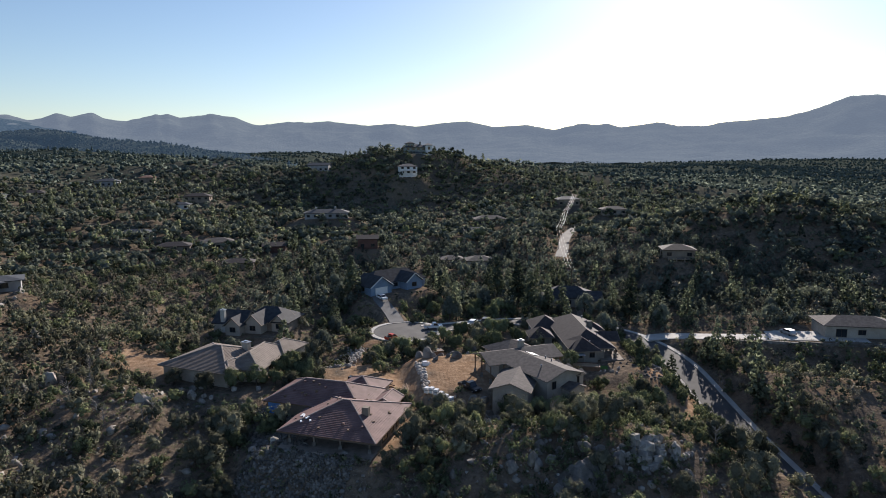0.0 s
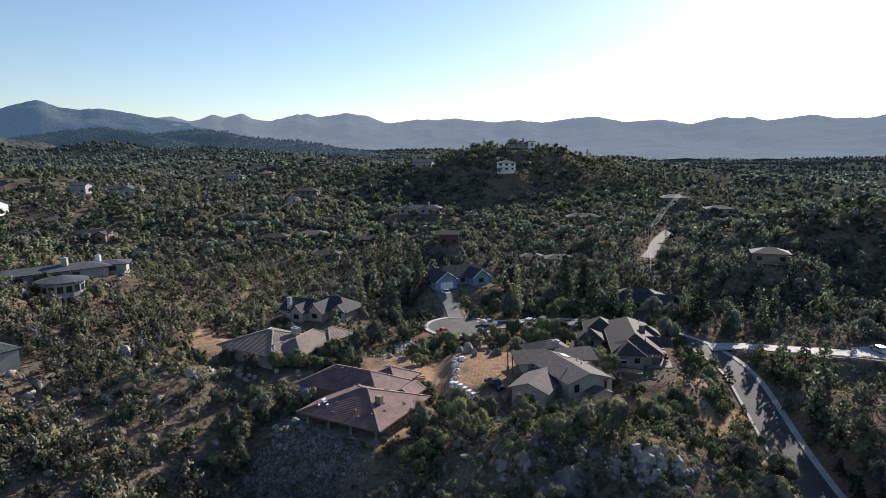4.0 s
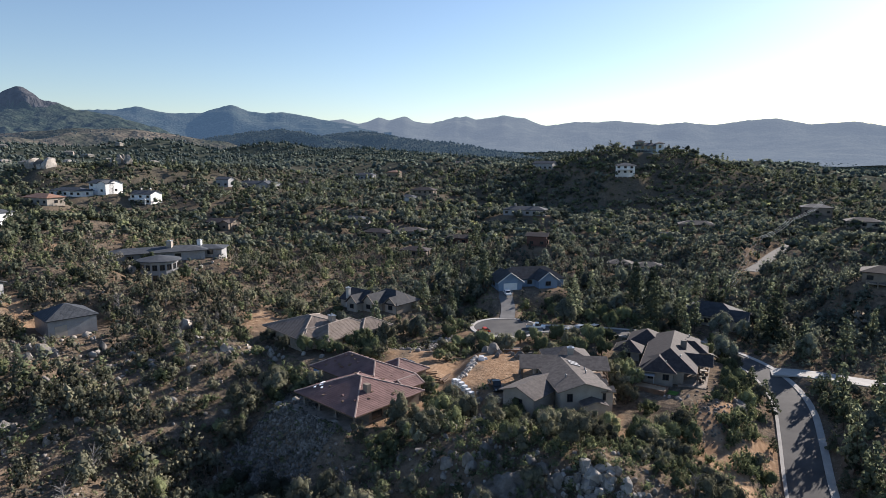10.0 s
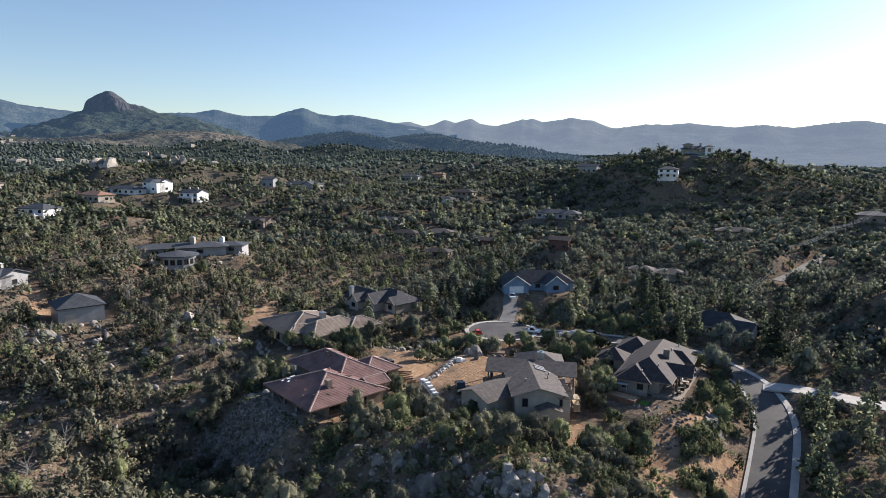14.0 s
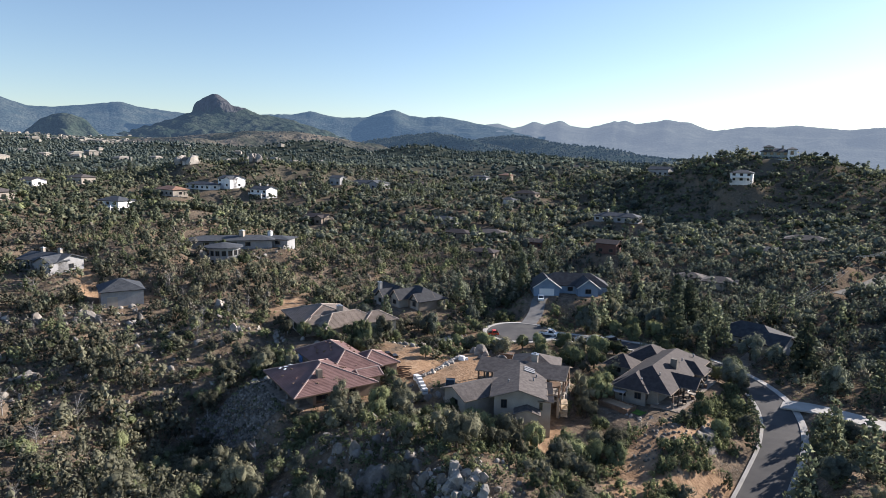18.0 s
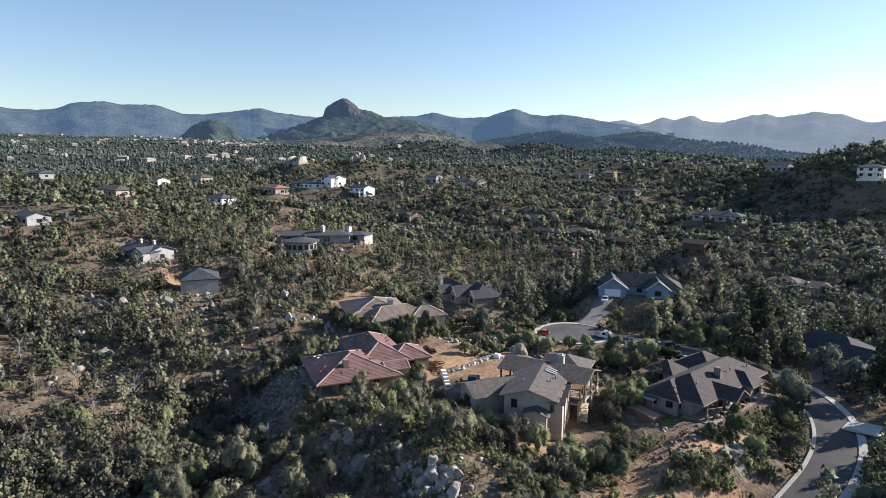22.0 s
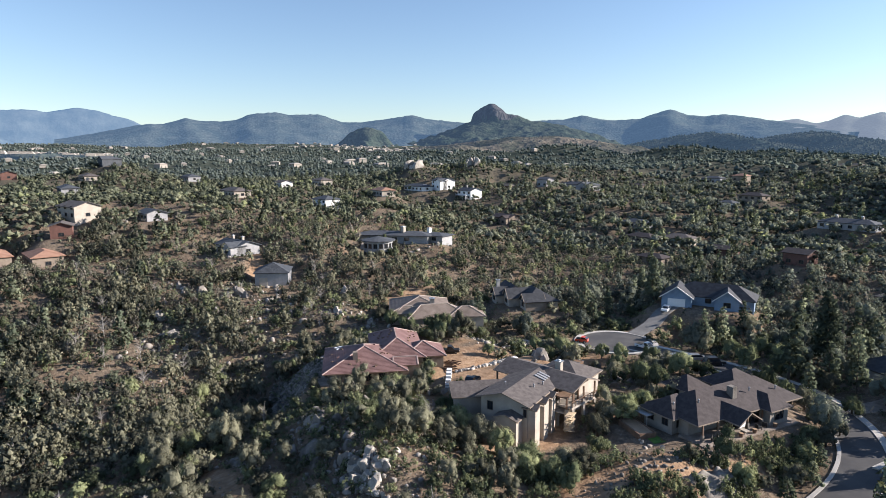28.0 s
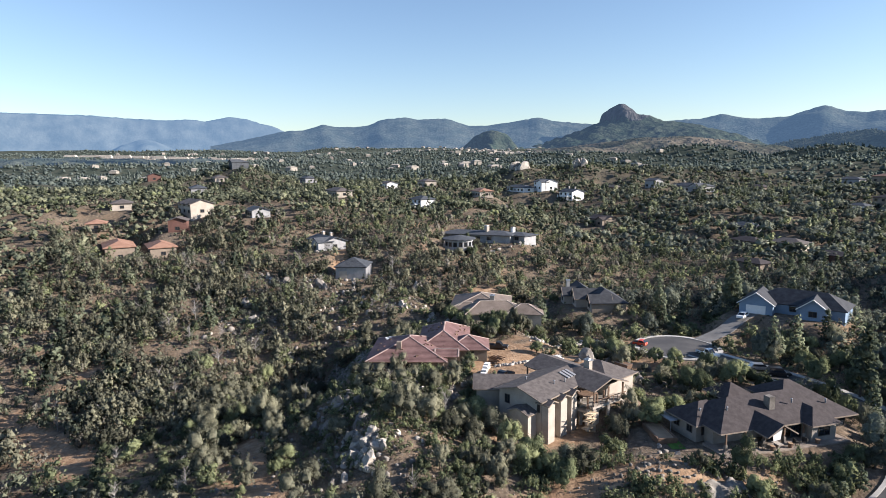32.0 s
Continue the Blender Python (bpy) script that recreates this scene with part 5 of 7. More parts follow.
# blue house
h = tagged(new("blue_house"), "blue sided house with white-edged gables and dark shingles", "house")
wing(h, -15.4, 107.8, 22, 10, 32, 7.0, 9.7, 13.1, "hip", BLUE_SIDING, SHINGLE_BLACK, 0.6, 0.0, [(3, 3, 0.9, 1.6, 1.3), (3, -1, 0.9, 1.6, 1.3)], False)
wing(h, -20.9, 98.8, 9.5, 8.2, -52, 6.9, 9.6, 12.9, "gable", BLUE_SIDING, SHINGLE_BLACK, 0.6, 0.0, [(3, 0, 0.9, 1.4, 1.2)], False)
part("garage_door", Geo().box(*at(-20.9, 98.8, -52, 4.8, 0), 8.1, 0.1, 4.8, 2.3, -52), WHITE, h)
wing(h, -9.4, 105.8, 7.5, 6.5, -52, 7.0, 9.7, 12.6, "gable", BLUE_SIDING, SHINGLE_BLACK, 0.6, 0.0, [(0, 0, 0.9, 1.8, 1.4)], False)
for cx, cy, w, d, z0, z1 in ((-20.9, 98.8, 9.5, 8.2, 9.6, 12.9), (-9.4, 105.8, 7.5, 6.5, 9.7, 12.6)):
    e = w / 2 + 0.64
    for sgn in (-1, 1):
        a0, b0 = Vector((*at(cx, cy, -52, e, sgn * (d / 2 + 0.6)), z0 - 0.1)), Vector((*at(cx, cy, -52, e, 0), z1 - 0.1))
        part("bargeboard", Geo().tube(a0, b0, 0.14, 0.14, 4), WHITE, h)

# metal shed
h = tagged(new("metal_shed"), "plain grey ribbed metal shed with a hip roof", "shed")
wing(h, -102, -1.5, 11.0, 10.6, -20, 8.4, 12.75, 15.4, "hip", METAL_GREY, SHINGLE_BLUE, 0.5, 0.35, [], False)
part("roller_door", Geo().box(*at(-102, -1.5, -20, 5.55, -2.6), 9.8, 0.12, 2.6, 2.8, -20), STUCCO_TAN, h)

# round house
h = tagged(new("round_house"), "pale curved house with grey roofs on a rocky slope", "house")
wing(h, -135, 57, 30, 9, 52, 15.0, 18.2, 19.6, "hip", STUCCO_GREY, SHINGLE_BLUE, 1.2, 0.0, [(3, -9, 0.9, 2, 1.4), (3, -4, 0.9, 2, 1.4), (3, 1, 0.9, 2, 1.4), (3, 6, 0.9, 2, 1.4)], False)
wing(h, -127, 72, 12, 8, 30, 15.0, 18.0, 19.0, "hip", STUCCO_GREY, SHINGLE_BLUE, 1.0, 0.0, [(3, -2, 0.9, 2, 1.4), (3, 2, 0.9, 2, 1.4)], False)
chimney(h, -131.8, 59.4, 18, 21.4, 1.7, 1.4, 20, STUCCO_TAN)
chimney(h, -128.5, 70.0, 18, 20.6, 1.4, 1.4, 20, WHITE)
g, rf, n, tx, ty = Geo(), Geo(), 16, -119.0, 43.0
for i in range(n):
    a0, a1 = 6.2832 * i / n, 6.2832 * (i + 1) / n
    p0, p1 = (tx + 5.6 * math.cos(a0), ty + 5.6 * math.sin(a0)), (tx + 5.6 * math.cos(a1), ty + 5.6 * math.sin(a1))
    q0, q1 = (tx + 6.7 * math.cos(a0), ty + 6.7 * math.sin(a0)), (tx + 6.7 * math.cos(a1), ty + 6.7 * math.sin(a1))
    g.v += [(*p0, 10.0), (*p0, 18.4)]
    rf.v += [(*q0, 18.15), (*q0, 18.45), (tx + 0.01 * math.cos(a0), ty + 0.01 * math.sin(a0), 19.8)]
for i in range(n):
    j = (i + 1) % n
    g.f.append((2 * i, 2 * j, 2 * j + 1, 2 * i + 1))
    rf.f += [(3 * i, 3 * j, 3 * j + 1, 3 * i + 1), (3 * i + 1, 3 * j + 1, 3 * j + 2, 3 * i + 2)]
rf.f.append(tuple(3 * i for i in range(n - 1, -1, -1)))
part("tower_wall", g, STUCCO_GREY, h)
part("tower_roof", rf, SHINGLE_BLUE, h)
for i in range(-7, 4):
    ang = 360 * (i + 0.5) / n
    for zz in (13.2, 16.4):
        window(h, tx + 5.5 * math.cos(radians(ang)), ty + 5.5 * math.sin(radians(ang)), zz, 1.4, 1.7, ang)

# walled house and the house behind the pines
h = tagged(new("walled_house"), "low tan house above a stone retaining wall", "house")
wing(h, 112.5, 50.5, 18, 9, -12, 4.2, 7.4, 9.2, "hip", STUCCO_TAN, SHINGLE, 0.8, 0.0, [(3, -5, 0.1, 2.6, 2.1), (3, 0, 0.8, 1.8, 1.3)], False)
h = tagged(new("pine_house"), "grey house with dark hip roof behind tall pines", "house")
wing(h, 44, 92, 16, 10, -12, 3.6, 6.6, 9.6, "hip", STUCCO_GREY, SHINGLE_BLACK, 0.7, 0.0, [(3, 0, 0.9, 1.8, 1.3)], False)
wing(h, 50, 88, 7, 8, -12, 3.6, 6.4, 8.6, "gable", STUCCO_GREY, SHINGLE_BLACK, 0.6, 0.0, [], False)

# mansion crowning the hill: stepped blocks, a pale tall bay and terraces
h = tagged(new("hilltop_mansion"), "large stepped grey-green mansion with a pale bay crowning the hill", "house")
wing(h, -7, 386, 17, 9, 10, 52.5, 58.5, 60.6, "hip", MANSION_GREY, SHINGLE_BLUE, 0.9, 0.0, [(3, o, 0.8 + 3 * k, 1.8, 1.5) for o in (-6, -2, 2, 6) for k in (0, 1)], False)
wing(h, -11, 385, 6, 6, 10, 58, 61.4, 62.8, "hip", MANSION_GREY, SHINGLE_BLUE, 0.8, 0.0, [(3, -1.2, 0.8, 1.4, 1.4), (3, 1.2, 0.8, 1.4, 1.4)], False)
wing(h, 3.2, 384, 5, 8, 10, 51.5, 60.0, 61.4, "hip", WHITE, SHINGLE_BLUE, 0.7, 0.0, [(3, 0, 1.0, 1.8, 2.2), (3, 0, 5.0, 1.8, 2.2), (0, 0, 4.5, 2.2, 2.0)], False)
wing(h, -8, 378, 11, 5, 10, 50, 54.2, 55.0, "hip", MANSION_GREY, SHINGLE_BLUE, 0.6, 0.0, [(3, -3, 0.8, 1.8, 1.5), (3, 0, 0.8, 1.8, 1.5), (3, 3, 0.8, 1.8, 1.5)], False)
part("terrace_wall", Geo().box(0.5, 376.5, 50.8, 7, 3.5, 5.0, 10), WHITE, h, "white terrace wall")
chimney(h, -3, 387, 58, 62.4, 1.4, 1.0, 10, STUCCO_TAN)

for x, y, z, turn, w, d, high, wall, roof, name, label, hip, stack, storeys, deck, side in FAR_HOUSES:
    h = tagged(new(name), label, "house")
    wins = [(3, o, 0.9 + 2.8 * s, 1.6, 1.3) for s in range(storeys) for o in np.linspace(-w / 2 + 2, w / 2 - 2, max(2, int(w / 4)))]
    wins += [(s, 0, 0.9, 1.6, 1.3) for s in (0, 2)]
    wing(h, x, y, w, d, turn, z, z + high, z + high + d * 0.2, "hip" if hip else "gable", wall, roof, 0.7, 0.0, wins, False)
    if side:
        ox, oy = rot2(w * 0.3, -d * 0.45, turn)
        wing(h, x + ox, y + oy, side, side, turn + 90, z, z + high, z + high + side * 0.28, "gable", wall, roof, 0.5, 0.0, [(2, 0, 0.9, 1.5, 1.3)], False)
    if stack:
        for o in (-0.25, 0.2):
            ox, oy = rot2(w * o, 0.5, turn)
            chimney(h, x + ox, y + oy, z + high, z + high + d * 0.2 + 1.0, 1.0, 0.8, turn)
    if deck:
        ox, oy = rot2(0, -d / 2 - 1.6, turn)
        lev = z + (2.8 if storeys > 1 else 0.2)
        part("deck", Geo().box(x + ox, y + oy, lev, w * 0.8, 3.0, 0.25, turn), wall, h)
        for o in (-0.38, -0.13, 0.13, 0.38):
            px, py = rot2(w * o, -d / 2 - 2.9, turn)
            part("deck_post", Geo().box(x + px, y + py, lev - 2.0, 0.28, 0.28, 6.0, turn), wall, h)

# ---------------------------------------------------------------- rocks


def rock_mesh(seed, flat=0.75, chips=0.35):
    """A weathered boulder of about 1 m radius."""
    bm = bmesh.new()
    bmesh.ops.create_icosphere(bm, subdivisions=3, radius=1.0)
    off = Vector((seed * 7.3, seed * 3.1, seed * 1.7))
    r5 = random.Random(seed)
    cuts = [(Vector((r5.uniform(-1, 1), r5.uniform(-1, 1), r5.uniform(-0.4, 1))).normalized(), r5.uniform(0.42, 0.8)) for _ in range(14)]
    for v in bm.verts:
        p = v.co.copy()
        p *= 1 + chips * noise.noise(p * 1.1 + off) + 0.10 * noise.noise(p * 3.2 + off)
        for n, d in cuts:
            e = p.dot(n) - d
            if e > 0:
                p -= n * e * 0.95
        v.co = Vector((p.x, p.y, p.z * flat))
    me = bpy.data.meshes.new("boulder")
    bm.to_mesh(me)
    bm.free()
    me.materials.append(GRANITE)
    return me


ROCKS = [rock_mesh(s, 0.7 + 0.25 * (s % 3)) for s in range(1, 7)]


def block_mesh(seed):
    """An angular, fractured block of about 1 m radius."""
    bm = bmesh.new()
    bmesh.ops.create_icosphere(bm, subdivisions=3, radius=1.1)
    r5 = random.Random(seed + 50)
    side = [Vector((1, 0, 0)), Vector((-1, 0, 0)), Vector((0, 1, 0)), Vector((0, -1, 0)), Vector((0, 0, 1)), Vector((1, 1, 0.4)), Vector((-1, 0.6, 0.7)), Vector((0.3, -1, 0.8))]
    cuts = [((n + Vector((r5.uniform(-0.4, 0.4), r5.uniform(-0.4, 0.4), r5.uniform(-0.4, 0.4)))).normalized(), r5.uniform(0.5, 0.8)) for n in side]
    for v in bm.verts:
        p = v.co.copy()
        for n, d in cuts + cuts:
            e = p.dot(n) - d
            if e > 0:
                p -= n * e
        v.co = p * (1 + 0.05 * noise.noise(p * 3 + Vector((seed, 0, 0))))
    me = bpy.data.meshes.new("boulder")
    bm.to_mesh(me)
    bm.free()
    me.materials.append(PALEROCK)
    return me


PALE_ROCKS = [block_mesh(s) for s in range(6)]


def boulder(x, y, size, k, label, group, pale=False, sink=0.25, tall=1.0, lift=0.0):
    ob = new("boulder", (PALE_ROCKS if pale else ROCKS)[k % 6])
    q = random.Random(int(x * 31 + y * 17 + k))
    ob.matrix_basis = Matrix.LocRotScale((x, y, gz(x, y) + size * tall * (0.55 - sink) + lift), Euler((q.uniform(-0.3, 0.3), q.uniform(-0.3, 0.3), q.uniform(0, 6.28))),
                                         (size * q.uniform(0.85, 1.25), size * q.uniform(0.8, 1.1), size * tall))
    return tagged(ob, label, "boulder", group)


def boulder_field(n, cx, cy, sx, sy, s0, s1, label, group, pale=False, seed=1, tall=1.0, lift=0.0):
    q = random.Random(seed)
    for k in range(n):
        boulder(cx + q.gauss(0, sx), cy + q.gauss(0, sy), s0 + (s1 - s0) * q.random() ** 2, q.randrange(6), label, group, pale and q.random() < 0.75, 0.25, tall * q.uniform(0.8, 1.2), lift * q.random())


for x, y, s, k, tall in ((11.6, -20.0, 1.35, 4, 1.15), (13.4, -17.2, 1.55, 5, 1.25), (12.4, -20.6, 1.2, 1, 0.8), (14.6, -19.6, 1.3, 0, 0.8), (5.0, -17.6, 1.1, 2, 0.9), (8.6, -18.4, 1.2, 3, 0.8),
                         (16.2, -18.6, 1.0, 4, 1.0), (20.4, -17.6, 1.4, 5, 1.0), (25.2, -19.8, 1.4, 0, 1.1), (22.5, -18.4, 1.2, 2, 1.3), (22.0, -20.6, 1.0, 3, 1.1), (27.3, 0.7, 1.0, 3, 0.8), (-4.5, -13.5, 1.3, 1, 1.2), (2.6, -17.2, 1.0, 5, 0.8), (27.6, -19.0, 1.2, 1, 1.0)):
    boulder(x, y, s, k, "large rounded grey granite boulder on the knoll", "boulders on the knoll", False, 0.2, tall)
boulder_field(16, 10, -18, 6, 4, 0.6, 1.4, "grey granite boulder wedged on the knoll", "boulders on the knoll", False, 2)
boulder_field(60, 30.8, -19.6, 2.8, 2.0, 0.5, 1.1, "pale fractured granite block of the outcrop", "outcrop blocks", True, 3, 0.85, 0.4)
boulder_field(12, 30.2, -18.8, 1.8, 1.3, 0.8, 1.4, "tall pale fractured granite block crowning the outcrop", "outcrop blocks", True, 37, 1.1, 0.5)
boulder_field(9, 16, -42.5, 1.8, 1.6, 0.6, 1.5, "pale granite boulder beside the dirt clearing", "clearing boulders", True, 31, 1.1)
boulder_field(8, 10, -46, 1.6, 1.4, 0.6, 1.4, "pale granite boulder beside the dirt clearing", "clearing boulders", True, 32, 1.1)
boulder_field(14, 8.5, -32, 3.6, 2.2, 0.4, 1.0, "flat grey slab of rock by the dirt clearing", "slabs by the clearing", True, 4, 0.45)
boulder_field(40, 7.5, 3.0, 3.4, 2.4, 0.45, 1.15, "rounded boulder heaped below the house", "boulders below the house", False, 5)
boulder_field(20, 3, 5, 3.5, 3.0, 0.4, 1.2, "pale boulder on the edge of the dirt court", "boulders by the court", True, 6)
boulder_field(15, -1, 37.5, 3.0, 2.2, 0.8, 1.9, "grey granite block in the outcrop by the court", "court outcrop", False, 36, 1.0)
boulder_field(12, 16, 0.5, 5, 1.8, 0.35, 0.9, "half-buried granite boulder on the slope", "slope boulders", True, 7)
boulder_field(11, -64, 9, 4.5, 3.5, 0.5, 1.7, "weathered granite block on the spur", "spur rocks", True, 8, 1.1)
boulder_field(14, -54, 12, 4, 3, 0.5, 1.3, "pale rock on the bank beside the tan house", "spur rocks", True, 9)
for k, (x, y, top) in enumerate([(-122, -37, 2.3), (-97, -25, 2.2), (-92, -14, 2.4), (-85, -38.5, 2.6), (-78, -23, 2.2), (-72, -36, 2.0), (-82, 17, 2.6), (-86, -4, 1.9), (-49, -27, 1.7), (-68, -42, 1.5), (-104, -31, 1.6)]):
    boulder(x, y, top * 0.8, k, "weathered pale granite tor on the west slope", "west slope tors", k % 3 != 1, 0.25, 1.15)
    boulder(x + 1.7, y + 1.2, top * 0.6, k + 2, "weathered pale granite tor on the west slope", "west slope tors", k % 3 == 1, 0.25, 1.0)
    boulder_field(3, x, y, 2.2, 2.2, 0.5, 1.1, "pale granite block beside the tor", "west slope rocks", True, 33 + k, 1.1)
boulder_field(18, 2, 46, 5, 3, 0.6, 1.6, "grey boulder in the bank below the turning circle", "bank rocks", False, 12)
boulder_field(10, -118, 60, 8, 6, 0.6, 1.6, "granite boulder below the curved house", "rocks below the curved house", True, 13)
boulder_field(12, -364, 171, 6, 4, 2.0, 4.6, "great granite tor on the ridge", "ridge tors", True, 14, 1.3)
boulder_field(9, -341, 215, 6, 4, 2.0, 4.2, "great granite tor on the ridge", "ridge tors", True, 15, 1.3)
boulder_field(8, -165, -50, 8, 6, 0.8, 2.2, "pale boulder below the gabled house", "rocks below the gabled house", True, 16)
boulder_field(6, 37.5, 25.5, 2.5, 1.0, 0.3, 0.6, "boulder below the planter", "planter rocks", True, 18)


def rock_face(cx, cy, along, across, turn, high, material, label, seed):
    """Bedrock showing through a slope: jointed ledges that die out into the soil."""
    n, m = 46, 34
    u, v = np.meshgrid(np.linspace(-1, 1, n), np.linspace(-1, 1, m), indexing="ij")
    ox, oy = rot2(u * along, v * across, turn)
    x, y = cx + ox, cy + oy
    cell = np.floor(vnoise(x + 40 * seed, y, 1.7, seed) * 7) / 7 + 0.5 * np.floor(vnoise(x, y + 30 * seed, 0.8, seed + 1) * 5) / 5
    edge = step((1.05 - np.hypot(u, v) - 0.35 * vnoise(x, y, 1.5, seed + 2)) / 0.35)
    z = ground_at(x, y) - 0.25 + edge * (0.3 + high * cell + 0.16 * vnoise(x, y, 0.35, seed + 3))
    i, j = np.meshgrid(np.arange(n - 1), np.arange(m - 1), indexing="ij")
    a = i * m + j
    quads = np.stack([a, a + m, a + m + 1, a + 1], -1).reshape(-1, 4)
    me = bulk("rock_face", np.stack([x, y, z], -1).reshape(-1, 3), quads, material)
    return tagged(new("rock_face", me), label, "rock", kind="structure")


rock_face(50.6, 28.5, 6.0, 2.8, 82, 1.0, RIPRAP, "jointed blue-grey rock face in the cut bank", 1)
rock_face(18.6, -22.6, 5.2, 2.6, 6, 1.4, GRANITE, "broken grey bedrock face on the shaded side of the knoll", 2)
rock_face(7.0, -31.6, 4.4, 2.2, 10, 0.7, GRANITE, "flat grey bedrock ledge beside the dirt clearing", 3)


def stone_heap(name, n, place, s0, s1, material, label, category, seed):
    """Many small stones joined into one mesh."""
    q = np.random.default_rng(seed)
    bm = bmesh.new()
    bmesh.ops.create_icosphere(bm, subdivisions=1, radius=1.0)
    base = np.array([v.co[:] for v in bm.verts])
    tri = np.array([[v.index for v in f.verts] for f in bm.faces])
    bm.free()
    x, y = place(q, n)
    z = ground_at(x, y)
    s = s0 + (s1 - s0) * q.random(len(x)) ** 2
    v = base[None] * (1 + 0.5 * (q.random((len(x), len(base), 1)) - 0.5)) * s[:, None, None] * (0.7 + 0.6 * q.random((len(x), 1, 3)))
    v = v + np.stack([x, y, z + s * 0.2], 1)[:, None, :]
    f = (tri[None] + (np.arange(len(x)) * len(base))[:, None, None]).reshape(-1, 3)
    return tagged(new(name, bulk(name, v.reshape(-1, 3), f, material)), label, category, kind="stuff")


def embankment(q, n):
    u, v = q.random(n) * 27 - 14, q.random(n) * 12.5
    side = q.random(n) < 0.72
    x = np.where(side, -19 + 0.945 * u - 0.326 * (9.4 + v), -19 - 0.945 * (9.6 + v) - 0.326 * (u * 0.55 - 3))
    y = np.where(side, -0.5 - 0.326 * u - 0.945 * (9.4 + v), -0.5 + 0.326 * (9.6 + v) + 0.945 * (u * 0.55 - 3))
    ok = (u < 6 + 0 * v) | ~side
    return x[ok], y[ok]


stone_heap("riprap", 7000, embankment, 0.15, 0.40, RIPRAP, "bank of tipped grey stones below the unfinished house", "stone bank", 21)


def along(line, spread):
    def place(q, n):
        p = np.array(line)
        t = q.random(n) * (len(p) - 1)
        i = t.astype(int)
        w = (t - i)[:, None]
        c = p[i] * (1 - w) + p[np.minimum(i + 1, len(p) - 1)] * w
        return c[:, 0] + q.normal(0, spread, n), c[:, 1] + q.normal(0, spread, n)
    return place


stone_heap("stone_edging", 120, along([(-4.4, 15, 0), (-4.6, 20, 0), (-5.4, 26, 0), (-6.0, 31, 0)], 0.35), 0.3, 0.62, PALEROCK, "row of pale stones edging the dirt court", "stone row", 22)
stone_heap("bank_stones", 420, along([(-34, 38, 0), (-27, 34, 0), (-24, 44, 0), (-22, 52, 0)], 1.6), 0.15, 0.7, PALEROCK, "broken stone along the cut bank", "stones", 23)
stone_heap("rubble", 220, along([(47, 12, 0), (45, 20, 0), (46, 30, 0), (48, 38, 0)], 1.8), 0.1, 0.4, GRANITE, "loose rubble on the cut bank", "stones", 24)
stone_heap("slope_stones", 1500, lambda q, n: (lambda x, y: (x[free_of_works(x, y, 2)], y[free_of_works(x, y, 2)]))(q.uniform(-110, 45, n), q.uniform(-45, 12, n)), 0.12, 0.5, GRANITE,
           "grey stones scattered over the slopes", "stones", 25)

stone_heap("knoll_stones", 320, lambda q, n: (q.normal(16, 11, n), q.normal(-16, 9, n)), 0.1, 0.45, PALEROCK, "pale stones scattered over the knoll", "stones", 27)
stone_heap("west_slope_rocks", 120, lambda q, n: (q.normal(-72, 24, n), q.normal(-12, 15, n)), 0.3, 1.05, PALEROCK, "granite rocks showing through the west slope", "rocks", 26)

# ---------------------------------------------------------------- yard things and vehicles


def car(name, x, y, z, turn, paint, label, length=4.6, high=1.5, truck=False):
    ob = thing(name, x, y, z, turn, label=label, category="truck" if truck else "car")
    L, W = length, 1.85
    side = [(-L / 2, 0.35), (L / 2, 0.35), (L / 2, 0.75), (L / 2 - 0.15, 0.92), (-L / 2 + 0.1, 0.95), (-L / 2, 0.8)]
    part("body", Geo().prism([(a, -W / 2, b) for a, b in side], 0, W, 0), paint, ob)
    c0, c1 = (-0.3, 1.5) if truck else (-L / 2 + 0.35, 1.35)
    cab = [(c0, 0.9), (c1, 0.9), (c1 - 0.75, high), (c0 + (0.15 if truck else 0.45), high)]
    part("cabin", Geo().prism([(a, -W / 2 + 0.1, b) for a, b in cab], 0, W - 0.2, 0), paint, ob)
    glass = [(c0 + 0.2, 0.98), (c1 - 0.12, 0.98), (c1 - 0.72, high - 0.08), (c0 + (0.3 if truck else 0.52), high - 0.08)]
    for s in (-1, 1):
        part("side_window", Geo().prism([(a, s * (W / 2 - 0.09), b) for a, b in glass], 0, s * 0.012, 0), GLASS, ob)
    part("windscreen", Geo().prism([(c1 - 0.06, -W / 2 + 0.2, 0.98), (c1 - 0.06, W / 2 - 0.2, 0.98), (c1 - 0.7, W / 2 - 0.25, high - 0.05), (c1 - 0.7, -W / 2 + 0.25, high - 0.05)], 0.03, 0, 0.03), GLASS, ob)
    if truck:
        part("cargo_bed", Geo().box(-L / 2 + 1.0, 0, 0.98, 1.7, W - 0.3, 0.08), RUBBER, ob)
    for a in (-L / 2 + 0.85, L / 2 - 0.85):
        for s in (-1, 1):
            w = part("wheel", Geo().tube((a, s * (W / 2 - 0.2), 0.33), (a, s * (W / 2 + 0.02), 0.33), 0.33, 0.33, 14), RUBBER, ob)
            part("rim", Geo().tube((a, s * (W / 2 + 0.005), 0.33), (a, s * (W / 2 + 0.03), 0.33), 0.19, 0.17, 10), STEEL, w)
    for s in (-1, 1):
        part("headlight", Geo().box(L / 2 - 0.01, s * 0.65, 0.72, 0.06, 0.35, 0.14), PAINT_WHITE, ob)
        part("tail_light", Geo().box(-L / 2 + 0.02, s * 0.75, 0.75, 0.06, 0.2, 0.14), PAINT_RED, ob)
    return ob


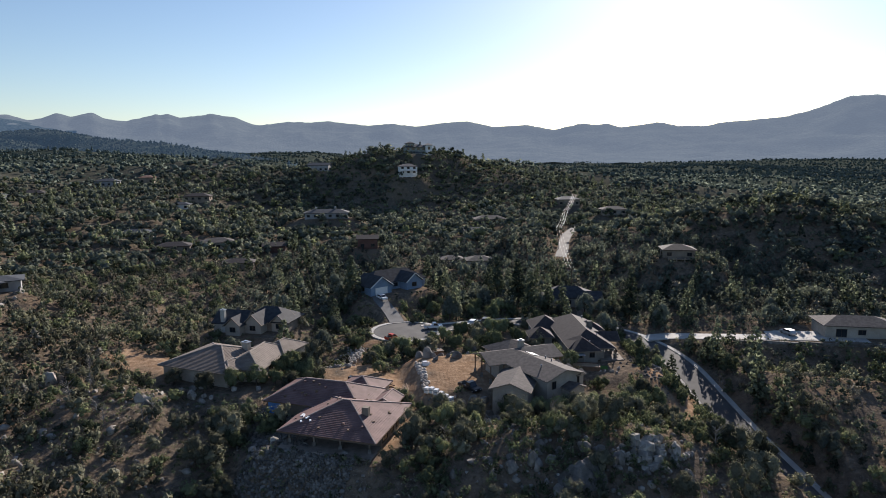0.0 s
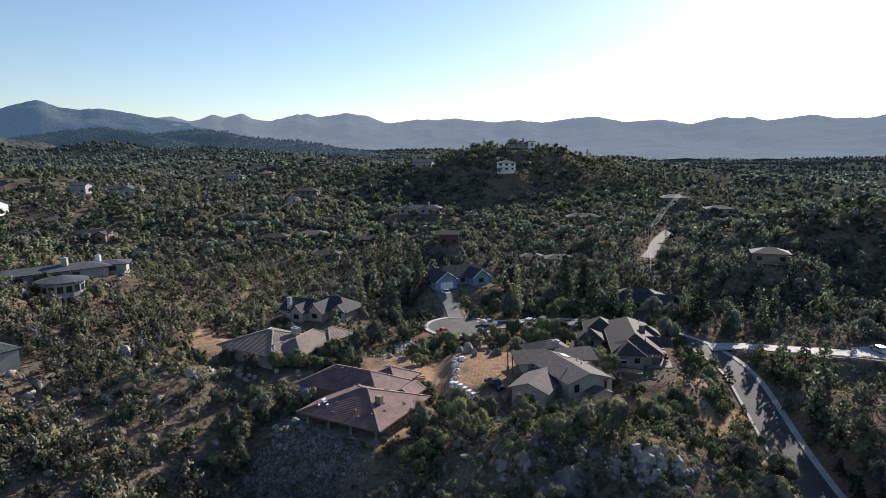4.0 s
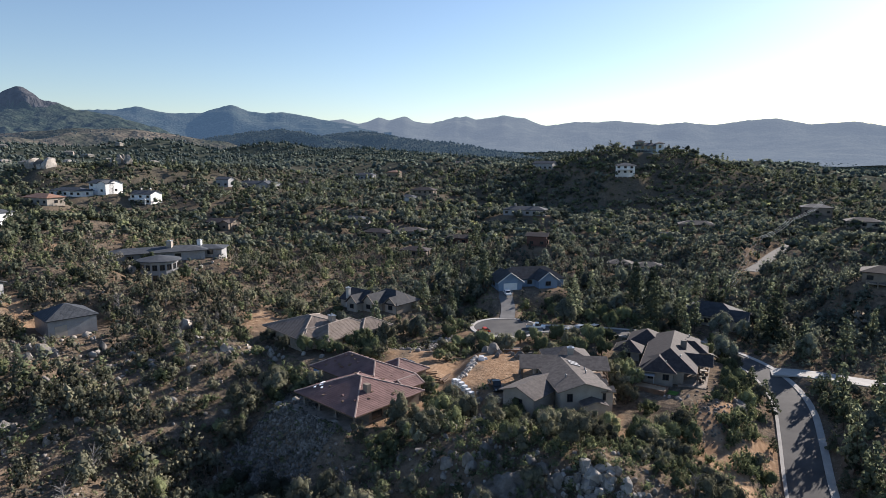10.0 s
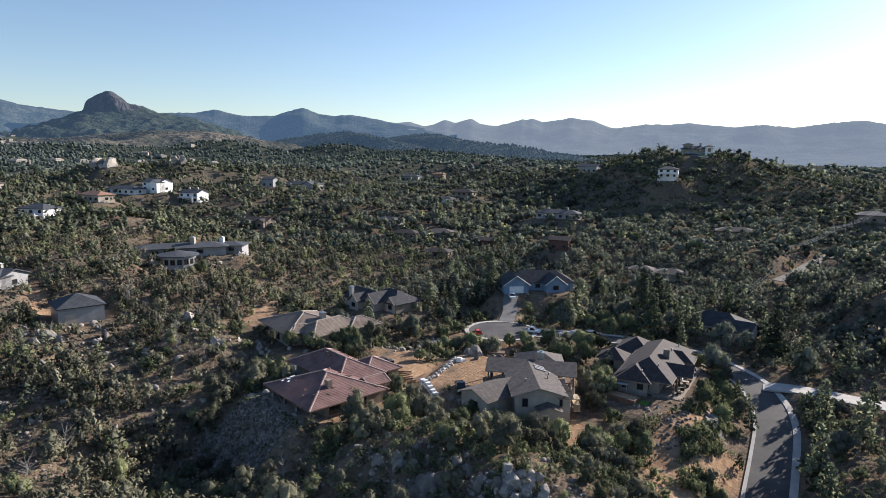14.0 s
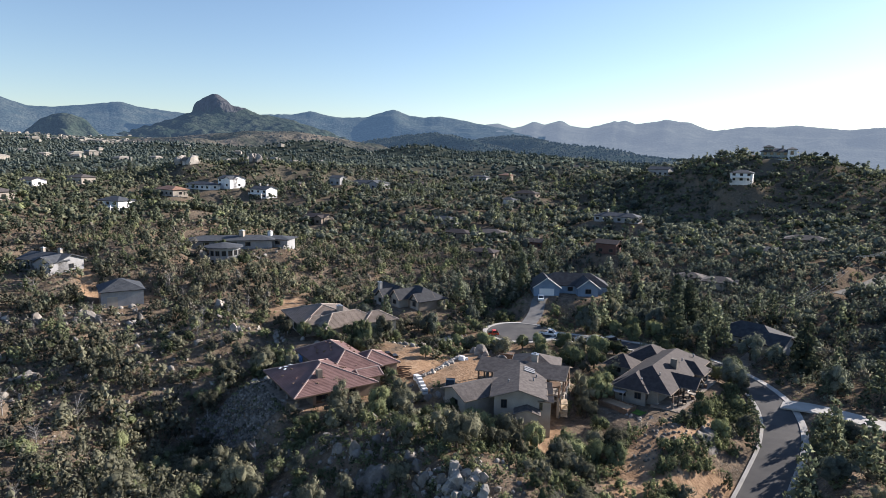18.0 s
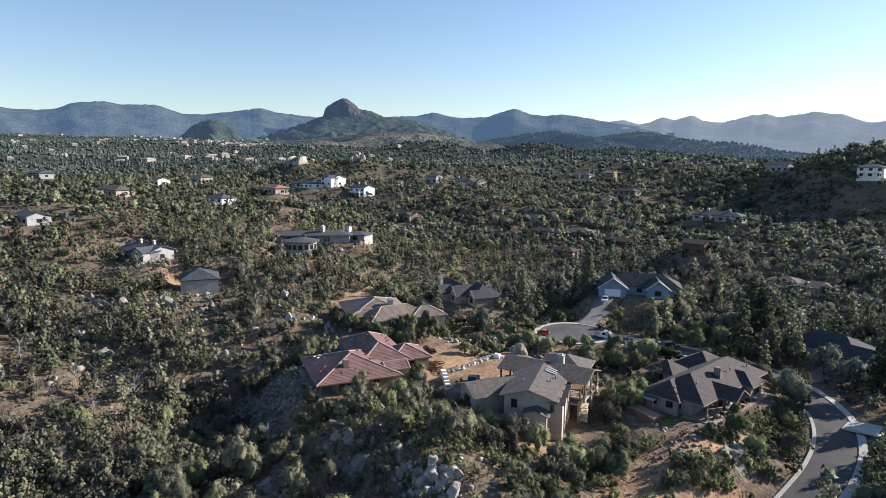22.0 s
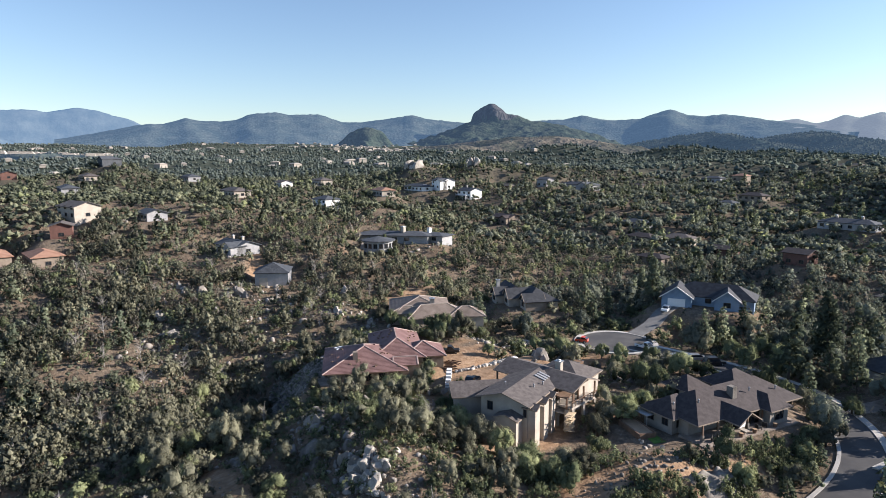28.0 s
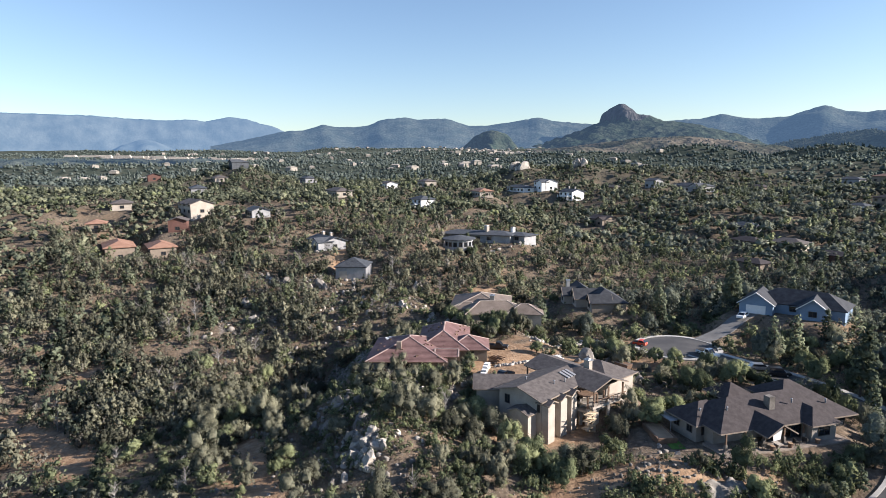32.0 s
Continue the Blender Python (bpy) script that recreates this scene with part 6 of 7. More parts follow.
car("pickup_truck", -20.5, 21.6, gz(-20.5, 21.6), 60, BLACK, "black pickup truck parked on the dirt forecourt", 5.4, 1.75, True)
car("pickup_truck", 4.6, 13.4, gz(4.6, 13.4), -55, BLACK, "dark flatbed truck parked on the dirt court", 5.6, 1.8, True)
car("car", -17.6, 90.6, 6.25, -60, PAINT_WHITE, "white car parked on the blue house's driveway")
car("car", 8.2, 66.6, 2.85, 65, STEEL, "silver car parked beside the road")
car("car", 10.4, 70.6, 2.85, 65, STEEL, "silver car parked beside the road")
car("van", 14.4, 71.6, 2.75, 65, BLACK, "black van parked on the road behind the dark house", 5.0, 1.9)
car("pickup_truck", -1.5, 66.8, 2.87, 10, PAINT_WHITE, "white pickup truck parked on the turning circle", 5.4, 1.75, True)
car("car", 95.5, 52.6, 3.62, 100, STEEL, "silver car parked beside the white driveway")
car("utility_cart", -13.4, 56.6, 2.87, 40, PAINT_RED, "small orange-red utility truck on the turning circle", 3.2, 1.5, True)

skip = thing("dumpster", -1.5, 44.5, gz(-1.5, 44.5), 20, label="brown steel dumpster on the dirt bank", category="dumpster")
part("bin", Geo().prism([(-1.6, -0.9, 0), (1.6, -0.9, 0), (1.9, -0.9, 1.5), (-1.9, -0.9, 1.5)], 0, 1.8, 0), WOOD, skip)
part("rim", Geo().box(0, -0.9, 1.5, 3.9, 0.1, 0.12).box(0, 0.9, 1.5, 3.9, 0.1, 0.12), STEEL, skip)

# wrapped pallets in a row on the dirt court
for k in range(6):
    px, py = -4.2 + 0.95 * k, 13.2 - 0.58 * k
    pl = thing("wrapped_pallet", px, py, gz(px, py), -31, label="pallet of goods wrapped in white plastic on the dirt", category="pallet", group="wrapped pallets")
    part("pallet", Geo().box(0, 0, 0.08, 0.95, 1.2, 0.16), PALEWOOD, pl)
    part("load", Geo().box(0, 0, 0.72, 0.86, 1.1, 1.1, 0, 0.94), PAINT_WHITE, pl)
    part("strap", Geo().box(0, 0, 0.8, 0.89, 1.13, 0.16, 0, 0.99), STUCCO_GREY, pl)

for x, y, n, turn in ((-11, 16.5, 7, 30), (-9, 19.5, 5, 80), (-13, 19, 6, 10)):
    lp = thing("timber_pile", x, y, gz(x, y), turn, label="pile of dark timber and branches on the dirt", category="timber pile", group="timber piles")
    for k in range(n):
        part("log", Geo().tube((-2.2 + 0.3 * (k % 3), -0.9 + 0.35 * k, 0.25 + 0.2 * (k % 2)), (2.0 - 0.2 * (k % 2), -0.7 + 0.3 * k, 0.35 + 0.3 * (k % 3)), 0.16, 0.1, 6), WOOD, lp)

bg = thing("bulk_bag", -4.4, 29.8, gz(-4.4, 29.8), 15, label="slumped white bulk bag on the dirt court", category="bag")
part("sack", Geo().box(0, 0, 0.45, 1.5, 1.2, 0.95, 0, 0.7).box(0.9, 0.5, 0.25, 0.9, 0.8, 0.5, 30, 0.6), PAINT_WHITE, bg)

# planter with lawn, shade roof, terrace furniture
pt = thing("planter", 33.2, 29.6, 3.15, -12, label="timber-sided raised planter beside a small lawn", category="planter")
for x, y, sx, sy in ((0, -1.5, 6.4, 0.25), (0, 1.5, 6.4, 0.25), (-3.1, 0, 0.25, 3.0), (3.1, 0, 0.25, 3.0)):
    part("side_board", Geo().box(x, y, 0.5, sx, sy, 1.0), WOOD, pt)
part("soil", Geo().box(0, 0, 0.4, 6.0, 2.8, 0.8), DIRT, pt)
lawn = new("lawn", Geo().box(37.2, 29.8, 3.12, 2.6, 2.2, 0.3, -12).mesh("lawn", GRASS))
tagged(lawn, "small square of bright green lawn", "lawn", kind="structure")
sh = thing("shade_roof", 31.6, 33.0, 3.3, 0, label="pale flat shade roof on thin posts", category="shade roof")
part("canopy", Geo().box(0, 0, 2.35, 4.2, 3.4, 0.12), STUCCO_GREY, sh)
for x in (-1.9, 1.9):
    for y in (-1.5, 1.5):
        part("post", Geo().box(x, y, 1.15, 0.12, 0.12, 2.3), STEEL, sh)
for x, y, t in ((42.8, 37.0, 20), (43.2, 39.0, 90), (42.6, 41.4, 10), (43.2, 47.5, 75), (43.0, 49.4, 120)):
    ch = thing("patio_chair", x, y, 3.6, t, label="dark wicker armchair on the terrace", category="chair", group="terrace chairs")
    part("seat", Geo().box(0, 0, 0.4, 0.75, 0.75, 0.14), RUBBER, ch)
    part("backrest", Geo().box(-0.36, 0, 0.7, 0.12, 0.75, 0.6), RUBBER, ch)
    for s in (-1, 1):
        part("armrest", Geo().box(0, s * 0.36, 0.58, 0.75, 0.1, 0.08), RUBBER, ch)
    for a in (-0.32, 0.32):
        for b in (-0.32, 0.32):
            part("leg", Geo().box(a, b, 0.17, 0.07, 0.07, 0.34), RUBBER, ch)
tb = thing("fire_table", 43.0, 44.0, 3.6, 0, label="low pale stone table on the terrace", category="table")
part("tabletop", Geo().box(0, 0, 0.62, 1.5, 1.0, 0.1), PALEROCK, tb)
part("pedestal", Geo().box(0, 0, 0.28, 0.8, 0.6, 0.56), GRANITE, tb)
for x, y in ((43.7, 45.8), (43.8, 51.0), (43.7, 42.4)):
    pot = thing("flower_pot", x, y, 3.6, 0, label="brown clay pot on the terrace edge", category="pot", group="terrace pots")
    part("pot", Geo().tube((0, 0, 0), (0, 0, 0.7), 0.28, 0.42, 10), WOOD, pot)
    part("soil", Geo().tube((0, 0, 0.68), (0, 0, 0.72), 0.36, 0.36, 10), DIRT, pot)

# retaining walls
rw = tagged(new("retaining_wall"), "long grey block retaining wall below the white driveway", "wall", kind="structure")
pts = [(79, 50.0, 2.8), (86, 47.6, 3.2), (94, 45.0, 3.6), (102, 42.2, 4.0), (112, 39.6, 4.3), (124, 37.5, 4.4)]
for k in range(5):
    a, b = Vector(pts[k]), Vector(pts[k + 1])
    d = (b - a)
    ang = math.degrees(math.atan2(d.y, d.x))
    mid = (a + b) / 2
    for lay in range(6):
        part("block_course", Geo().box(mid.x, mid.y + 0.05 * lay, mid.z - 3.6 + 0.62 * lay + 0.3, d.length + 0.1, 0.5, 0.58, ang), GRANITE, rw)

# power line
for x, y in ((49, 108), (60, 178), (76, 232)):
    up = thing("utility_pole", x, y, gz(x, y) - 0.3, 15, label="weathered wooden utility pole with crossarm", category="utility pole", group="power line poles")
    part("pole", Geo().tube((0, 0, 0), (0, 0, 11), 0.17, 0.11, 8), BARK, up)
    part("crossarm", Geo().box(0, 0, 10.3, 2.6, 0.14, 0.16), BARK, up)
    for o in (-1.15, 0.0, 1.15):
        part("insulator", Geo().tube((o, 0, 10.38), (o, 0, 10.6), 0.06, 0.05, 6), PAINT_WHITE, up)
for o in (-1.15, 0.0, 1.15):
    line, spans = Geo(), [(49, 108), (60, 178), (76, 232), (98, 300)]
    for (ax, ay), (bx, by) in zip(spans[:-1], spans[1:]):
        za, zb = gz(ax, ay) + 10.3, gz(bx, by) + 10.3
        for k in range(8):
            s, t = k / 8, (k + 1) / 8
            P = lambda q: (ax + (bx - ax) * q + o * 0.96, ay + (by - ay) * q - o * 0.26, za + (zb - za) * q - 6.0 * q * (1 - q))
            line.tube(P(s), P(t), 0.04 if ay > 150 else 0.014, 0.04 if ay > 150 else 0.014, 4)
    tagged(new("power_wire", line.mesh("power_wire", STEEL)), "bright wire strung between utility poles", "wire", "power wires", "structure")

# ---------------------------------------------------------------- plants


def unit(v):
    return v / np.maximum(np.linalg.norm(v, axis=-1, keepdims=True), 1e-6)


def outward(tri, lobe, centre, squash=1.0):
    """Each corner with the way its leaves face: away from its lobe and from the crown's middle."""
    way = unit(0.9 * lobe + 0.8 * unit((tri - np.array(centre)) * np.array((1, 1, squash))) + np.array((0, 0, 0.12)))
    return np.concatenate([tri, way], -1)


def sprigs(r, centres, radii, n, size, flat=1.0, slim=1.0, middle=(0, 0, 0.45), squash=1.0, loose=0.5):
    """Leaf sprays scattered over lobes: corners and facings as an array (n, 3, 6)."""
    k = r.choice(len(centres), n, p=radii ** 2 / (radii ** 2).sum())
    d = unit(r.normal(size=(n, 3)))
    d[:, 2] = np.where(d[:, 2] < -0.5, -d[:, 2], d[:, 2])
    p = centres[k] + d * (radii[k] * (0.70 + loose * r.random(n) ** 1.5))[:, None] * np.array((1, 1, flat))
    nrm = unit(d + 0.36 * r.normal(size=(n, 3)))
    u = unit(np.cross(nrm, r.normal(size=(n, 3))))
    v = np.cross(nrm, u)
    s = (size * (0.6 + 0.8 * r.random(n)))[:, None]
    a = s * (0.75 + 0.5 * r.random((n, 1)))
    s, a = s * 1.25 * slim, a * 1.25
    tri = np.stack([p - u * s - v * a * 0.55, p + u * s - v * a * 0.5, p + v * a * 1.1], 1)
    return outward(tri, np.repeat(d[:, None], 3, 1), middle, squash)


# an eight-sided and a twenty-sided lump: corners and triangles
G = (1 + 5 ** 0.5) / 2
OCTA = (np.array([(1, 0, 0), (-1, 0, 0), (0, 1, 0), (0, -1, 0), (0, 0, 1), (0, 0, -1)], dtype=float),
        np.array([(0, 2, 4), (2, 1, 4), (1, 3, 4), (3, 0, 4), (2, 0, 5), (1, 2, 5), (3, 1, 5), (0, 3, 5)]))
ICO = (np.array([(-1, G, 0), (1, G, 0), (-1, -G, 0), (1, -G, 0), (0, -1, G), (0, 1, G), (0, -1, -G), (0, 1, -G), (G, 0, -1), (G, 0, 1), (-G, 0, -1), (-G, 0, 1)]) / math.hypot(1, G),
       np.array([(0, 11, 5), (0, 5, 1), (0, 1, 7), (0, 7, 10), (0, 10, 11), (1, 5, 9), (5, 11, 4), (11, 10, 2), (10, 7, 6), (7, 1, 8),
                 (3, 9, 4), (3, 4, 2), (3, 2, 6), (3, 6, 8), (3, 8, 9), (4, 9, 5), (2, 4, 11), (6, 2, 10), (8, 6, 7), (9, 8, 1)]))


def lump(r, solid, centre, radius, rough=0.2, middle=(0, 0, 0.45), squash=1.0):
    """A knobbly mass of leaves: corners and facings as an array (n, 3, 6)."""
    p, f = solid
    q = p * (1 + rough * r.normal(size=(len(p), 1))) * radius + 0.12 * radius * r.normal(size=p.shape) + centre
    return outward(q[f], p[f], middle, squash)


def bush_crown(seed, n, size, lobes=9, tall=1.0, slim=1.0, cores=0, full=0.84, solid=ICO, loose=0.5):
    """A rounded, uneven crown about 1 m in radius standing on the ground: leafy masses with loose sprays round them."""
    r = np.random.default_rng(seed)
    ang = r.random(lobes) * 6.2832
    rad = 0.18 + 0.34 * r.random(lobes) ** 1.3
    off = np.sqrt(r.random(lobes)) * 0.76
    c = np.stack([off * np.cos(ang), off * np.sin(ang), 0.22 + (0.25 + 1.15 * r.random(lobes)) * tall * (1 - 0.5 * off)], 1)
    leaves = sprigs(r, c, rad, n, size, 1.0, slim, loose=loose)
    if not cores:
        return leaves
    pick = np.argsort(-rad)[:cores]
    return np.concatenate([leaves] + [lump(r, solid, c[k], rad[k] * full) for k in pick])


def far_crown(seed, solid=OCTA, lobes=1):
    """A whole tree crown of 1 m radius as one or two masses, for woods far off."""
    r = np.random.default_rng(seed)
    out = [lump(r, solid, np.array((0, 0, 0.75)), np.array((0.95, 0.95, 0.9)), 0.16)]
    for _ in range(lobes - 1):
        out.append(lump(r, solid, np.array((r.uniform(-0.6, 0.6), r.uniform(-0.6, 0.6), r.uniform(0.9, 1.35))), r.uniform(0.5, 0.7), 0.16))
    return np.concatenate(out)


def far_spire(seed):
    """A conifer of 1 m height as two stacked masses, for woods far off."""
    r = np.random.default_rng(seed)
    w = r.uniform(0.19, 0.26)
    return np.concatenate([lump(r, OCTA, np.array((0, 0, 0.42)), np.array((w, w, 0.34)), 0.1, (0, 0, 0.5), 0.25), lump(r, OCTA, np.array((0, 0, 0.74)), np.array((w * 0.62, w * 0.62, 0.30)), 0.1, (0, 0, 0.5), 0.25)])


def pine_crown(seed, n, size, slim=0.26):
    """A conifer 1 m high: tiers of drooping boughs, thinning to the top."""
    r = np.random.default_rng(seed)
    m = 34
    hgt = 0.2 + 0.8 * (np.arange(m) / m) ** 0.9
    ang = np.arange(m) * 2.4 + r.random(m)
    out = slim * (1.08 - hgt) ** 0.75 * (0.6 + 0.6 * r.random(m))
    c = np.stack([out * np.cos(ang) * 0.75, out * np.sin(ang) * 0.75, hgt - 0.03 * r.random(m)], 1)
    rad = 0.035 + 0.075 * (1.06 - hgt) * (0.7 + 0.6 * r.random(m))
    return sprigs(r, c, rad, n, size, 0.6, 1.0, (0, 0, 0.5), 0.25)


def planted(name, templates, xs, ys, zs, radius, height, material, label, category, r):
    """Many plants joined into one mesh; each takes a template, a turn and a size."""
    which = r.integers(0, len(templates), len(xs))
    turn = r.random(len(xs)) * 6.2832
    tint = r.random(len(xs))
    vs, ts, ns = [], [], []
    for k, t in enumerate(templates):
        i = np.nonzero(which == k)[0]
        if not len(i):
            continue
        c, s = np.cos(turn[i])[:, None], np.sin(turn[i])[:, None]
        q = t.reshape(-1, 6)
        x = (q[None, :, 0] * c - q[None, :, 1] * s) * radius[i][:, None] + xs[i][:, None]
        y = (q[None, :, 0] * s + q[None, :, 1] * c) * radius[i][:, None] + ys[i][:, None]
        z = q[None, :, 2] * height[i][:, None] + zs[i][:, None]
        vs.append(np.stack([x, y, z], -1).reshape(-1, 3))
        ts.append(np.repeat(tint[i], len(q)))
        ns.append(np.stack([q[None, :, 3] * c - q[None, :, 4] * s, q[None, :, 3] * s + q[None, :, 4] * c, q[None, :, 5] + 0 * c], -1).reshape(-1, 3))
    v = np.concatenate(vs)
    f = np.arange(len(v)).reshape(-1, 3)
    me = bulk(name, v, f, material, np.concatenate(ts), False, np.concatenate(ns))
    return tagged(new(name, me), label, category, kind="stuff")


# stretches where plants stand wider apart: centre, radius, share left out
OPEN_GROUND = [(9, -14, 12, 0.6), (27, -18, 11, 0.4), (12, -32, 10, 0.4), (34, -6, 10, 0.3), (45, 14, 12, 0.5), (-60, 5, 18, 0.35), (36, -21, 9, 0.5), (-82, -20, 22, 0.3), (-108, 30, 14, 0.4), (-52, -28, 12, 0.25), (-5, 350, 75, 0.6), (-113, 37, 8, 0.8), (-122, -24, 6, 0.9)]


def in_view(x, y):
    """The fan of land that lies before the flight."""
    az = np.degrees(np.arctan2(x - 70, y + 62))
    return (az > -116) & (az < 46) & (np.hypot(x - 62, y + 100) > 36) & (np.hypot(x - 118, y + 30) > 36) & (np.hypot(x + 5, y + 112) > 36)


def scatter(r, n, r0, r1, room, clump=0.35, size=14.0, even=0.5, low=False):
    rad = (r0 ** (2 * even) + (r1 ** (2 * even) - r0 ** (2 * even)) * r.random(n)) ** (1 / (2 * even))
    a = r.random(n) * 6.2832
    x, y = rad * np.sin(a), 15 + rad * np.cos(a)
    ok = in_view(x, y) & (vnoise(x, y, size, 6) * 0.7 + 0.3 * r.random(n) > clump)
    x, y = x[ok], y[ok]
    ok = free_of_works(x, y, room)
    for line, half in TRACKS:
        ok &= line_near(line, x, y)[0] > half * 0.8
    for cx, cy, rad in YARDS:
        ok &= np.hypot(x - cx, y - cy) > rad
    for cx, cy, rad in () if low else CLEARINGS:
        ok &= np.hypot(x - cx, y - cy) > rad
    for cx, cy, rad, share in () if low else OPEN_GROUND:
        ok &= (np.hypot(x - cx, y - cy) > rad) | (r.random(len(x)) > share)
    return x[ok], y[ok]


def tree_kind(name, seed, crown, leaf, trunk_r, tall, limbs, label, category, group):
    """A tree of 1 m crown radius (or height): tapered trunk with limbs, and its crown."""
    ob = thing(name, 0, 0, 0, 0, label=label, category=category, group=group)
    q = random.Random(seed)
    t = Geo().tube((0, 0, -0.15), (0.02, 0.02, tall * 0.55), trunk_r, trunk_r * 0.6, 7).tube((0.02, 0.02, tall * 0.55), (0.05, 0.0, tall * 0.95), trunk_r * 0.6, trunk_r * 0.2, 6)
    for k in range(limbs):
        a, h0 = q.uniform(0, 6.28), tall * q.uniform(0.25, 0.8)
        ln = q.uniform(0.3, 0.55) * min(1.0, tall) * (0.6 if crown is None else 1.0) * (0.3 if trunk_r < 0.02 else 1.0)
        limb = t if crown is None else Geo()
        limb.tube((0.01, 0.01, h0), (math.cos(a) * ln, math.sin(a) * ln, h0 + ln * q.uniform(0.5, 1.1)), trunk_r * 0.4, trunk_r * 0.12, 5)
        if crown is not None:
            part("limb", limb, BARK, ob)
    tk = part("trunk", t, BARK, ob)
    if crown is None:
        tagged(tk, kind="stuff")
    if crown is not None:
        v = crown.reshape(-1, 6)
        me = bulk("crown", v[:, :3], np.arange(len(v)).reshape(-1, 3), leaf, np.zeros(len(v)), False, v[:, 3:])
        c = new("crown", me)
        c.parent = ob
    return ob


def set_out(kind, spots, size, q, stretch=(0.8, 1.4)):
    """Copies of the model trees, each at its spot with a size of its own; the models take the first spots."""
    models = list(kind)
    for k, (x, y) in enumerate(spots):
        s = size(q)
        m = Matrix.LocRotScale((x, y, gz(x, y)), Euler((q.uniform(-0.05, 0.05), q.uniform(-0.05, 0.05), q.uniform(0, 6.28))), (s, s, s * q.uniform(*stretch)))
        if k < len(models):
            models[k].matrix_basis = m
        else:
            ob = copy_thing(models[k % len(models)], pose(0, 0, 0))
            ob.matrix_basis = m


r = np.random.default_rng(11)
near_bush = [bush_crown(s, 390, 0.058, 18, 0.85 + 0.1 * s, 0.75, 10, 0.68, OCTA) for s in range(6)]
slope_bush = [bush_crown(200 + s, 118, 0.085, 14, 0.85 + 0.1 * s, 0.8, 5, 0.56, OCTA) for s in range(6)]
small_bush = [bush_crown(10 + s, 26, 0.19, 6, 1.0, 0.55) for s in range(5)]
mid_bush = [bush_crown(20 + s, 36, 0.112, 8, 0.95, 0.85, 3, 0.80, OCTA, 0.40) for s in range(8)]
far_bush = [bush_crown(40 + s, 8, 0.26, 5, 0.8, 1.0, 1, 1.1, ICO, 0.3) for s in range(4)]
distant_bush = [far_crown(50 + s) for s in range(4)]
mid_pine = [pine_crown(60 + s, 100, 0.045) for s in range(4)]
far_pine = [far_spire(70 + s) for s in range(4)]

# trees of their own, nearest to the flight
q = random.Random(31)
x, y = scatter(r, 2600, 0, 62, 2.2, 0.34, 9, 1.0)
keep = (y < 34) & (x > -45) & (x < 56)
spots = list(zip(x[keep].tolist(), y[keep].tolist()))[:230]
kinds = [tree_kind("juniper_tree", 100 + k, bush_crown(100 + k, 1700, 0.036, 22, 1.0 + 0.22 * k, 0.7, 14, 0.66, ICO), LEAF, 0.10, 1.2, 6, "grey-green juniper with an uneven rounded crown", "tree", "junipers on the near slope") for k in range(4)]
set_out(kinds, spots[:150], lambda q: 1.0 + 1.8 * q.random() ** 1.3, q)
kinds = [tree_kind("scrub_oak", 120 + k, bush_crown(120 + k, 1600, 0.036, 19, 0.95 + 0.15 * k, 0.7, 12, 0.66, ICO), OAK, 0.09, 1.1, 6, "bright green scrub oak with spreading crown", "tree", "scrub oaks on the near slope") for k in range(3)]
set_out(kinds, spots[150:], lambda q: 0.8 + 1.6 * q.random() ** 1.3, q)
oaks = [(27.5, 27.0), (29.8, 30.5), (26.8, 32.5), (29.2, 24.3), (27.2, 36.5), (25.0, 36.0), (37.2, 11.2), (38.6, 7.2), (33.6, 6.6), (40.2, 11.6), (36.2, 4.4), (41.6, 8.0),
        (14.6, 1.0), (-15.0, 29.5), (18.0, 0.8), (-3.0, 45.0), (-8.0, 42.0), (4.0, 52.0), (10.0, 56.0), (14.0, 50.0), (17.0, 58.0), (8.0, 48.0), (20.0, 48.0), 
        (-29.0, 22.0), (-33.0, 17.5), (-36.5, 19.5), (-31.5, 25.0), (-12.5, 50.0), (-16.0, 44.0), (51.5, 33.0), (54.0, 41.0), (-44.5, 17.0), (-40.5, 19.5), (-50.0, 15.5), (-34.5, 28.0), (-36.0, 25.0), (-58.0, 20.0), (-128, 44.5), (-131, 49), (-125, 52), (-141, 51), (-112, 46), (-110, 40), (1, 56), (6, 60.5), (12, 57), (-2, 53), (-30, 90), (-1, 92), (47, 61), (43.5, 63.5), (39.5, 66), (34.5, 67.5), (29.5, 68), (50, 55.5), (48.5, 53), (50.5, 49), (49, 61), (27, 63.5), (45, 71.5), (37, 77), (-1, 87), (4, 83), (7, 89), (1, 94), (9, 96), (6, 78), (11, 82), (13, 90), (16, 97), (20, 88), (-4, 92), (3, 99), (24, 81), (17, 79), (10.5, 60.5), (14.5, 61), (19, 62), (-13.5, 46), (-10, 47.5), (-22, 53), (-36, 52), (-33, 55), (21, 3.2), (24.3, 4.0), (17, 3.4), (11.5, 4.0), (20, 0.5), (28.5, 5.0)]
big_oaks = [tree_kind("live_oak", 180 + k, bush_crown(180 + k, 2200, 0.032, 28, 1.1, 0.7, 17, 0.66, ICO), OAK if k else LEAF, 0.10, 1.15, 7, "large full-crowned green oak beside the houses", "tree", "large oaks by the houses") for k in range(3)]
set_out(big_oaks, oaks, lambda q: q.uniform(1.6, 2.8), q, (1.0, 1.3))
x, y = scatter(r, 1600, 40, 120, 3.0, 0.42, 30, 1.0)
keep = (y > 40) & (x > -60)
spots = list(zip(x[keep].tolist(), y[keep].tolist()))[:50] + [(33.5, 86.0), (68.5, 38.0), (70.5, 24.0), (68.0, 8.0), (71.0, 46.0), (67.5, 16.5), (69.5, -4.0), (74, 30)]
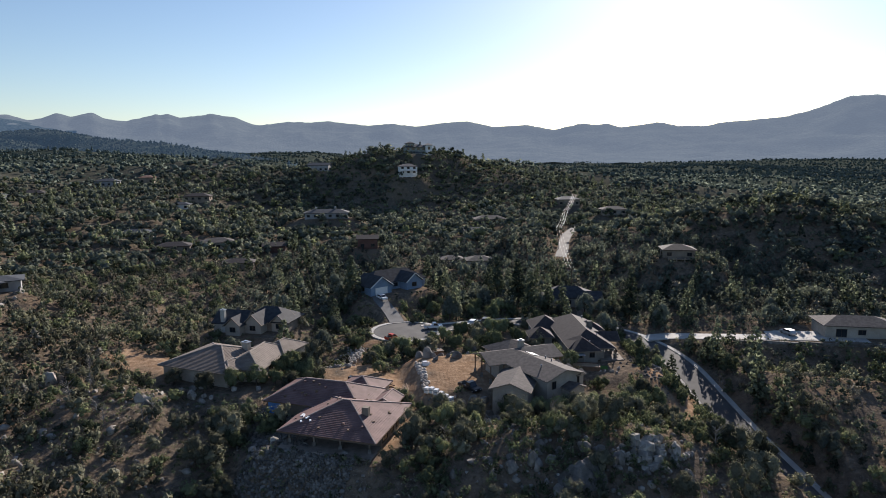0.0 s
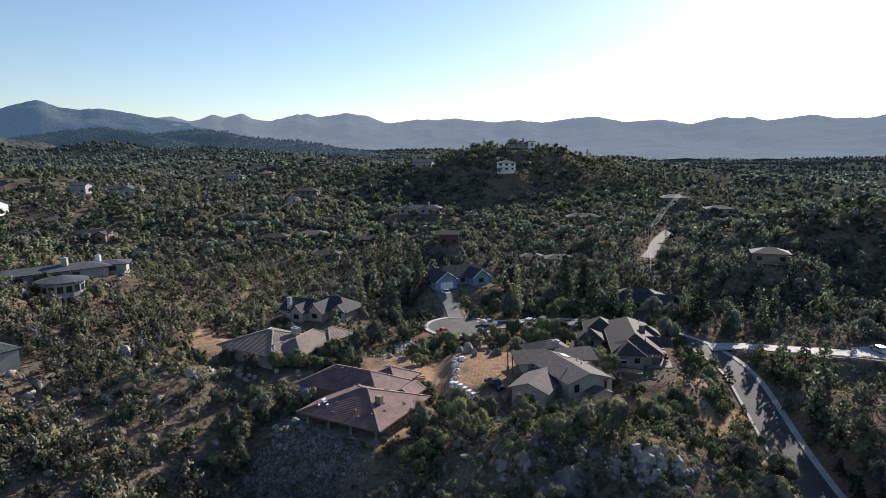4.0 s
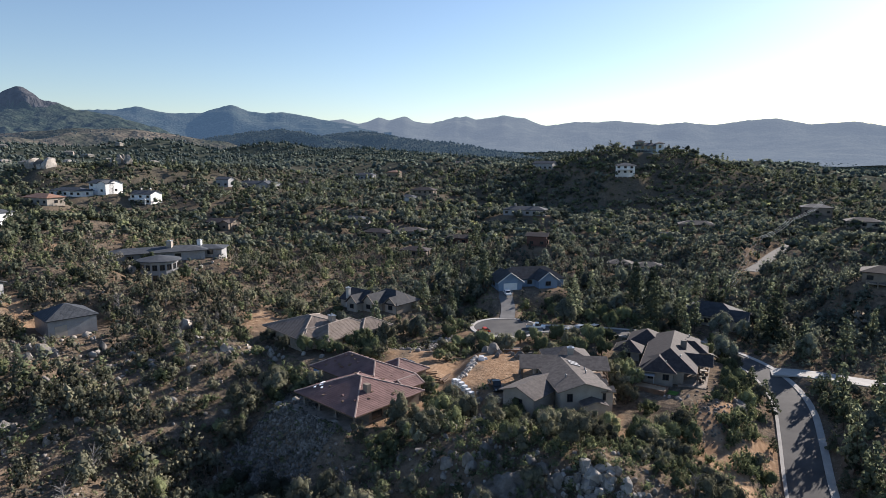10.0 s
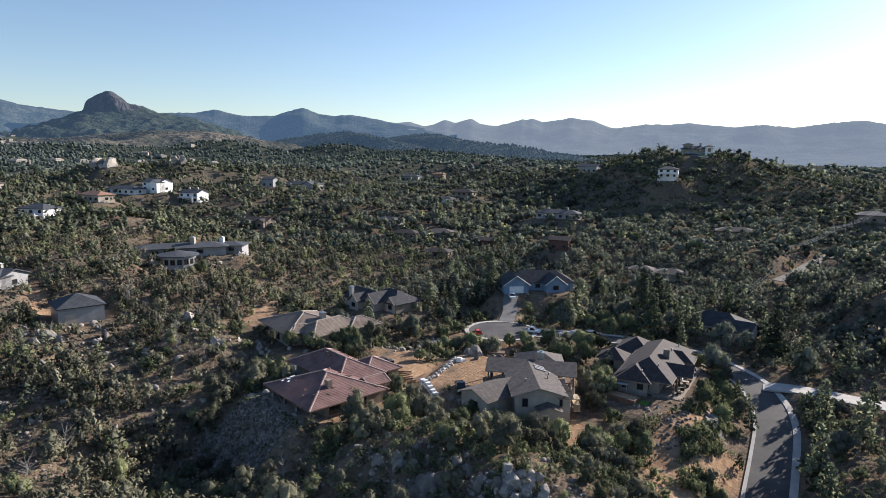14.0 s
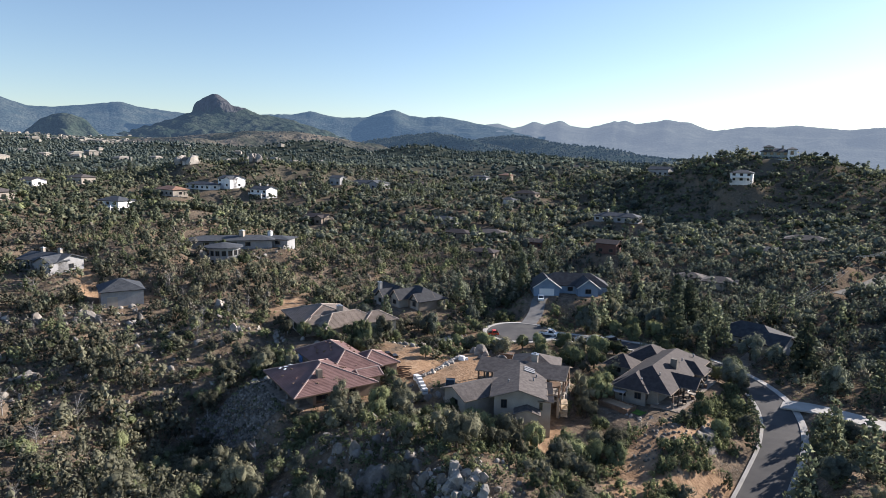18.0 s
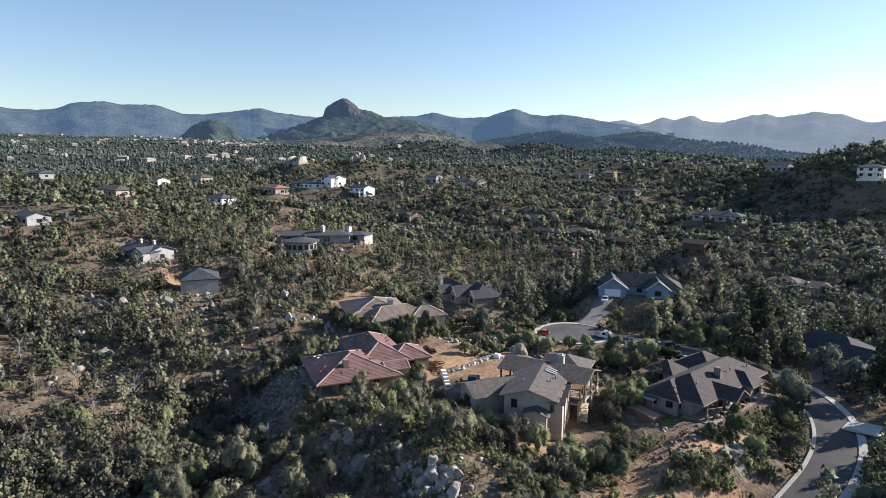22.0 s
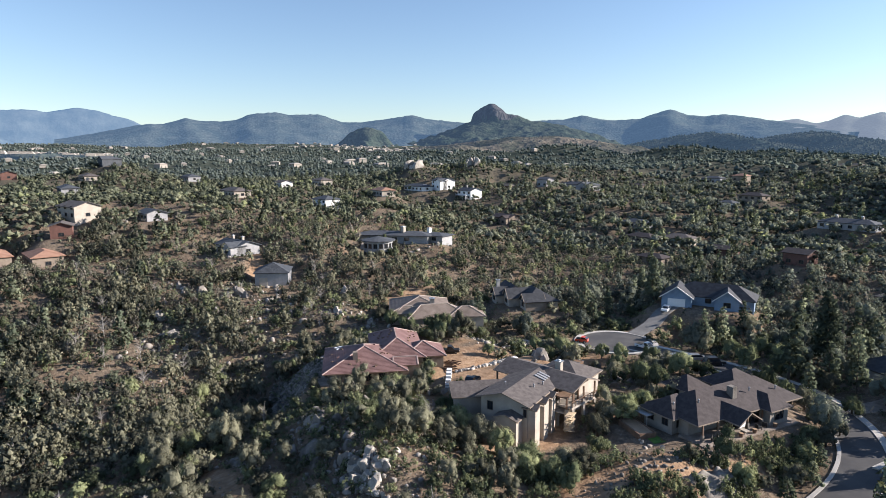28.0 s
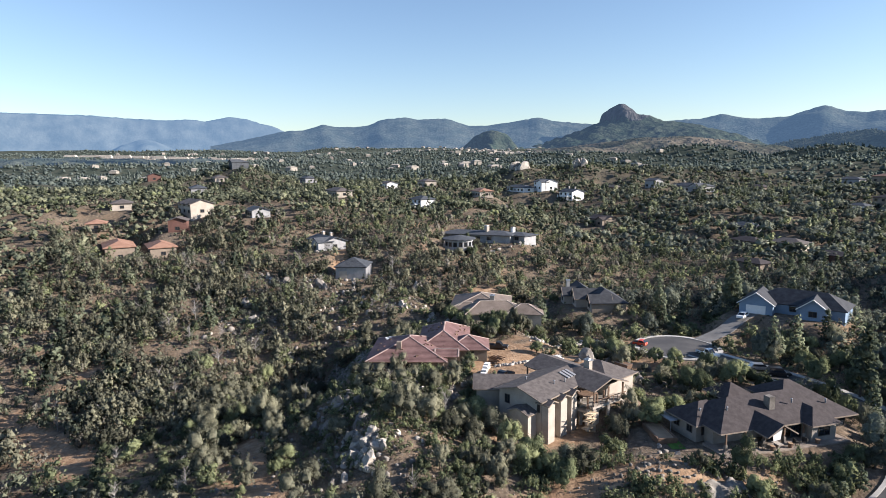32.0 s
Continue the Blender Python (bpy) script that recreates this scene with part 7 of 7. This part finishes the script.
spots = spots[10:] + [(47.5, 60), (38, 69), (52, 80), (56.5, 84), (46.5, 80), (40, 82), (58, 77), (36.5, 88), (55, 92), (-31, 93), (-32, 99), (2, 98)]
kinds = [tree_kind("ponderosa_pine", 140 + k, pine_crown(140 + k, 420, 0.026, 0.22), PINE, 0.016, 0.95, 5, "tall dark ponderosa pine with drooping boughs", "tree", "tall pines") for k in range(4)]
set_out(kinds, spots[::-1][::2], lambda q: q.uniform(7.0, 12.0), q, (0.95, 1.1))
kinds = [tree_kind("valley_oak", 190 + k, bush_crown(190 + k, 1700, 0.036, 26, 1.15, 0.7, 16, 0.66, ICO), VALLEYLEAF, 0.10, 1.15, 7, "broad dark green oak among the valley pines", "tree", "valley oaks") for k in range(2)]
set_out(kinds, spots[::-1][1::2], lambda q: q.uniform(2.2, 3.4), q, (1.0, 1.35))
great = [tree_kind("ponderosa_pine", 150 + k, pine_crown(150 + k, 1500, 0.019, 0.21), PINE, 0.017, 0.96, 5, "very tall ponderosa pine with a bare lower trunk", "tree", "tall pines") for k in range(2)]
set_out(great, [(28.6, 77.4), (21.4, 101.0), (27.8, 92.5), (-27.5, 96.0), (58.5, 74.0)], lambda q: q.uniform(14.0, 16.5), q, (0.95, 1.05))
verge = [(67.0 + 1.6 * math.sin(k * 2.3), -34 + 4.6 * k + 1.5 * math.sin(k * 5.1)) for k in range(19)] + [(56.4, 36.0), (55.4, 43.5), (55.8, 22.0), (53.0, 49.0), (68, 51), (71, 62.5), (64, 64), (70, 46), (65, 46)]
kinds = [tree_kind("pinyon_pine", 170 + k, pine_crown(170 + k, 420, 0.034, 0.36), PINE, 0.018, 0.95, 4, "bushy pinyon pine on the road verge", "tree", "pinyons along the road") for k in range(3)]
set_out(kinds, verge, lambda q: q.uniform(3.2, 5.4), q, (0.9, 1.1))
x, y = scatter(r, 1400, 0, 115, 2.0, 0.35, 12, 1.0)
keep = (y < 24) & (x < 45)
kinds = [tree_kind("dead_tree", 160 + k, None, None, 0.022, 1.0, 30, "bare grey dead tree with thin branches", "dead tree", "dead trees") for k in range(3)]
for kd in kinds:
    kd.children[-1].data.materials[0] = DEADWOOD
set_out(kinds, list(zip(x[keep].tolist(), y[keep].tolist()))[:52], lambda q: q.uniform(2.2, 3.8), q)
snags = [(-61.5, -44), (-79.6, -67.5), (-109, -46), (-49.7, -35), (-119.7, -59.3), (-134, -28.6), (-75, -52), (-90, -52), (-98, -38), (-66, -58), (-112, -20), (-58, -52), (-45, -44), (-100, 12), (-72, 6)]
for x, y in snags:
    ob = copy_thing(kinds[int(-x) % 3], pose(0, 0, 0))
    tall = q.uniform(4.2, 6.4)
    ob.matrix_basis = Matrix.Translation((x, y, float(ground_at(np.array([x]), np.array([y]))[0]) - 0.1)) @ Matrix.Rotation(q.uniform(0, 6.28), 4, "Z") @ Matrix.Diagonal((tall, tall, tall, 1))

x, y = scatter(r, 1750, 0, 78, 1.8, 0.32, 9, 1.0)
big = r.random(len(x)) ** 1.8
lot = r.random(len(x)) < 0.5
for name, k, leaf, label in (("juniper_scrub", lot, LEAF, "dense juniper and pinyon on the near slopes"), ("oak_scrub", ~lot, OAK, "dense green scrub oak on the near slopes")):
    planted(name, near_bush, x[k], y[k], ground_at(x[k], y[k]) - 0.15, 0.9 + 1.5 * big[k], 0.85 + 1.6 * big[k], leaf, label, "shrubs", r)
x, y = scatter(r, 8600, 78, 170, 1.8, 0.26, 9, 1.0)
big = r.random(len(x)) ** 2.0 + 0.55 * step((y - 45) / 25) * step((x + 85) / 30) * r.random(len(x))
lot = r.random(len(x))
valley = (step((y - 40) / 25) * step((x + 85) / 30) > 0.5) & (lot < 0.9)
for name, last, leaf, label in (("valley_trees", valley, VALLEYLEAF, "dense dark trees in the valley behind the houses"), ("slope_scrub", (lot < 0.50) & ~valley, WOODLEAF, "juniper scrub over the west slope and valley"), ("slope_oaks", (lot >= 0.50) & (lot < 0.84) & ~valley, OAK, "bright green scrub oaks over the west slope and valley"), ("slope_brush", (lot >= 0.84) & ~valley, GREYLEAF, "grey dry brush over the west slope and valley")):
    planted(name, slope_bush, x[last], y[last], ground_at(x[last], y[last]) - 0.15, 0.75 + 1.8 * big[last], 0.85 + 2.0 * big[last], leaf, label, "shrubs", r)
x, y = np.concatenate([r.uniform(-75, -5, 620), r.uniform(-120, -60, 380), r.uniform(-175, -55, 620)]), np.concatenate([r.uniform(-92, -18, 620), r.uniform(-60, 55, 380), r.uniform(-110, -38, 620)])
k = free_of_works(x, y, 2.5) & (vnoise(x, y, 11, 16) > 0.36) & (np.hypot(x + 30, y + 11) > 9)
for line, half in TRACKS:
    k &= line_near(line, x, y)[0] > half + 1.2
for cx, cy, rad in CLEARINGS:
    k &= np.hypot(x - cx, y - cy) > rad * 0.8
x, y = x[k], y[k]
big = r.random(len(x))
planted("pinyon_scrub", slope_bush, x, y, ground_at(x, y) - 0.15, 1.3 + 1.2 * big, 1.7 + 1.5 * big, LEAF, "taller pinyon and juniper over the gully and west slope", "shrubs", r)
x, y = scatter(r, 6500, 0, 78, 0.8, 0.15, 7, 1.0, True)
big = r.random(len(x))
planted("low_scrub", small_bush, x, y, ground_at(x, y) - 0.1, 0.35 + 0.6 * big, 0.3 + 0.5 * big, OAK, "low green scrub and manzanita between the trees", "shrubs", r)
x, y = scatter(r, 13500, 78, 170, 0.8, 0.12, 7, 1.0, True)
big = r.random(len(x))
planted("low_slope_scrub", [bush_crown(15 + s, 8, 0.2, 4, 1.0, 0.8, 1, 1.0, OCTA) for s in range(4)], x, y, ground_at(x, y) - 0.1, 0.5 + 0.7 * big, 0.4 + 0.55 * big, WOODLEAF, "low green scrub over the farther slopes", "shrubs", r)
x, y = scatter(r, 8500, 0, 190, 1.0, 0.32, 7, 1.0, True)
planted("grey_scrub", [bush_crown(90 + s, 26, 0.18, 7, 1.0, 0.3) for s in range(4)], x, y, ground_at(x, y) - 0.1, 0.5 + 1.0 * r.random(len(x)), 0.5 + 0.9 * r.random(len(x)), GREYLEAF, "grey leafless and dry brush between the junipers", "shrubs", r)
x, y = scatter(r, 24500, 170, 450, 1.2, 0.26, 18, 0.75)
big = r.random(len(x)) ** 1.6
green = r.random(len(x)) < 0.10
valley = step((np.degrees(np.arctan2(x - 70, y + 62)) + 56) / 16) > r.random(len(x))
keep = ~valley | (r.random(len(x)) < 0.8)
big = big + 0.3 * valley
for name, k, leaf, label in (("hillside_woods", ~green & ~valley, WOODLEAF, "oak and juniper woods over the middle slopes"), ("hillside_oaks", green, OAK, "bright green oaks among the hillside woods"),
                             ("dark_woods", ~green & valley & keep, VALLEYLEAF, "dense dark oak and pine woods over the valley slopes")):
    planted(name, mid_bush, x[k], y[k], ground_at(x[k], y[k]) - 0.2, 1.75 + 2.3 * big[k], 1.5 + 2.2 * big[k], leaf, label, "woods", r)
x, y = r.normal(-10, 80, 3400), r.normal(348, 44, 3400)
k = free_of_works(x, y, 1.5)
for cx, cy, rad in CLEARINGS:
    k &= np.hypot(x - cx, y - cy) > rad * 0.6
x, y = x[k], y[k]
big = r.random(len(x)) ** 1.7
lot = r.random(len(x)) < 0.55
for name, k, leaf, label in (("hill_scrub", lot, WOODLEAF, "oak and juniper scrub over the slopes of the crowned hill"), ("hill_oaks", ~lot, OAK, "lighter green oaks over the slopes of the crowned hill")):
    planted(name, mid_bush, x[k], y[k], ground_at(x[k], y[k]) - 0.2, 1.0 + 1.6 * big[k], 0.9 + 1.4 * big[k], leaf, label, "woods", r)
x, y = np.concatenate([r.normal(155, 48, 900), r.normal(235, 45, 500)]), np.concatenate([r.normal(155, 42, 900), r.normal(125, 45, 500)])
k = free_of_works(x, y, 1.5)
x, y = x[k], y[k]
big = r.random(len(x)) ** 1.7
planted("lookout_hill_scrub", mid_bush, x, y, ground_at(x, y) - 0.2, 1.1 + 1.6 * big, 1.1 + 1.6 * big, WOODLEAF, "oak and juniper scrub over the dry lookout hill", "woods", r)
x, y = scatter(r, 6000, 90, 450, 3.0, 0.68, 50, 0.8)
hgt = 5 + 5 * r.random(len(x))
planted("pine_stand", mid_pine, x, y, ground_at(x, y) - 0.2, hgt, hgt, PINE, "ponderosa pines standing above the woods", "woods", r)
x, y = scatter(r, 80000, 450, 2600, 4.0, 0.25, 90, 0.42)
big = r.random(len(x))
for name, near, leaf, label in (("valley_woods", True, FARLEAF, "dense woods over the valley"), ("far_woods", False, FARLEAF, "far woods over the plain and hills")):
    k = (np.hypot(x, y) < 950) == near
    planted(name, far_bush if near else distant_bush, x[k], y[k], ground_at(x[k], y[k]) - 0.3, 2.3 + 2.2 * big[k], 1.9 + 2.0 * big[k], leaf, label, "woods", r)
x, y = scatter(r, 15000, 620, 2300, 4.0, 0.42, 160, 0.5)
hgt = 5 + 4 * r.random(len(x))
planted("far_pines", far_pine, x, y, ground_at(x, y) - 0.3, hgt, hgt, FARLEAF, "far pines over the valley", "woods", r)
spots = []
for p, f, n, tall in WOODED:
    if n:
        quad = p[f[r.integers(0, len(f), n)]]
        a, b = r.random((n, 1)), r.random((n, 1))
        at_ = (quad[:, 0] * (1 - a) + quad[:, 1] * a) * (1 - b) + (quad[:, 3] * (1 - a) + quad[:, 2] * a) * b
        clear = at_[:, 2] > ground_at(at_[:, 0], at_[:, 1]) + 1.0
        spots.append(np.concatenate([at_, tall * (0.6 + 0.8 * r.random((n, 1)))], 1)[clear])
spots = np.concatenate(spots)
# these pines take the ridges' material, with its emitted haze
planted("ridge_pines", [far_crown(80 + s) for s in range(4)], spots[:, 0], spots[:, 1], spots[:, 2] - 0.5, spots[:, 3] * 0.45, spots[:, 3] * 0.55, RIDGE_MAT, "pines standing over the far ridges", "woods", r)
x, y = np.concatenate([r.uniform(44.5, 56.8, 1250), r.uniform(32, 54, 520)]), np.concatenate([r.uniform(2, 57, 1250), r.uniform(-10, 26, 520)])
k = free_of_works(x, y, 1.0) & (vnoise(x, y, 5, 12) > 0.34)
for line, half in TRACKS[:3]:
    k &= line_near(line, x, y)[0] > half * 0.55
for cx, cy, rad in YARDS:
    k &= np.hypot(x - cx, y - cy) > rad
x, y = x[k], y[k]
big = r.random(len(x))
planted("bank_shrubs", slope_bush, x, y, ground_at(x, y) - 0.1, 0.45 + 0.7 * big, 0.5 + 0.9 * big, OAK, "yellow-green shrubs on the cut bank above the road", "shrubs", r)
x, y = scatter(r, 15000, 0, 120, 0.6, 0.1, 5, 1.0, True)
a = r.random((len(x), 5, 1)) * 6.2832
out = np.concatenate([np.cos(a), np.sin(a), 1.2 + 0 * a], 2) * (0.10 + 0.16 * r.random((len(x), 5, 1)))
side = np.concatenate([-np.sin(a), np.cos(a), 0 * a], 2) * 0.07
base = np.stack([x, y, ground_at(x, y) - 0.03], 1)[:, None] + 0.25 * (r.random((len(x), 5, 3)) - 0.5) * np.array((1, 1, 0))
blades = np.stack([base - side, base + side, base + out * 1.5], 2).reshape(-1, 3)
me = bulk("dry_grass", blades, np.arange(len(blades)).reshape(-1, 3), DRYGRASS, np.repeat(r.random(len(x)), 15), False, np.tile((0.0, 0.0, 1.0), (len(blades), 1)))
tagged(new("dry_grass", me), "tufts of dry straw-coloured grass over the slopes", "grass", kind="stuff")
x, y = r.normal(19, 13, 420), r.normal(-13, 9, 420)
k = free_of_works(x, y, 1.5)
for cx, cy, rad in YARDS:
    k &= np.hypot(x - cx, y - cy) > rad
x, y = x[k], y[k]
big = r.random(len(x)) ** 1.5
planted("knoll_scrub", slope_bush, x, y, ground_at(x, y) - 0.1, 0.45 + 0.8 * big, 0.45 + 0.9 * big, OAK, "low manzanita and oak scrub among the knoll's rocks", "shrubs", r)
# the land below and behind the flight
x, y = r.uniform(-150, 230, 5200), r.uniform(-260, 60, 5200)
k = ~in_view(x, y) & free_of_works(x, y, 2.0) & (vnoise(x, y, 12, 17) > 0.33)
x, y = x[k], y[k]
big = r.random(len(x)) ** 1.6
planted("valley_scrub", mid_bush, x, y, ground_at(x, y) - 0.15, 1.0 + 1.8 * big, 1.0 + 1.7 * big, LEAF, "juniper and oak scrub in the hollow beside the road", "shrubs", r)
